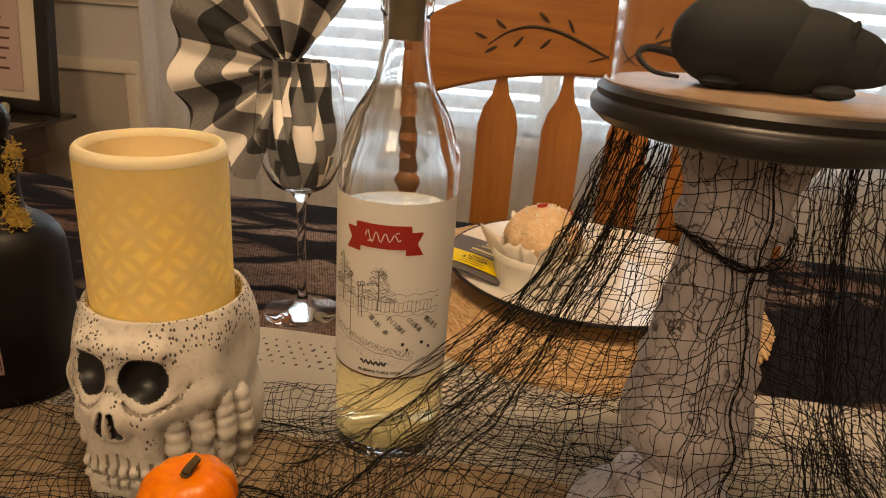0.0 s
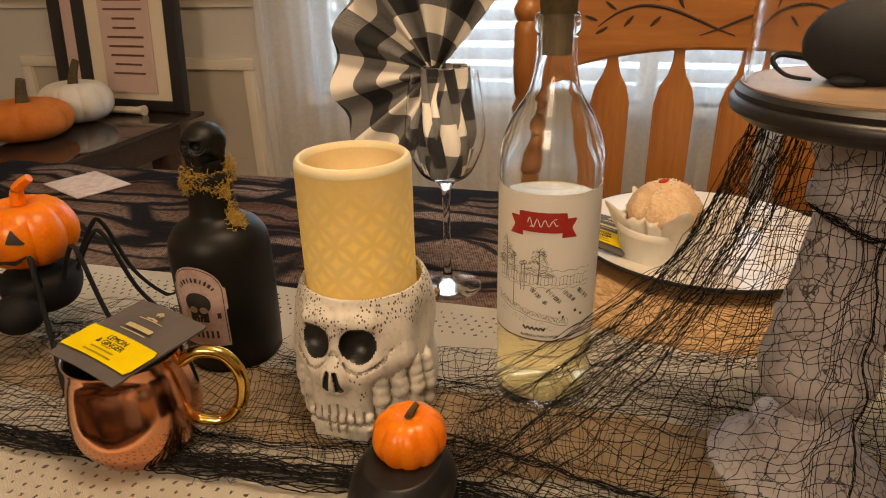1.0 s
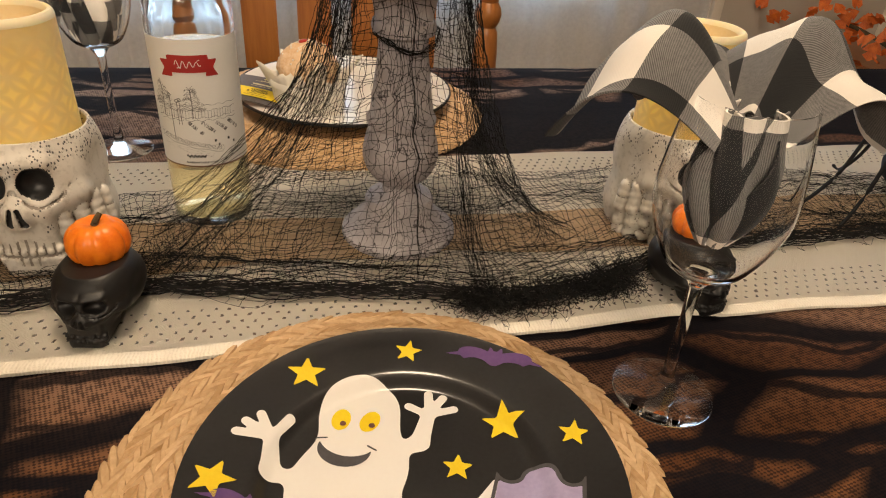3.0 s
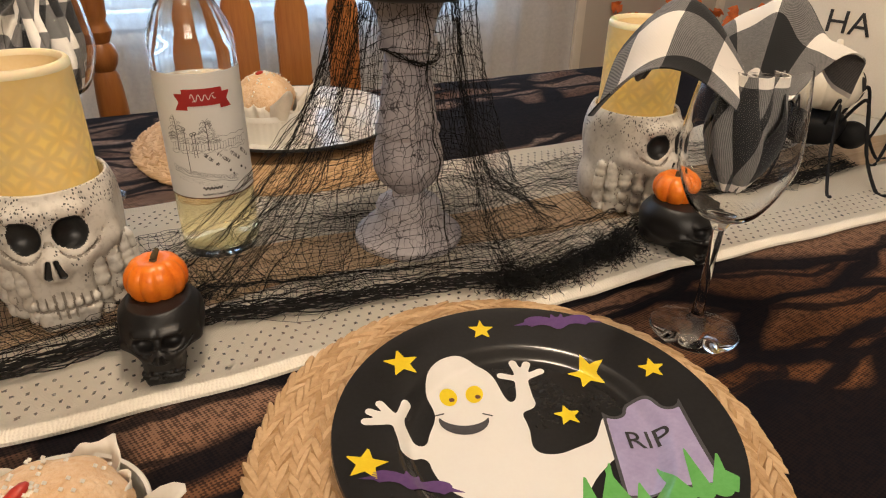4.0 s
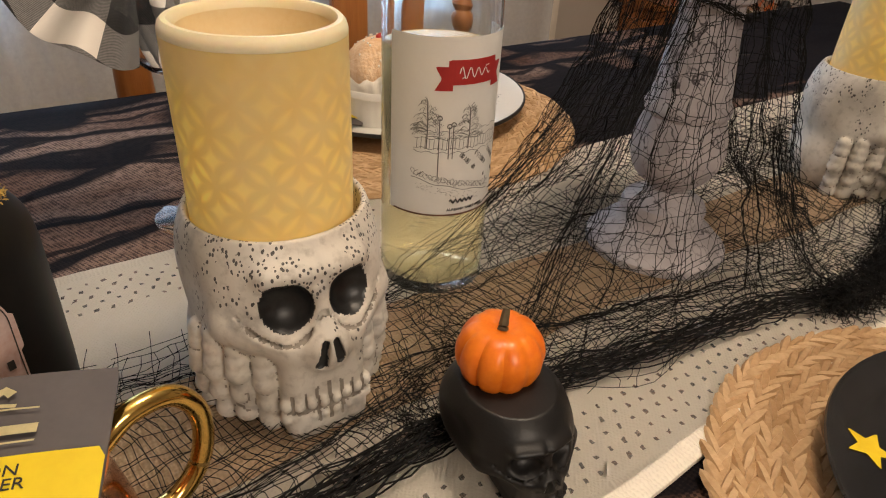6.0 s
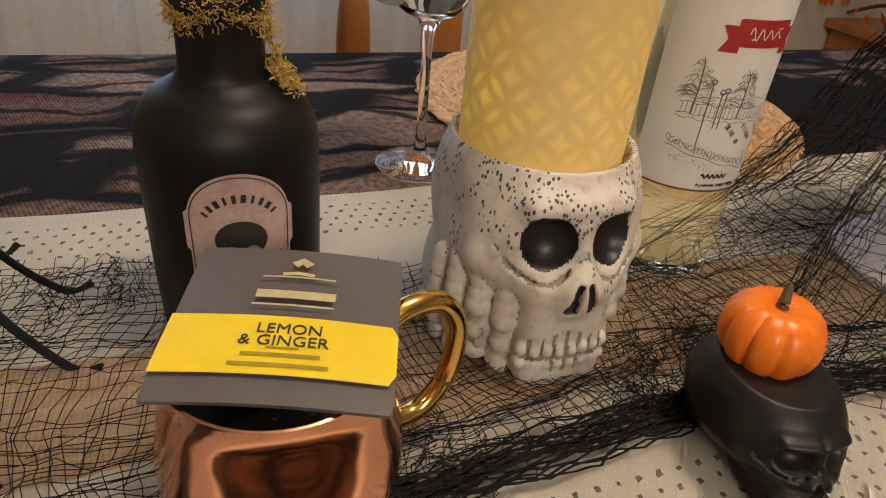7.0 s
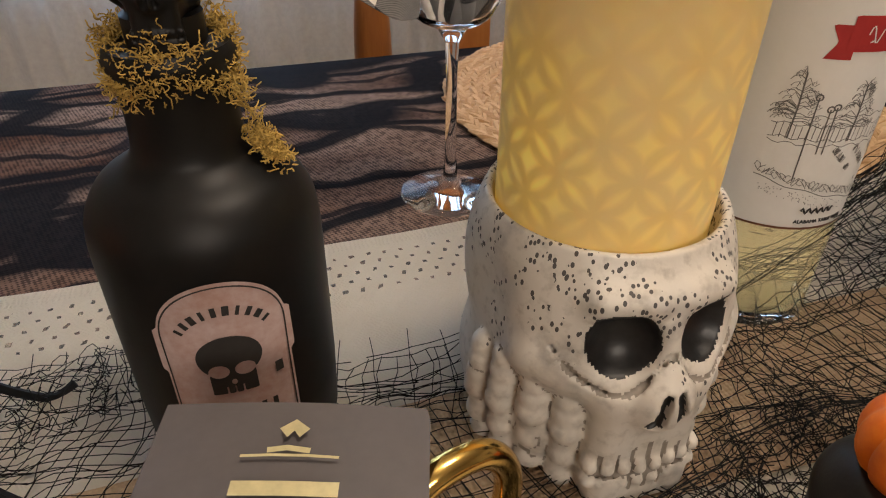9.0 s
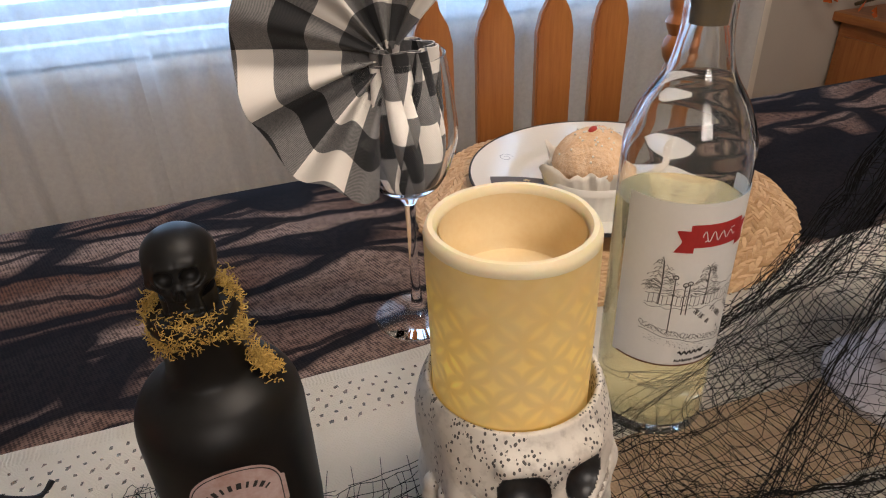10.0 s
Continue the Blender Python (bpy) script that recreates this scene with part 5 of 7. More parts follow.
def toy_rat():
    z = ZR + 0.2566
    bm = bmesh.new()
    for c, s in (((-0.016, 0, 0.0225), (0.036, 0.022, 0.0240)), ((0.006, 0, 0.0195), (0.036, 0.0195, 0.0200)), ((0.024, 0, 0.0175), (0.026, 0.0155, 0.0155)), ((0.038, 0, 0.0160), (0.018, 0.0110, 0.0110)), ((0.049, 0, 0.0145), (0.0085, 0.006, 0.0055))):
        bmesh.ops.create_uvsphere(bm, u_segments=24, v_segments=14, radius=1.0, matrix=Matrix.Translation(c) @ Matrix.Diagonal((*s, 1)))
    for s in (-1, 1):
        bmesh.ops.create_uvsphere(bm, u_segments=12, v_segments=8, radius=1.0, matrix=pose(0.028, s * 0.009, 0.029, s * 25, 20, 0) @ Matrix.Diagonal((0.0025, 0.005, 0.0065, 1)))
        for x in (-0.026, 0.026):
            bmesh.ops.create_uvsphere(bm, u_segments=10, v_segments=6, radius=1.0, matrix=Matrix.Translation((x, s * 0.013, 0.0035)) @ Matrix.Diagonal((0.010, 0.005, 0.0035, 1)))
    V, F = tubes([spline([(-0.048, 0, 0.014), (-0.062, -0.002, 0.0155), (-0.066, -0.010, 0.012), (-0.058, -0.018, 0.006), (-0.045, -0.020, 0.0045)], 6)], 0.0022, 8, lambda t: 1 - 0.6 * t)
    vs = [bm.verts.new(v) for v in V]
    for f in F:
        bm.faces.new([vs[i] for i in f])
    ob = part("toy_rat", bm, M_RUBBER)
    ob.matrix_world = pose(PX + 0.002, PY - 0.002, z, 0, 0, -8) @ Matrix.Diagonal((0.88, 0.88, 0.92, 1))
    tagged(ob, "black rubber toy rat lying under a glass dome", "toy rat")


toy_rat()


# ---------------------------------------------------------------- placemats and plates
def strand_mesh():
    """One flat plaited leaf strand along x."""
    prof = [(-1, 0.0), (-0.8, 0.55), (-0.35, 0.95), (0.1, 1.0), (0.6, 0.75), (1, 0.0)]
    V, F = [], []
    for t, w in prof:
        for a in range(6):
            q = a * math.pi / 3
            V.append((t, w * math.cos(q), w * math.sin(q)))
    for i in range(len(prof) - 1):
        for a in range(6):
            b = (a + 1) % 6
            F.append((i * 6 + a, i * 6 + b, i * 6 + 6 + b, i * 6 + 6 + a))
    return np.array(V), F


def placemat(place, R, rin, label, seed):
    m = thing("placemat", (*place, ZT + 0.001), 0, label, "placemat", "round placemats")
    part("backing", lathe([(0, 0), (R - 0.012, 0), (R - 0.012, 0.003), (0, 0.003)], 64), M_STRAW, m)
    SV, SF = strand_mesh()
    rnd = random.Random(seed)
    pitch = 0.0125
    r = R - pitch / 2
    while r > rin:
        n = round(2 * math.pi * r / 0.0105)
        V, F = [], []
        for i in range(n):
            for s in (-1, 1):
                a = 2 * math.pi * (i + (0.5 if s > 0 else 0)) / n + rnd.uniform(-0.1, 0.1) / n
                L, w, t = 0.0125 * rnd.uniform(0.85, 1.2), 0.0036 * rnd.uniform(0.75, 1.2), 0.0030 * rnd.uniform(0.85, 1.2)
                M = Matrix.Rotation(a + math.pi / 2 + s * radians(21 + rnd.uniform(-8, 8)), 3, "Z") @ Matrix.Diagonal((L, w, t))
                rr = r + s * 0.0027
                c = np.array([rr * math.cos(a), rr * math.sin(a), 0.0042 + rnd.uniform(-0.0005, 0.0008)])
                o = len(V)
                V.extend((SV @ np.array(M).T + c).tolist())
                F.extend(tuple(o + q for q in f) for f in SF)
        tagged(from_data("braid_coil", V, F, M_STRAW, m), kind="stuff")
        r -= pitch
    return m


placemat((0.120, 0.086), 0.168, 0.11, "round braided straw placemat under a black plate", 1)
placemat((0.122, 0.728), 0.205, 0.12, "round braided straw placemat under a white plate", 2)

GX, GY, GR = 0.129, 0.080, 0.1265


def plate_height(r, R):
    """Height of a plate's upper face: flat well, short steep step, broad rim."""
    t = r / R
    if t < 0.60:
        return 0.006
    if t < 0.70:
        q = (t - 0.60) / 0.10
        return 0.006 + 0.0075 * (3 * q * q - 2 * q ** 3)
    return 0.0135 + 0.0065 * (t - 0.70) / 0.30


def plate_body(R):
    up = [(R * t, plate_height(R * t, R)) for t in [0.0, 0.2, 0.4, 0.55, 0.60, 0.62, 0.64, 0.66, 0.68, 0.70, 0.72, 0.8, 0.9, 0.975]]
    return lathe([(0, 0.0), (R * 0.55, 0.0), (R * 0.60, 0.0015), (R * 0.70, 0.009), (R * 0.99, 0.0165), (R, 0.0185), (R * 0.995, 0.0203)] + up[::-1], 96)


zplate = ZT + 0.0085
ghost_plate = thing("dinner_plate", (GX, GY, zplate), 0, "black glazed plate printed with a white ghost, stars and a tombstone", "plate")
part("plate_body", plate_body(GR), M_PLATE, ghost_plate)


def decal(name, fun, bounds, material, lift=0.0004, step=0.0016, label=""):
    V, F = contour(fun, *bounds, step, lambda x, y: plate_height(math.hypot(x, y), GR) + lift)
    return from_data(name, V, F, material, ghost_plate, label)


def ellipse2(X, Y, cx, cy, rx, ry, turn=0.0):
    c, s = math.cos(radians(turn)), math.sin(radians(turn))
    u, v = (X - cx) * c + (Y - cy) * s, -(X - cx) * s + (Y - cy) * c
    return (np.sqrt((u / rx) ** 2 + (v / ry) ** 2) - 1) * min(rx, ry)


def seg2(X, Y, a, b, r0, r1=None):
    r1 = r0 if r1 is None else r1
    dx, dy = b[0] - a[0], b[1] - a[1]
    t = np.clip(((X - a[0]) * dx + (Y - a[1]) * dy) / (dx * dx + dy * dy), 0, 1)
    return np.hypot(X - a[0] - t * dx, Y - a[1] - t * dy) - (r0 + (r1 - r0) * t)


def join2(a, b, k):
    h = np.clip(0.5 + 0.5 * (b - a) / k, 0, 1)
    return b + (a - b) * h - k * h * (1 - h)


DESIGN = radians(-23)      # the print stands turned on the table
DC, DS = math.cos(DESIGN), math.sin(DESIGN)


def tod(X, Y):
    return X * DC + Y * DS, -X * DS + Y * DC


def ghost(Xw, Yw):
    X, Y = tod(Xw, Yw)
    d = ellipse2(X, Y, -0.0425, 0.045, 0.0255, 0.0290)
    d = join2(d, ellipse2(X, Y, -0.034, -0.003, 0.032, 0.042, -18), 0.014)
    d = join2(d, ellipse2(X, Y, -0.012, -0.034, 0.036, 0.023, -8), 0.012)
    d = join2(d, seg2(X, Y, (0.010, -0.034), (0.044, -0.010), 0.016, 0.0085), 0.010)
    d = join2(d, seg2(X, Y, (0.044, -0.010), (0.050, 0.015), 0.0070, 0.0020), 0.004)
    # arms and spread fingers
    for pts, w in ((((-0.062, -0.012), (-0.078, -0.012), (-0.086, 0.008)), 0.0055), (((-0.018, 0.018), (0.000, 0.032), (0.000, 0.056)), 0.0060)):
        for a, b in zip(pts, pts[1:]):
            d = join2(d, seg2(X, Y, a, b, w, w * 0.75), 0.005)
    for base, tips in (((-0.086, 0.008), ((-0.106, 0.004), (-0.104, 0.013), (-0.098, 0.021), (-0.081, 0.025))), ((0.000, 0.056), ((-0.014, 0.060), (-0.004, 0.074), (0.006, 0.073), (0.015, 0.065)))):
        for tip in tips:
            d = join2(d, seg2(X, Y, base, tip, 0.0026, 0.0030), 0.0025)
    return d


decal("printed_ghost", ghost, (-0.12, 0.08, -0.09, 0.12), M_GHOST, 0.0004, 0.0014, "white printed ghost shape")
for ex, ey, et in ((-0.0525, 0.0375, 8), (-0.0345, 0.0405, -8)):
    decal("printed_eye", lambda X, Y, ex=ex, ey=ey, et=et: ellipse2(*tod(X, Y), ex, ey, 0.0060, 0.0088, et), (-0.12, 0.06, -0.05, 0.12), M_STAR, 0.0007, 0.0012)
    decal("printed_pupil", lambda X, Y, ex=ex, ey=ey: ellipse2(*tod(X, Y), ex + 0.0022, ey - 0.003, 0.0020, 0.0020), (-0.12, 0.06, -0.05, 0.12), M_BROWNLINE, 0.0010, 0.0007)


def grin(Xw, Yw):
    X, Y = tod(Xw, Yw)
    moon = np.maximum(ellipse2(X, Y, -0.043, 0.016, 0.0165, 0.0135), -ellipse2(X, Y, -0.043, 0.024, 0.0180, 0.0135))
    return np.minimum(moon, np.minimum(seg2(X, Y, (-0.0620, 0.0195), (-0.0560, 0.0215), 0.0006), seg2(X, Y, (-0.0300, 0.0215), (-0.0240, 0.0195), 0.0006)))


decal("printed_mouth", grin, (-0.12, 0.03, -0.05, 0.09), M_GREYPRINT, 0.0007, 0.0008)


def star_at(cx, cy, r, turn):
    P = [((r if i % 2 == 0 else r * 0.42) * math.cos(radians(90 + turn + i * 36)) + cx, (r if i % 2 == 0 else r * 0.42) * math.sin(radians(90 + turn + i * 36)) + cy) for i in range(10)]
    V, F = flat_polygon(P, 0.0, 0.0012)
    V = [(x, y, plate_height(math.hypot(x, y), GR) + 0.0006) for x, y, _ in V]
    return from_data("printed_star", V, F, M_STAR, ghost_plate)


for wx, wy, r, turn in ((0.145, 0.183, 0.0090, -20), (0.075, 0.170, 0.0120, -5), (0.022, 0.092, 0.0120, -25), (0.197, 0.117, 0.0130, -10), (0.235, 0.095, 0.0090, -25), (0.161, 0.088, 0.0090, -15)):
    star_at(wx - GX, wy - GY, r * 1.15, turn)


def bat(cx, cy, s):
    def fun(Xw, Yw):
        X, Y = tod(Xw - cx, Yw - cy)
        X, Y = X / s, Y / s
        d = ellipse2(X, Y, 0, 0, 0.006, 0.0065)
        for q in (-1, 1):
            d = np.minimum(d, seg2(X, Y, (q * 0.003, 0.005), (q * 0.004, 0.010), 0.0022, 0.0004))
            wing = np.maximum(ellipse2(X, Y, q * 0.013, 0.001, 0.013, 0.0065, q * 8), -ellipse2(X, Y, q * 0.013, -0.008, 0.010, 0.0065))
            d = np.minimum(d, wing)
            d = np.minimum(d, seg2(X, Y, (q * 0.022, 0.001), (q * 0.034, -0.002), 0.002, 0.0003))
        return d
    decal("printed_bat", fun, (cx - 0.04, cx + 0.04, cy - 0.04, cy + 0.04), M_PURPLE, 0.0006, 0.0012)


bat(0.203 - GX, 0.166 - GY, 1.0)
bat(0.043 - GX, 0.072 - GY, 0.9)


def stone(Xw, Yw):
    X, Y = tod(Xw, Yw)
    body = np.maximum(np.abs(X - 0.0750) - 0.0250 + 0.04 * (Y + 0.02), np.abs(Y + 0.012) - 0.034)
    bite = np.minimum(ellipse2(X, Y, 0.0570, 0.026, 0.010, 0.010), ellipse2(X, Y, 0.0930, 0.025, 0.009, 0.009))
    return np.minimum(np.maximum(body, -bite), ellipse2(X, Y, 0.0750, 0.021, 0.0090, 0.0090))


decal("printed_tombstone", stone, (0.02, 0.11, -0.09, 0.05), M_LILAC, 0.0005, 0.0014, "lilac printed tombstone")
decal("tombstone_edge", lambda X, Y: np.abs(stone(X, Y) - 0.0012) - 0.0011, (0.02, 0.12, -0.09, 0.05), M_GREYPRINT, 0.0006, 0.0009)
V, F = lettering("RIP", 0.0205, 0.0001)
V = [((a + 0.0725) * DC - (b - 0.004) * DS, (a + 0.0725) * DS + (b - 0.004) * DC, c) for a, b, c in V]
from_data("lettering", [(x, y, plate_height(math.hypot(x, y), GR) + 0.0010 + c) for x, y, c in V], F, M_INK, ghost_plate, smooth=False)


def grass(Xw, Yw):
    X, Y = tod(Xw, Yw)
    d = np.full(X.shape, 9.0)
    for i in range(9):
        x = 0.026 + i * 0.0105
        y = -0.056 + 0.0006 * i
        d = np.minimum(d, seg2(X, Y, (x, y), (x + 0.008 * math.sin(i * 2.1), y + 0.024 + 0.010 * math.sin(i * 1.3)), 0.0058, 0.0006))
    return np.maximum(d, np.hypot(Xw, Yw) - GR * 0.95)


decal("printed_grass", grass, (-0.03, 0.12, -0.12, 0.0), M_GREEN, 0.0008, 0.0014)

far_plate = thing("dinner_plate", (0.139, 0.750, ZT + 0.0085), 0, "white glazed plate with a dark edge on a straw placemat", "plate")
part("plate_body", plate_body(0.150), M_WHITE, far_plate)
part("rim_band", lathe([(0.1500, 0.0165), (0.1507, 0.0185), (0.1500, 0.0207), (0.1482, 0.0203), (0.1482, 0.0200)], 96), M_INK, far_plate, "dark painted rim")
scrib = []
rnd = random.Random(9)
for i in range(9):
    a = rnd.uniform(0, 6.28)
    c = np.array([0.115 * math.cos(a), 0.115 * math.sin(a)])
    scrib.append(([(q[0], q[1], plate_height(min(math.hypot(q[0], q[1]), 0.148), 0.150) + 0.0006) for q in strip([c + 0.010 * np.array([math.cos(k * 0.8) * (1 - k * 0.07), math.sin(k * 0.8) * (1 - k * 0.07)]) for k in range(12)], 0.0007)[0]],
                  strip([(k, 0) for k in range(12)], 0.0007)[1]))
for one in scrib:
    from_data("printed_swirl", *one, M_GREYINK, far_plate, smooth=False)
tea_packet("tea_packet", (0, 0, 0), pose(0.026, 0.705, 0.787, 5.0, 8.0, -16.0), "grey and yellow tea packet leaning on a white plate")


# ---------------------------------------------------------------- ramekins with cakes
def ramekin(place, r, h, label, seed, big=1.0):
    p = thing("ramekin", place, 0, label, "ramekin", "ramekins")
    n = 96
    ribs = lambda a, z: 1 - (0.012 * (0.5 + 0.5 * math.cos(a * 36)) if 0.006 < z < h - 0.008 else 0)
    part("dish", lathe([(0, 0), (r * 0.86, 0), (r * 0.90, 0.003), (r * 0.90, 0.007), (r * 0.965, h - 0.0082), (r, h - 0.0075), (r, h - 0.001), (r * 0.985, h), (r * 0.95, h - 0.001),
                        (r * 0.90, 0.008), (r * 0.4, 0.005), (0, 0.005)], 144, ribs), M_WHITE, p)
    return p


def muffin(place, r, h, label, seed):
    rnd = random.Random(seed)
    noise.seed_set(seed)
    m = thing("muffin", place, rnd.uniform(0, 90), label, "muffin", "muffins")
    base = lathe([(0, 0), (r * 0.72, 0), (r * 0.80, h * 0.3), (r * 0.9, h * 0.50)] + [(r * math.cos(a) * 0.98, h * 0.55 + h * 0.45 * math.sin(a)) for a in np.linspace(0.05, 1.5, 9)] + [(0, h)], 48,
                 lambda a, z: 1 + 0.05 * math.sin(3 * a + 1) + 0.04 * math.sin(7 * a + z * 90))
    part("cake", base, M_MUFFIN, m)
    lines = []
    for i in range(60):
        a, q = rnd.uniform(0, 6.28), rnd.uniform(0.0, 0.95)
        c = np.array([r * q * math.cos(a), r * q * math.sin(a), h * 0.56 + h * 0.44 * math.sqrt(1 - q * q)])
        lines.append([c, c + np.array([0.0012, 0.0008, 0.0007])])
    from_data("crumbs", *tubes(lines, 0.0011, 5), M_PAPER, m, "pale crumbs")
    for i in range(3):
        a, q = rnd.uniform(0, 6.28), (0.1, 0.75, 0.8)[i]
        c = Vector((r * q * math.cos(a), r * q * math.sin(a), h * 0.58 + h * 0.42 * math.sqrt(1 - q * q)))
        bm = bmesh.new()
        bmesh.ops.create_icosphere(bm, subdivisions=2, radius=1.0, matrix=Matrix.Translation(c) @ pose(0, 0, 0, rnd.uniform(-20, 20), rnd.uniform(-20, 20), rnd.uniform(0, 180)) @ Matrix.Diagonal((0.0085, 0.004, 0.0028, 1)))
        part("fruit", bm, M_RED, m, "piece of red fruit")
    return m


def liner(place, r, h, label, seed, points=5):
    """Square of baking paper pushed into a dish, its folded corners standing out."""
    rnd = random.Random(seed)
    n = 120
    rows = []
    ph = rnd.uniform(0, 6.28)
    for t in np.linspace(0, 1, 9):
        row = []
        for i in range(n):
            a = 2 * math.pi * i / n
            peak = max(0, math.cos(points * a + ph + 0.9 * math.sin(2 * a + ph))) ** 1.3 * (0.62 + 0.38 * math.sin(1.0 * a + ph * 2))
            fold = 0.05 * math.sin(11 * a + ph + 3 * t) + 0.035 * math.sin(23 * a + 5 * t)
            rr = r * (0.80 + 0.10 * t) * (1 + fold * t) + peak * t * t * r * 0.80
            zz = h * t * (0.72 + 0.10 * math.sin(3 * a + ph)) + peak * t * t * h * 0.55 + 0.002 * math.sin(17 * a)
            row.append((rr * math.cos(a), rr * math.sin(a), zz))
        rows.append(row)
    V = [v for row in rows for v in row]
    F = [(i * n + j, i * n + (j + 1) % n, (i + 1) * n + (j + 1) % n, (i + 1) * n + j) for i in range(8) for j in range(n)]
    ob = from_data("baking_paper", V, F, M_PAPER)
    bm = bmesh.new()
    bm.from_mesh(ob.data)
    bmesh.ops.solidify(bm, geom=list(bm.faces), thickness=0.0004)
    bm.to_mesh(ob.data)
    bm.free()
    ob.location = place
    return tagged(ob, label, "baking paper")


ramekin((0.090, 0.692, ZT + 0.0148), 0.0505, 0.046, "white ribbed ramekin holding a muffin, standing on a plate", 1)
liner((0.090, 0.692, ZT + 0.0228), 0.0470, 0.062, "crumpled white baking paper round a muffin in a ramekin", 3)
muffin((0.090, 0.690, ZT + 0.0215), 0.0400, 0.084, "pale crumbly muffin with red fruit in a ramekin", 7)
ramekin((-0.140, 0.096, ZT + 0.0012), 0.0505, 0.046, "white ribbed ramekin holding a muffin, standing on the tablecloth", 2)
liner((-0.140, 0.096, ZT + 0.0092), 0.0470, 0.056, "crumpled white baking paper round a muffin in a ramekin", 4)
muffin((-0.140, 0.096, ZT + 0.008), 0.0420, 0.066, "pale crumbly muffin with red fruit in a ramekin", 8)


# ---------------------------------------------------------------- wine glasses and napkins
def wine_glass(place, bowl_z, r, rim_r, rim_z, label):
    g = thing("wine_glass", place, 0, label, "wine glass", "wine glasses")
    b = bowl_z
    hh = rim_z - b
    foot = [(0, 0.0), (0.034, 0.0), (0.0358, 0.0012), (0.034, 0.0022), (0.020, 0.0045), (0.009, 0.0085), (0.0052, 0.015), (0.0040, 0.030), (0.0037, b - 0.03), (0.0046, b - 0.008), (0, b - 0.008)]
    outer = [(0, b - 0.0079), (0.0047, b - 0.0079), (0.010, b + 0.001)] + smooth_profile(
        [(0.010, b + 0.001), (0.026, b + hh * 0.10), (r, b + hh * 0.40), (r * 0.97, b + hh * 0.68), (rim_r, b + hh)], 6)[1:]
    inner = [(max(rr - 0.0009, 0.0), zz) for rr, zz in smooth_profile([(rim_r, b + hh), (r * 0.97, b + hh * 0.68), (r, b + hh * 0.40), (0.026, b + hh * 0.115), (0.010, b + 0.006)], 6)] + [(0, b + 0.004)]
    for name, profile in (("stem", foot), ("bowl", outer + inner)):
        ob = part(name, lathe(profile, 56), M_THIN, g)
        ob.visible_shadow = False
    return g


def cloth_sheet(name, grid, uv, parent=None, thickness=0.0012, label=""):
    """Cloth from a grid of points with its own cloth coordinates."""
    n, m = len(grid), len(grid[0])
    V = [p for row in grid for p in row]
    F = [(i * m + j, i * m + j + 1, (i + 1) * m + j + 1, (i + 1) * m + j) for i in range(n - 1) for j in range(m - 1)]
    me = bpy.data.meshes.new(name)
    me.from_pydata([tuple(map(float, p)) for p in V], [], F)
    layer = me.uv_layers.new(name="UVMap")
    UV = [q for row in uv for q in row]
    for loop in me.loops:
        layer.data[loop.index].uv = UV[loop.vertex_index]
    bm = bmesh.new()
    bm.from_mesh(me)
    bmesh.ops.solidify(bm, geom=list(bm.faces), thickness=thickness)
    bm.to_mesh(me)
    bm.free()
    return finish(name, me, M_PLAID, parent, label)


def napkin_fan(place, turn):
    """Pleated fan of checked cloth that droops out of a glass to one side."""
    N = thing("napkin", place, turn, "black and white checked cloth napkin fanned out of a wine glass", "napkin", "checked napkins")
    grid, uv = [], []
    na, nr = 130, 26
    for i in range(na + 1):
        t = i / na
        a = radians(44 + 214 * t)
        pleat = math.sin(t * 2 * math.pi * 7.0)
        row, ru = [], []
        for j in range(nr + 1):
            s = j / nr
            R = (0.104 + 0.012 * math.sin(t * math.pi) - 0.010 * t) * (0.06 + 0.94 * s)
            d = 0.017 * pleat * (0.35 + 0.65 * s) * (1 - 0.5 * s) + 0.012 * math.sin(t * 5) * s - 0.018 * s * s
            x = R * math.cos(a) * 0.93
            z = R * math.sin(a)
            row.append((x, d, z))
            ru.append((t * 4.6 + 0.25, s * 2.1 + 0.42 + 0.04 * pleat))
        grid.append(row)
        uv.append(ru)
    cloth_sheet("fan", grid, uv, N)
    # the rest of the cloth, pushed down into the bowl
    rnd = random.Random(21)
    for k in range(3):
        grid, uv = [], []
        for i in range(41):
            a = 2 * math.pi * i / 40 * 0.72 + k * 2.1
            row, ru = [], []
            for j in range(19):
                s = j / 18
                z = -0.098 + 0.104 * s
                lim = 0.0325 * math.sin(min(1.0, 0.34 + s * 1.05) * math.pi * 0.60) * (0.96 + 0.05 * k)
                rr = lim * (0.80 + 0.17 * math.sin(a * 5 + k * 2 + s * 9)) * (1 - 0.25 * s)
                row.append((rr * math.cos(a + 0.8 * s) + 0.008 + 0.002 * s, rr * math.sin(a + 0.8 * s), z))
                ru.append((a * 0.5 + k * 0.4, s * 1.7 + k * 0.3))
            grid.append(row)
            uv.append(ru)
        cloth_sheet("tucked_fold", grid, uv, N)
    return N


G1 = (-0.130, 0.603)
wine_glass((*G1, ZT + 0.0012), 0.118, 0.0388, 0.0325, 0.226, "clear stemmed wine glass holding a checked napkin")
napkin_fan((G1[0] - 0.008, G1[1] - 0.002, 0.977), -8.0)
G2 = (0.326, 0.144)
wine_glass((*G2, ZT + 0.0012), 0.102, 0.0405, 0.0335, 0.220, "clear stemmed wine glass holding a checked napkin")


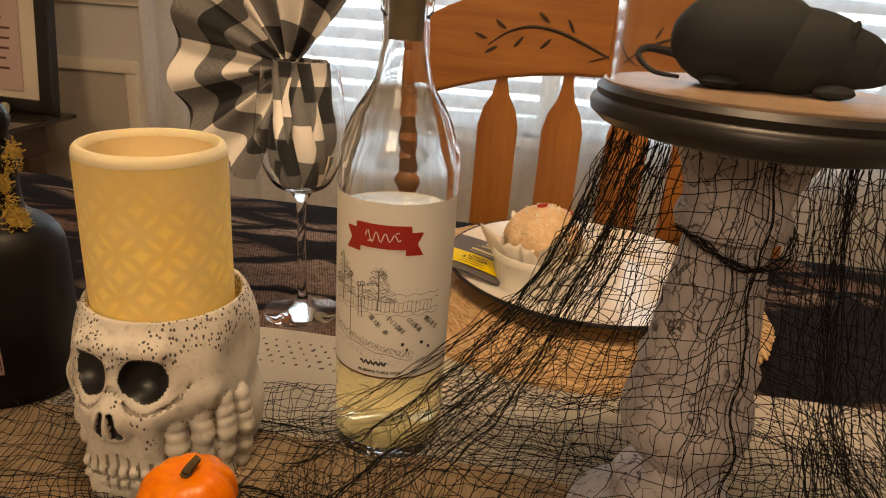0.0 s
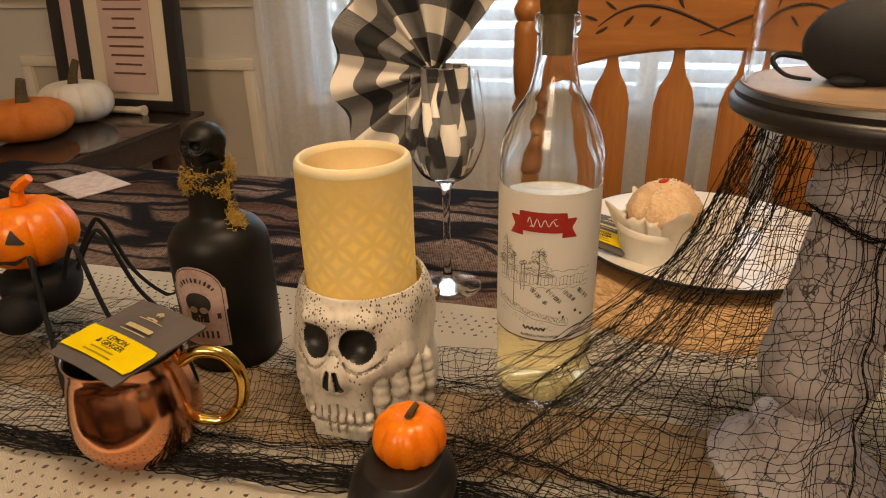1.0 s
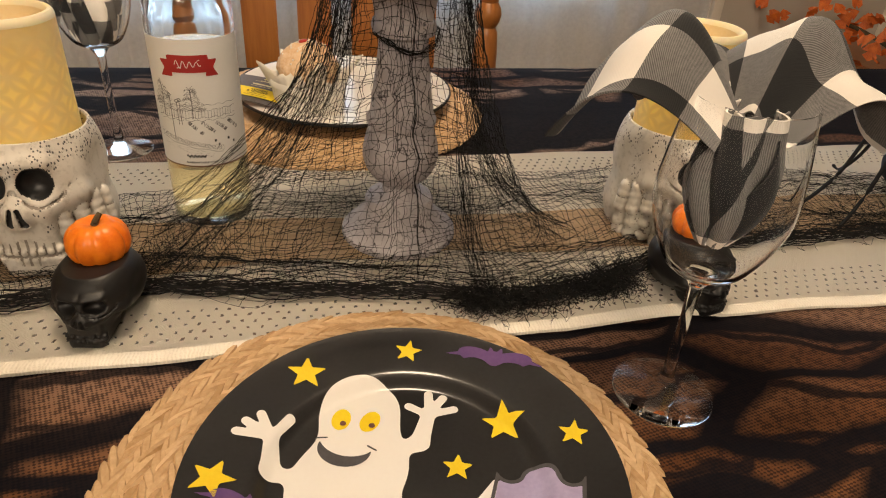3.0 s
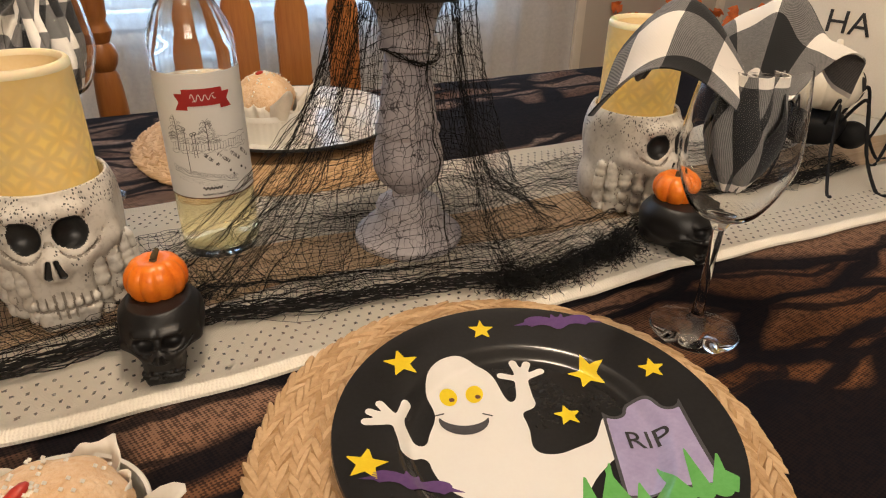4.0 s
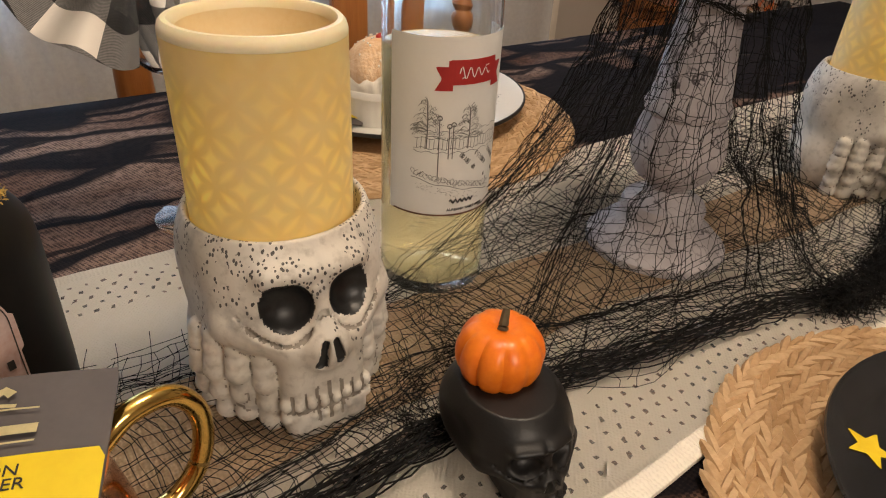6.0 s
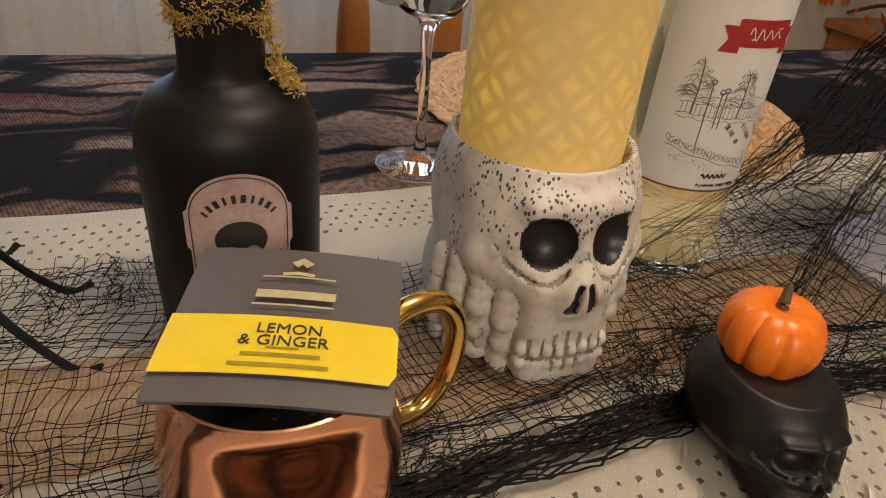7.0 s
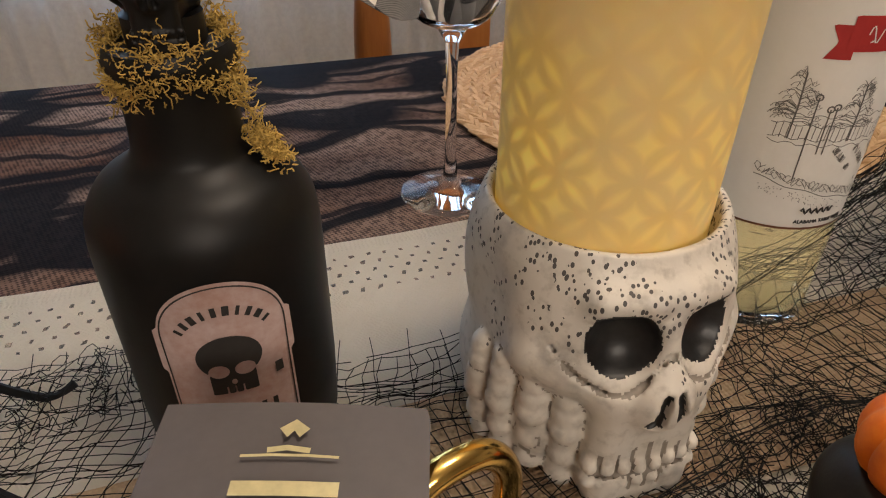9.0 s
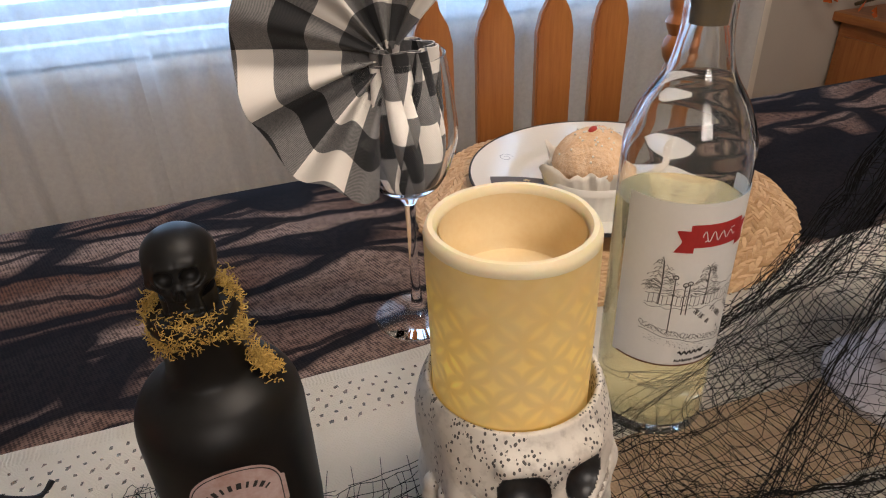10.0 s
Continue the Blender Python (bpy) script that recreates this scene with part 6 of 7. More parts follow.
def napkin_drape(place, turn):
    """Napkin gathered into a glass, its flaps falling over the rim to both sides."""
    N = thing("napkin", place, turn, "black and white checked cloth napkin draped out of a wine glass", "napkin", "checked napkins")
    for k, (ax, lean, reach, drop) in enumerate(((122, 0.0, 0.090, 0.006), (35, 0.2, 0.064, -0.008))):
        grid, uv = [], []
        for i in range(37):
            t = i / 36 - 0.5
            row, ru = [], []
            for j in range(27):
                s = j / 26
                w = (0.024 + 0.044 * min(1, s * 1.4)) * (1 - 0.12 * s)
                x = 0.004 + reach * s
                y = t * 2 * w
                z = -0.012 + 0.055 * math.sin(min(1, s * 1.25) * math.pi * 0.55) - (drop + 0.040) * s ** 3 + (0.010 * math.sin(t * 9 + k + s * 1.5) + 0.003 * math.sin(t * 19 + s * 4 + k)) * (0.5 + 0.5 * s) - abs(t) ** 1.6 * 0.075 * (0.3 + s)
                c, q = math.cos(radians(ax)), math.sin(radians(ax))
                row.append((x * c - y * q, x * q + y * c, z))
                ru.append((t * 1.9 + 0.3 * k + 0.72, s * 1.6 + 0.3 * k + 0.15))
            grid.append(row)
            uv.append(ru)
        cloth_sheet("flap", grid, uv, N)
    for k in range(3):
        grid, uv = [], []
        for i in range(41):
            a = 2 * math.pi * i / 40 * 0.6 + k * 2.1
            row, ru = [], []
            for j in range(19):
                s = j / 18
                z = -0.088 + 0.085 * s
                lim = 0.033 * math.sin(min(1.0, 0.16 + s * 1.05) * math.pi * 0.62)
                rr = lim * (0.78 + 0.17 * math.sin(a * 4 + k * 2 + s * 8)) * (1 - 0.3 * s) * (0.92 + 0.05 * k)
                row.append((rr * math.cos(a + s), rr * math.sin(a + s), z))
                ru.append((a * 0.42 + k * 0.4, s * 0.60 + 0.45))
            grid.append(row)
            uv.append(ru)
        cloth_sheet("tucked_fold", grid, uv, N)
    return N


napkin_drape((G2[0], G2[1], 0.968), 0.0)


# ---------------------------------------------------------------- pumpkin spiders
def pumpkin_spider(place, turn, body_mat, label, style):
    """A toy spider with a painted pumpkin for a back: one plain figure."""
    p = thing("pumpkin_spider", (*place, ZR), turn, label, "spider figure", "pumpkin spiders")
    bm = pumpkin_mesh(0.042, 0.064, 8, 0.09, 64)
    bmesh.ops.translate(bm, vec=(0, 0, 0.106), verts=bm.verts)
    part("pumpkin_body", bm, body_mat, p)
    rod("stem", [(0, 0, 0.132), (0.003, 0, 0.146), (0.017, 0, 0.156)], 0.0055, body_mat, p, sides=8, taper=lambda t: 1.2 - 0.5 * t)
    bm = lathe(smooth_profile([(0, 0.030), (0.024, 0.034), (0.034, 0.052), (0.030, 0.068), (0, 0.074)], 5), 32)
    bmesh.ops.create_uvsphere(bm, u_segments=24, v_segments=14, radius=0.0195, matrix=pose(0.006, -0.043, 0.045) @ Matrix.Diagonal((1.1, 1, 0.9, 1)))
    part("spider_body", bm, M_RUBBER, p, "matte black spider body")

    def on_skin(x, z):
        rr = 0.042 * math.sqrt(max(0.0, 1 - ((z - 0.106) / 0.032) ** 2)) ** 0.8
        y = -math.sqrt(max(rr * rr - x * x, 1e-6)) * 0.985
        return y - 0.0012
    shapes = []
    if style == "grin":
        shapes += [[(-0.026, 0.108), (-0.012, 0.110), (-0.016, 0.122)], [(0.012, 0.110), (0.026, 0.108), (0.016, 0.122)], [(-0.004, 0.100), (0.004, 0.100), (0.0, 0.106)],
                   [(-0.026, 0.098), (-0.016, 0.090), (-0.010, 0.092), (-0.006, 0.088), (0.004, 0.091), (0.010, 0.088), (0.016, 0.091), (0.026, 0.099), (0.015, 0.094), (0.0, 0.0945), (-0.015, 0.0935)]]
    else:
        for s in (-1, 1):
            shapes.append([(s * 0.014 + 0.006 * math.cos(a), 0.114 + 0.009 * math.sin(a)) for a in np.linspace(0, 6.28, 14)[:-1]])
        shapes.append([(0.0055 * math.cos(a) + 0.002, 0.094 + 0.008 * math.sin(a)) for a in np.linspace(0, 6.28, 14)[:-1]])
    for poly in shapes:
        V, F = flat_polygon(poly, 0.0, 0.0012)
        from_data("painted_feature", [(x, on_skin(x, y), y) for x, y, _ in V], F, M_INK, p, smooth=False)
    for i in range(8):
        s = 1 if i < 4 else -1
        a = radians((-52, -18, 18, 50)[i % 4])
        d = np.array([s * math.cos(a), math.sin(a), 0])
        pts = [d * 0.026 + np.array([0, 0, 0.052]), d * 0.050 + np.array([0, 0, 0.094]), d * 0.062 + np.array([0, 0, 0.096]), d * 0.080 + np.array([0, 0, 0.040]), d * 0.106 + np.array([0, 0, 0.0025]), d * 0.120 + np.array([0, 0, 0.0022])]
        rod("leg", [tuple(q) for q in pts], 0.0021, M_RUBBER, p, "bent black wire leg", 6, 5)
    return p


M_WHITEPUMP = plain("white_pumpkin_paint", (0.80, 0.74, 0.62), (0.72, 0.65, 0.52), rough=0.5, scale=30)
pumpkin_spider((-0.470, 0.420), 8.0, M_ORANGE, "toy spider with an orange jack-o'-lantern back on the runner", "grin")
pumpkin_spider((0.735, 0.375), 35.0, M_WHITEPUMP, "toy spider with a white ghost-faced pumpkin back on the runner", "ghost")


def witch_spider(place, turn):
    p = thing("pumpkin_spider", (*place, ZR), turn, "toy spider wearing a black hat with an orange buckle", "spider figure", "pumpkin spiders")
    part("spider_body", lathe(smooth_profile([(0, 0.034), (0.022, 0.038), (0.030, 0.055), (0.026, 0.074), (0, 0.080)], 5), 28), M_RUBBER, p)
    part("hat", lathe([(0, 0.078), (0.052, 0.076), (0.054, 0.079), (0.030, 0.083), (0.027, 0.098), (0.018, 0.125), (0.008, 0.150), (0, 0.158)], 32), M_BLACK, p, "black pointed felt hat")
    part("hat_band", lathe([(0.0305, 0.084), (0.0290, 0.094), (0.0278, 0.094), (0.0292, 0.084)], 32, closed=True), M_PURPLE, p)
    bm = box(0.018, 0.004, 0.014, 0.001, (0, -0.0305, 0.089))
    part("buckle", bm, M_ORANGE, p, "square orange buckle")
    for i in range(8):
        s = 1 if i < 4 else -1
        a = radians((-52, -18, 18, 50)[i % 4])
        d = np.array([s * math.cos(a), math.sin(a), 0])
        pts = [d * 0.024 + np.array([0, 0, 0.055]), d * 0.048 + np.array([0, 0, 0.086]), d * 0.060 + np.array([0, 0, 0.086]), d * 0.076 + np.array([0, 0, 0.036]), d * 0.086 + np.array([0, 0, 0.0025]), d * 0.096 + np.array([0, 0, 0.0022])]
        rod("leg", [tuple(q) for q in pts], 0.0021, M_RUBBER, p, "", 6, 5)


witch_spider((0.900, 0.315), 40.0)

# cream sign standing behind the spiders
sign = thing("table_sign", (1.03, 0.47, ZR), -72.0, "cream wooden block sign with thin black lettering", "sign")
part("board", box(0.34, 0.035, 0.185, 0.004, (0, 0, 0.0925)), M_CREAMSIGN, sign)
V, F = lettering("HA", 0.050, 0.0004)
from_data("lettering", [(a - 0.085, -0.0182 - c, b + 0.135) for a, b, c in V], F, M_INK, sign, smooth=False)


# ---------------------------------------------------------------- draped black netting
def netting():
    rng = np.random.RandomState(12)
    thin, thick = [], []

    def wob(p, amp, seed):
        q = np.asarray(p, float)
        out = q.copy()
        for i, v in enumerate(q):
            w = noise.noise_vector(Vector(v) * 55 + Vector((seed * 7.1, 0, 0)))
            u = noise.noise_vector(Vector(v) * 190 + Vector((seed * 3.3, 5, 0)))
            out[i] += amp * np.array(w) + 0.35 * amp * np.array(u)
        return out

    fx = [-0.62, -0.40, -0.25, -0.18, -0.10, -0.036, 0.04, 0.112, 0.175, 0.23, 0.272, 0.326, 0.40, 0.557, 0.683, 0.80]
    fy = [0.300, 0.278, 0.282, 0.290, 0.298, 0.302, 0.288, 0.280, 0.272, 0.252, 0.256, 0.267, 0.300, 0.322, 0.326, 0.34]
    bx = [-0.62, -0.40, -0.30, -0.24, -0.19, -0.08, 0.05, 0.25, 0.377, 0.45, 0.60, 0.80]
    by = [0.470, 0.492, 0.478, 0.452, 0.448, 0.472, 0.480, 0.490, 0.500, 0.512, 0.490, 0.46]

    def ground(x, v, layer):
        a, b = np.interp(x, fx, fy), np.interp(x, bx, by)
        # the net lies in long gathers: threads crowd at both edges and along two folds
        g = v + 0.055 * math.sin(v * 2 * math.pi * 2 + layer) + 0.03 * math.sin(x * 21 + v * 9 + layer * 2)
        y = a + (b - a) * min(max(g, -0.02), 1.02)
        z = ZR + 0.0022 + 0.006 * abs(math.sin(v * 9 + x * 8 + layer)) * (0.3 + 0.7 * abs(math.sin(x * 13 + layer))) + layer * 0.002
        return (x, y, z)

    for layer, (du, dv, x0, x1) in enumerate(((0.0060, 0.038, -0.62, 0.80), (0.0150, 0.085, -0.58, 0.76))):
        xs = np.arange(x0, x1, 0.008)
        for v in np.arange(0, 1.0001, dv):
            line = [ground(x, v + 0.012 * noise.noise(Vector((x * 20, v * 9, layer))), layer) for x in xs]
            line = wob(line, 0.0045, 1 + layer)
            # broken here and there
            i = 0
            while i < len(line):
                k = i + rng.randint(14, 60)
                thin.append(line[i:k + 1])
                i = k + (rng.randint(0, 3) if rng.rand() < 0.5 else 0)
        for x in np.arange(x0, x1, du):
            vs = np.arange(0, 1.001, 0.045)
            line = [ground(x + 0.010 * math.sin(v * 7 + x * 30) + 0.02 * (v - 0.5) * math.sin(x * 12), v, layer) for v in vs]
            thin.append(wob(line, 0.0045, 1 + layer))
    # gathered front hem, several ropes of thread side by side
    for k in range(22):
        xs = np.arange(-0.60, 0.78, 0.007)
        line = [(x, np.interp(x, fx, fy) + rng.uniform(-0.0008, 0.0008) + 0.0042 * math.sin(x * (18 + k) + k) + 0.0009 * k - 0.005, ZR + 0.003 + 0.0038 * abs(math.sin(x * 23 + k * 1.7))) for x in xs]
        thick.append(wob(line, 0.0035, 30 + k))

    # long dark gathers where the net is bunched, running the length of the runner
    for k, (v0, amp, count, width) in enumerate(((0.05, 0.02, 46, 0.030), (0.17, 0.04, 36, 0.030), (0.36, 0.06, 16, 0.04), (0.60, 0.06, 12, 0.04), (0.93, 0.03, 22, 0.04))):
        for q in range(count):
            a = rng.uniform(-0.62, 0.62)
            b = min(a + rng.uniform(0.12, 0.5), 0.79)
            o, ph = rng.normal(0, width), rng.uniform(0, 6.28)
            line = [ground(x, min(max(v0 + o * (0.5 + 0.5 * math.sin(x * 9 + k)) + amp * math.sin(x * 10 + k * 2) + 0.03 * math.sin(x * 31 + ph), 0.0), 1.0), 0) for x in np.arange(a, b, 0.010)]
            thin.append(wob(line, 0.0040, 300 + k))
    # tent hanging from under the stand's top plate
    reach = [(-180, 0.235), (-150, 0.205), (-120, 0.125), (-95, 0.098), (-70, 0.100), (-45, 0.120), (-20, 0.150), (10, 0.155), (40, 0.145), (80, 0.115), (120, 0.120), (150, 0.175), (180, 0.235)]
    ra, rr = [a for a, _ in reach], [r for _, r in reach]

    def tent(a, s, layer):
        s = min(max(s, 0.0), 1.0)
        R = np.interp((a + 180) % 360 - 180, ra, rr)
        c = a + 7 * math.sin(radians(a) * 6 + layer) * (1 - 0.4 * s) + 3 * math.sin(radians(a) * 15 + 2 * layer)
        side = abs(math.cos(radians(a)))
        top = 0.040 + 0.020 * side
        r = top + (R - top) * s ** (1.75 if side < 0.5 else 1.25)
        r = max(r, 0.0355 if 0.25 < s < 0.95 else 0.033)
        if s > 0.72:
            r = max(r, 0.036 + (s - 0.72) * 0.075)
        z = ZR + 0.004 + 0.230 * (1 - s) ** 1.15 - 0.022 * side * math.sin(s * math.pi)
        return (PX + r * math.cos(radians(c)), PY + r * math.sin(radians(c)), max(z, ZR + 0.003))
    for layer, (da, ds) in enumerate(((3.6, 0.033), (8.0, 0.07))):
        ss = np.linspace(0, 1, 34)
        for a in np.arange(-180, 180, da):
            if layer and -130 < a < -60 or -50 < a < 60 and rng.rand() < 0.6:
                continue
            line = [tent(a + rng.uniform(-1, 1), s, layer) for s in ss]
            thin.append(wob(line, 0.0042, 50 + layer))
        for s in np.arange(0.03, 1.0, ds):
            aa = np.arange(-180, 181, 3.0)
            if layer:
                aa = np.arange(-60, 231, 3.0)
            line = wob([tent(a, s + 0.02 * math.sin(radians(a) * 5 + s * 20), layer) for a in aa], 0.0042, 50 + layer)
            i = 0
            while i < len(line):
                k = i + rng.randint(10, 40)
                thin.append(line[i:k + 1])
                i = k + (rng.randint(0, 3) if rng.rand() < 0.5 else 0)
    # ropes of bunched net: right fall, left sweep, band round the neck
    def rope(points, count, spread, r_list, seed):
        base = np.array(spline(points, 10))
        for k in range(count):
            o = rng.normal(0, spread, 3) * np.array([1, 1, 0.7])
            ph, fr = rng.uniform(0, 6.28), rng.uniform(3, 8)
            t = np.linspace(0, 1, len(base))
            line = base + o[None] * (0.35 + 0.65 * t[:, None] ** 0.7) + 0.25 * spread * np.stack([np.sin(t * fr * 3 + ph), np.cos(t * fr * 2.3 + ph), np.sin(t * fr * 4 + ph)], 1)
            line[:, 2] = np.maximum(line[:, 2], ZR + 0.0025)
            r_list.append(wob(line, 0.003, seed + k))
    rope([(PX + 0.058, PY + 0.020, 0.985), (PX + 0.068, PY + 0.020, 0.90), (PX + 0.085, PY + 0.012, 0.83), (PX + 0.110, PY - 0.004, 0.785), (PX + 0.16, PY - 0.035, 0.762)], 24, 0.0080, thin, 100)
    rope([(PX + 0.050, PY + 0.040, 0.985), (PX + 0.060, PY + 0.050, 0.90), (PX + 0.075, PY + 0.055, 0.83), (PX + 0.105, PY + 0.06, 0.775)], 10, 0.010, thin, 130)
    rope([(PX - 0.045, PY - 0.02, 0.984), (PX - 0.070, PY - 0.015, 0.90), (PX - 0.125, PY - 0.030, 0.832), (PX - 0.20, PY - 0.065, 0.775), (PX - 0.26, PY - 0.085, 0.762)], 20, 0.008, thin, 160)
    rope([(PX - 0.058, PY + 0.01, 0.984), (PX - 0.085, PY + 0.012, 0.905), (PX - 0.14, PY + 0.02, 0.84), (PX - 0.21, PY + 0.035, 0.775), (PX - 0.25, PY + 0.03, 0.762)], 10, 0.008, thin, 180)
    rope([(PX + 0.045, PY - 0.045, 0.86), (PX + 0.052, PY - 0.070, 0.80), (PX + 0.058, PY - 0.105, 0.765), (PX + 0.072, PY - 0.128, 0.760)], 16, 0.005, thin, 190)
    ring = [(PX + 0.0275 * math.cos(a) + 0.001, PY + 0.0275 * math.sin(a), ZR + 0.186 + 0.006 * math.sin(a * 2 + 1)) for a in np.linspace(-2.9, 0.6, 14)]
    rope(ring, 14, 0.0022, thin, 210)
    # frayed lumps of thread along the front
    for cx, cy, s, n in ((0.218, 0.256, 0.012, 300), (0.250, 0.252, 0.016, 280), (0.290, 0.262, 0.014, 200), (0.330, 0.262, 0.013, 380), (0.350, 0.280, 0.012, 200), (-0.10, 0.318, 0.018, 90),
                         (-0.05, 0.345, 0.018, 90), (-0.22, 0.300, 0.018, 60), (-0.36, 0.46, 0.02, 60), (0.54, 0.335, 0.02, 90), (0.66, 0.34, 0.02, 70), (-0.44, 0.40, 0.03, 70), (0.70, 0.40, 0.03, 70)):
        for _ in range(int(n * 0.95)):
            p = np.array([cx, cy, ZR + 0.006]) + rng.normal(0, 1, 3) * np.array([s, s * 0.55, 0.004])
            p[2] = max(p[2], ZR + 0.002)
            d = rng.normal(0, 1, 3)
            line = [p]
            for _ in range(7):
                d = d + rng.normal(0, 0.9, 3)
                d /= np.linalg.norm(d)
                q = line[-1] + d * 0.0042
                q[2] = min(max(q[2], ZR + 0.0015), ZR + 0.022)
                line.append(q)
            thin.append(line)
    V, F = tubes(thin, 0.00026, 3)
    V2, F2 = tubes(thick, 0.0006, 4)
    o = len(V)
    return V + V2, F + [tuple(o + i for i in f) for f in F2]


tagged(from_data("draped_netting", *netting(), M_THREAD), "torn black gauze netting draped over the stand and along the runner", "netting", "", "stuff")


# ---------------------------------------------------------------- dining chair
def dining_chair(place, turn, label, carved=True):
    c = thing("dining_chair", place, turn, label, "chair", "oak dining chairs")
    W2 = 0.252
    post = smooth_profile([(0.016, 0.0), (0.017, 0.30)], 2) + [(0.019, 0.44), (0.024, 0.46), (0.024, 0.50), (0.018, 0.52)] + smooth_profile([(0.018, 0.53), (0.0225, 0.60), (0.0225, 0.74), (0.019, 0.80)], 4) + [
        (0.015, 0.808), (0.021, 0.818), (0.0235, 0.830), (0.021, 0.842), (0.0155, 0.850), (0.020, 0.860), (0.0225, 0.868), (0.019, 0.876), (0.0165, 0.882)] + smooth_profile([(0.019, 0.89), (0.0215, 0.93), (0.0205, 0.985)], 4) + [
        (0.0165, 0.992), (0.021, 1.000), (0.0225, 1.008), (0.019, 1.016), (0.0155, 1.020), (0.021, 1.030), (0.0235, 1.040), (0.021, 1.048), (0, 1.052)]
    for s in (-1, 1):
        part("post", lathe(post, 24), M_OAK, c, "turned oak back post", m=pose(s * W2, 0, 0))
    # crest rail, arched above and below
    top = [(x, 1.000 + 0.068 * (1 - (x / W2) ** 2) ** 0.8 + 0.004) for x in np.linspace(-W2 + 0.008, W2 - 0.008, 30)]
    low = [(x, 0.905 + 0.050 * (1 - (abs(x) / W2) ** 2.2)) for x in np.linspace(W2 - 0.008, -W2 + 0.008, 30)]
    crest = part("crest_rail", slab(top + low, 0.022, 0.004), M_OAKX, c, "arched oak crest rail with a carved vine")
    lines = []
    for s in (-1, 1):
        lines.append([(s * x, -0.0113, z) for x, z in [(0.155, 0.985), (0.13, 1.003), (0.10, 1.012), (0.065, 1.008), (0.03, 0.995), (0.0, 0.982), (-0.022, 0.974)]])
        for x, z, a in ((0.140, 1.012, 35), (0.150, 0.980, -30), (0.115, 0.992, -50), (0.085, 1.024, 40), (0.080, 0.992, -45), (0.050, 1.016, 60), (0.165, 0.996, 20)):
            q = radians(a)
            lines.append([(s * (x - 0.009 * math.cos(q)), -0.0113, z - 0.009 * math.sin(q)), (s * x, -0.0116, z), (s * (x + 0.009 * math.cos(q)), -0.0113, z + 0.009 * math.sin(q))])
    vine = [spline(l, 5) for l in lines]
    from_data("carving", *tubes(vine, 0.0022, 5, lambda t: 0.3 + 0.7 * np.sin(math.pi * np.clip(t, 0.02, 0.98))), M_CARVE, crest, "dark carved vine")
    for i in range(4):
        x = (i - 1.5) * 0.088
        w = 0.0275
        left = [(-w, 0.50), (-w, 0.880), (-w * 0.80, 0.903), (-w * 0.42, 0.922), (-0.0075, 0.940), (-0.0065, 0.975)]
        outline = left + [(-a, b) for a, b in left[::-1]]
        part("slat", slab(outline, 0.012, 0.002), M_OAK, c, "arrow-shaped oak back slat", m=pose(x, 0, 0))
    part("lower_rail", box(W2 * 2 - 0.03, 0.024, 0.05, 0.005, (0, 0, 0.49)), M_OAKX, c)
    part("seat", box(0.50, 0.46, 0.035, 0.012, (0, -0.22, 0.445)), M_OAKX, c, "saddle-shaped oak seat")
    for s in (-1, 1):
        part("leg", lathe(smooth_profile([(0.014, 0.0), (0.022, 0.15), (0.016, 0.25), (0.022, 0.40), (0.02, 0.43)], 4), 18), M_OAK, c, m=pose(s * 0.20, -0.40, 0))
        part("stretcher", from_bar(s), M_OAK, c)
    return c


def from_bar(s):
    return box(0.022, 0.36, 0.022, 0.006, (s * 0.225, -0.20, 0.18))


dining_chair((0.150, 0.975, 0.0), 0.0, "honey oak dining chair with a carved crest and arrow slats")


# ---------------------------------------------------------------- console by the left wall
CZ = 0.668
console = thing("console_table", (0, 0, 0), label="dark wooden console table with a smoked glass top", category="console table")
part("glass_top", block(-2.0, -1.18, 0.62, 1.72, CZ - 0.012, CZ, 0.003), plain("smoked_glass_top", (0.03, 0.02, 0.016), (0.045, 0.028, 0.02), rough=0.07, bump=0.01), console, "glossy smoked glass top")
part("apron", block(-1.96, -1.23, 0.68, 1.66, CZ - 0.10, CZ - 0.013, 0.004), M_DARKWOOD, console)
for x in (-1.93, -1.26):
    for y in (0.72, 1.61):
        part("leg", block(x - 0.03, x + 0.03, y - 0.03, y + 0.03, 0.0, CZ - 0.10, 0.006), M_DARKWOOD, console)

pic = thing("picture_frame", (-1.51, 1.735, CZ), 0, "black frame with a pinkish poster leaning on the wall", "picture frame")
pic.matrix_world = pose(-1.445, 1.700, CZ + 0.003, -6, 0, -4)
for x0, x1, z0, z1 in ((-0.235, -0.195, 0, 0.60), (0.195, 0.235, 0, 0.60), (-0.195, 0.195, 0.0, 0.03), (-0.195, 0.195, 0.56, 0.60)):
    part("frame_bar", block(x0, x1, -0.014, 0.014, z0, z1, 0.003), M_BLACKWOOD, pic)
part("mount", block(-0.195, 0.195, 0.002, 0.008, 0.03, 0.56), M_CREAMSIGN, pic, smooth=False)
poster = part("poster", block(-0.050, 0.135, -0.004, 0.0005, 0.05, 0.50), M_POSTER, pic, "pink parchment notice with curled edges", smooth=False)
part("stripe", block(-0.195, -0.150, -0.003, 0.001, 0.03, 0.56), M_POSTER, pic, smooth=False)
part("stripe", block(-0.150, -0.105, -0.005, 0.001, 0.03, 0.56), M_BLACKWOOD, pic, smooth=False)
rnd = random.Random(2)
bars = []
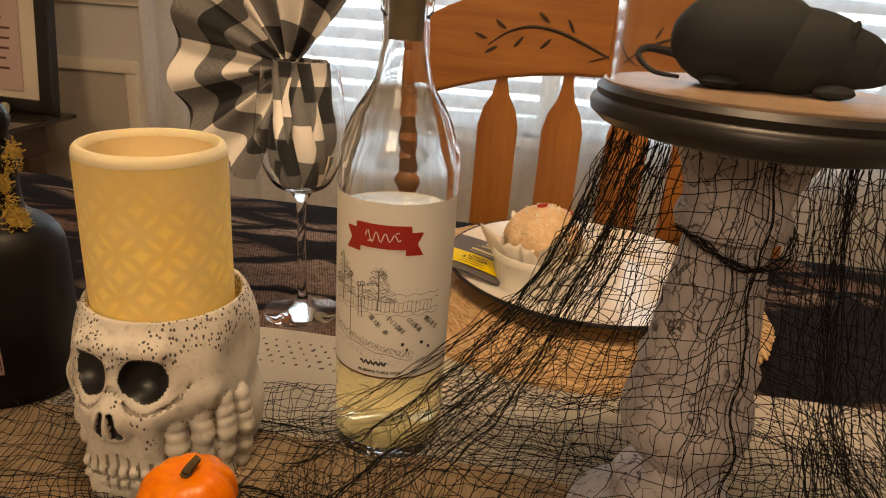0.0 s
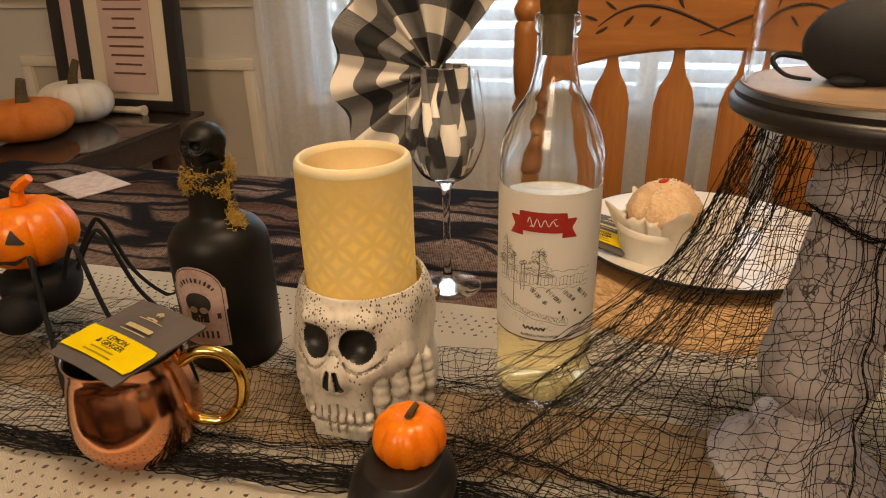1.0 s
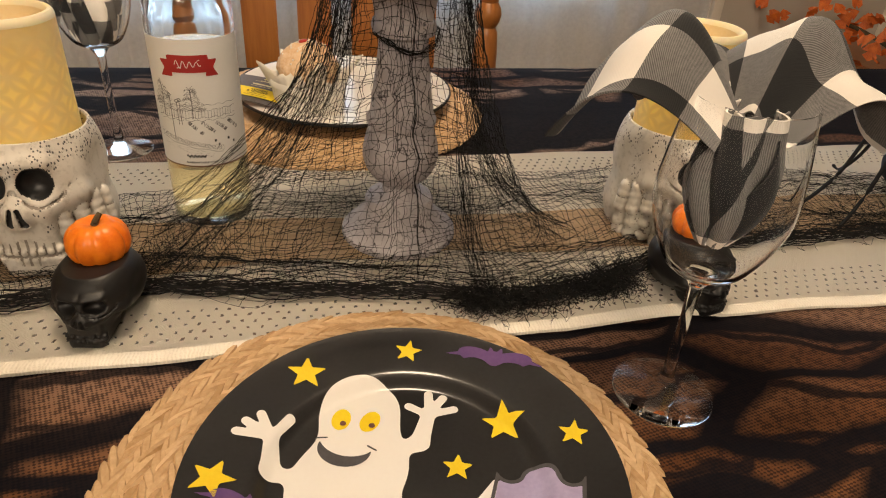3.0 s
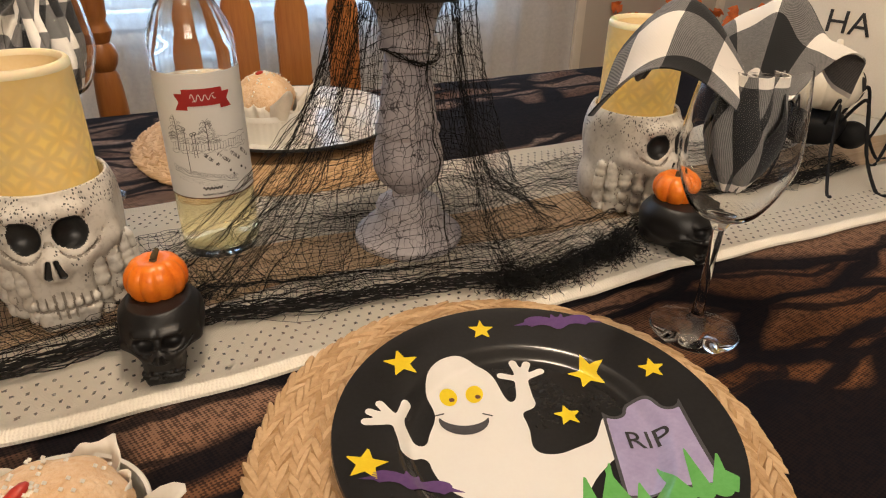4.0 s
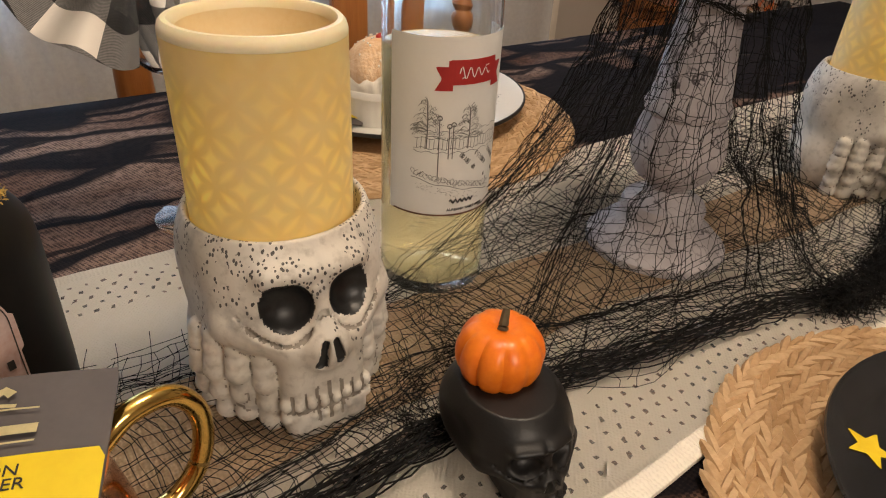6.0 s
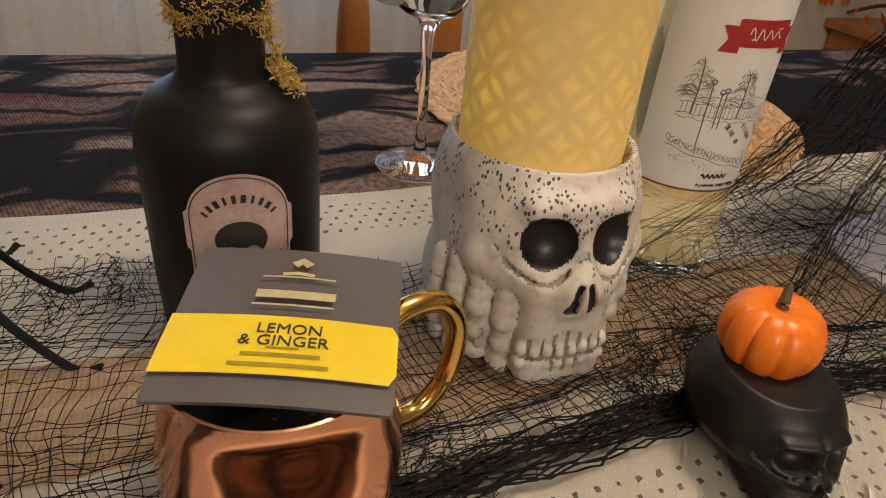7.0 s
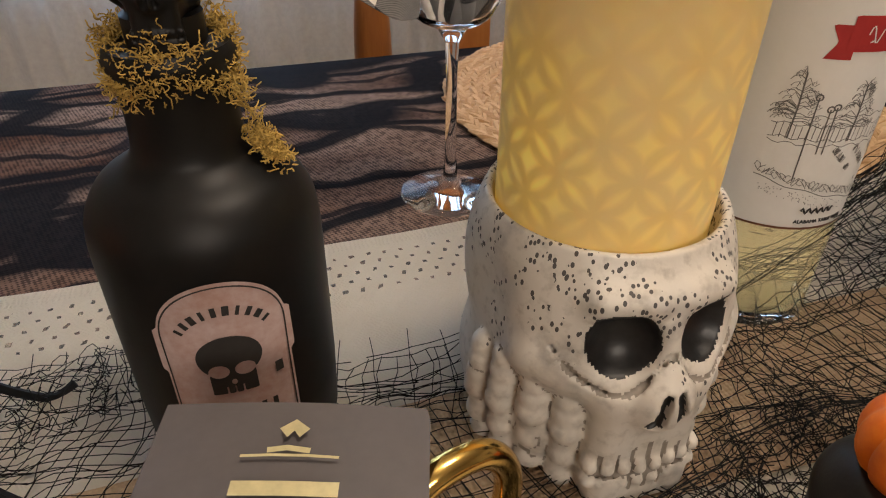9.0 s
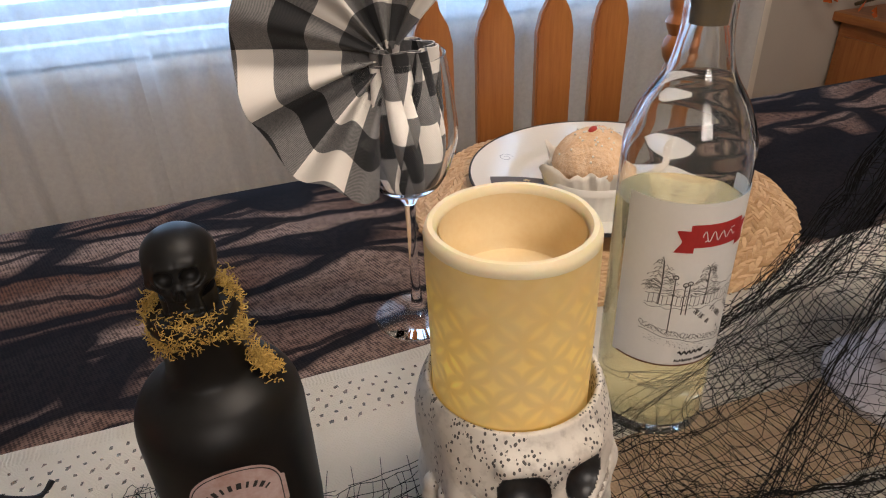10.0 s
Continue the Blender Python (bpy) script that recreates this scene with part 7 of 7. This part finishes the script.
for i in range(9):
    z = 0.315 - i * 0.026
    w = rnd.uniform(0.08, 0.145)
    bars.append(([(x, -0.0052, z + q) for x, q in ((-w / 2 + 0.042, -0.003), (w / 2 + 0.042, -0.003), (w / 2 + 0.042, 0.003), (-w / 2 + 0.042, 0.003))], [(0, 1, 2, 3)]))
for i in range(8):
    x = -0.031 + i * 0.021
    z = 0.40 + 0.010 * math.cos((i - 3.5) * 0.5)
    bars.append(([(x + a, -0.0052, z + q) for a, q in ((-0.008, -0.014), (0.008, -0.014), (0.008, 0.014), (-0.008, 0.014))], [(0, 1, 2, 3)]))
from_data("lettering_bar", *gather(bars), M_BROWNLINE, poster, smooth=False)
bone = tagged(from_data("toy_bone", *tubes([spline([(-1.56, 1.640, CZ + 0.014), (-1.46, 1.640, CZ + 0.014), (-1.325, 1.640, CZ + 0.014)], 8)], 0.013, 12,
                        lambda t: 0.8 + 0.55 * np.clip(np.abs(t - 0.5) * 2 - 0.75, 0, 1) * 3), M_CREAMSIGN), "cream toy bone lying before a frame", "toy bone")
pumpkin("fabric_pumpkin", (-1.455, 1.53, CZ + 0.060), 0.098, 0.122, M_WHITEFELT, M_STEM, "white fabric pumpkin on the console table", "pumpkin", "fabric pumpkins", 9, 0.09)
pumpkin("fabric_pumpkin", (-1.43, 1.33, CZ + 0.054), 0.108, 0.110, M_ORANGEFELT, M_STEM, "orange fabric pumpkin with a grey bow on the console table", "pumpkin", "fabric pumpkins", 5, 0.16, (0.1, 0.0), 20)
tagged(part("place_card", box(0.12, 0.085, 0.002, 0.0004), plain("printed_card", (0.70, 0.64, 0.58), (0.52, 0.36, 0.34), rough=0.7, scale=60)), "small printed card lying near the table's edge", "card").matrix_world = pose(-0.790, 0.822, ZT + 0.003, 0, 0, -24)

# ---------------------------------------------------------------- far sideboard
SBZ = 0.585
side = thing("sideboard", (1.95, 1.42, 0), -90.0, "honey oak sideboard against the wall", "sideboard")
part("carcass", box(0.85, 0.40, 0.52, 0.006, (0, 0, 0.29)), M_OAKX, side)
part("top", box(0.90, 0.46, 0.03, 0.008, (0, 0, 0.57)), M_OAKX, side, "overhanging oak top")
for s in (-1, 1):
    d = part("door", box(0.38, 0.018, 0.44, 0.005, (s * 0.20, -0.21, 0.29)), M_OAK, side)
    rod("handle", [(s * 0.04, -0.222, 0.27), (s * 0.04, -0.238, 0.29), (s * 0.04, -0.222, 0.31)], 0.004, M_BRASS, d)
doily = tagged(part("doily", lathe([(0, 0), (0.17, 0), (0.175, 0.001), (0.17, 0.0025), (0, 0.0025)], 64, lambda a, z: 1 + 0.03 * math.sin(a * 18)), M_WHITEFELT), "white lace doily on the sideboard", "doily")
doily.matrix_world = pose(1.86, 1.28, SBZ + 0.001)


def figurine(place, label):
    f = thing("figurine", place, 0, label, "figurine", "striped figurines")
    part("base_body", lathe(smooth_profile([(0, 0), (0.022, 0), (0.024, 0.02), (0.018, 0.06), (0.010, 0.075), (0, 0.078)], 4), 20), M_BLACK, f)
    for i in range(4):
        r = 0.0245 - 0.0016 * i
        part("stripe", lathe([(r, 0.012 + i * 0.012), (r + 0.0008, 0.0145 + i * 0.012), (r - 0.001, 0.017 + i * 0.012)], 20), M_GHOST, f)
    for k in range(9):
        a = k * 0.7
        rod("tuft", [(0, 0, 0.074), (0.012 * math.cos(a), 0.012 * math.sin(a), 0.092), (0.022 * math.cos(a), 0.022 * math.sin(a), 0.096)], 0.0013, M_GHOST, f, sides=4, n=3)


figurine((1.80, 1.25, SBZ + 0.0035), "small black figurine with white stripes on a doily")
figurine((1.80, 1.12, SBZ), "small black figurine with white stripes on a sideboard")
garland = thing("leaf_garland", (1.74, 1.52, SBZ), 0, "garland of orange and red silk autumn leaves", "garland")
rnd = random.Random(31)
for k in range(70):
    x, y, z = rnd.gauss(0, 0.07), rnd.gauss(0, 0.13), abs(rnd.gauss(0.03, 0.09)) + 0.02
    L = rnd.uniform(0.03, 0.055)
    outline = [(0, 0), (0.35, 0.25), (0.2, 0.45), (0.5, 0.5), (0.35, 0.8), (0, 1.1), (-0.35, 0.8), (-0.5, 0.5), (-0.2, 0.45), (-0.35, 0.25)]
    bm = bmesh.new()
    bm.faces.new([bm.verts.new((a * L, 0.15 * L * math.sin(a * 4 + b * 2), b * L)) for a, b in outline])
    part("leaf", bm, M_LEAF, garland, smooth=False, m=pose(x, y, z, rnd.uniform(-70, 70), rnd.uniform(-70, 70), rnd.uniform(0, 360)))
rod("twig", [(0, -0.30, 0.01), (0.02, -0.1, 0.05), (-0.02, 0.1, 0.09), (0, 0.28, 0.03)], 0.006, M_STEM, garland)
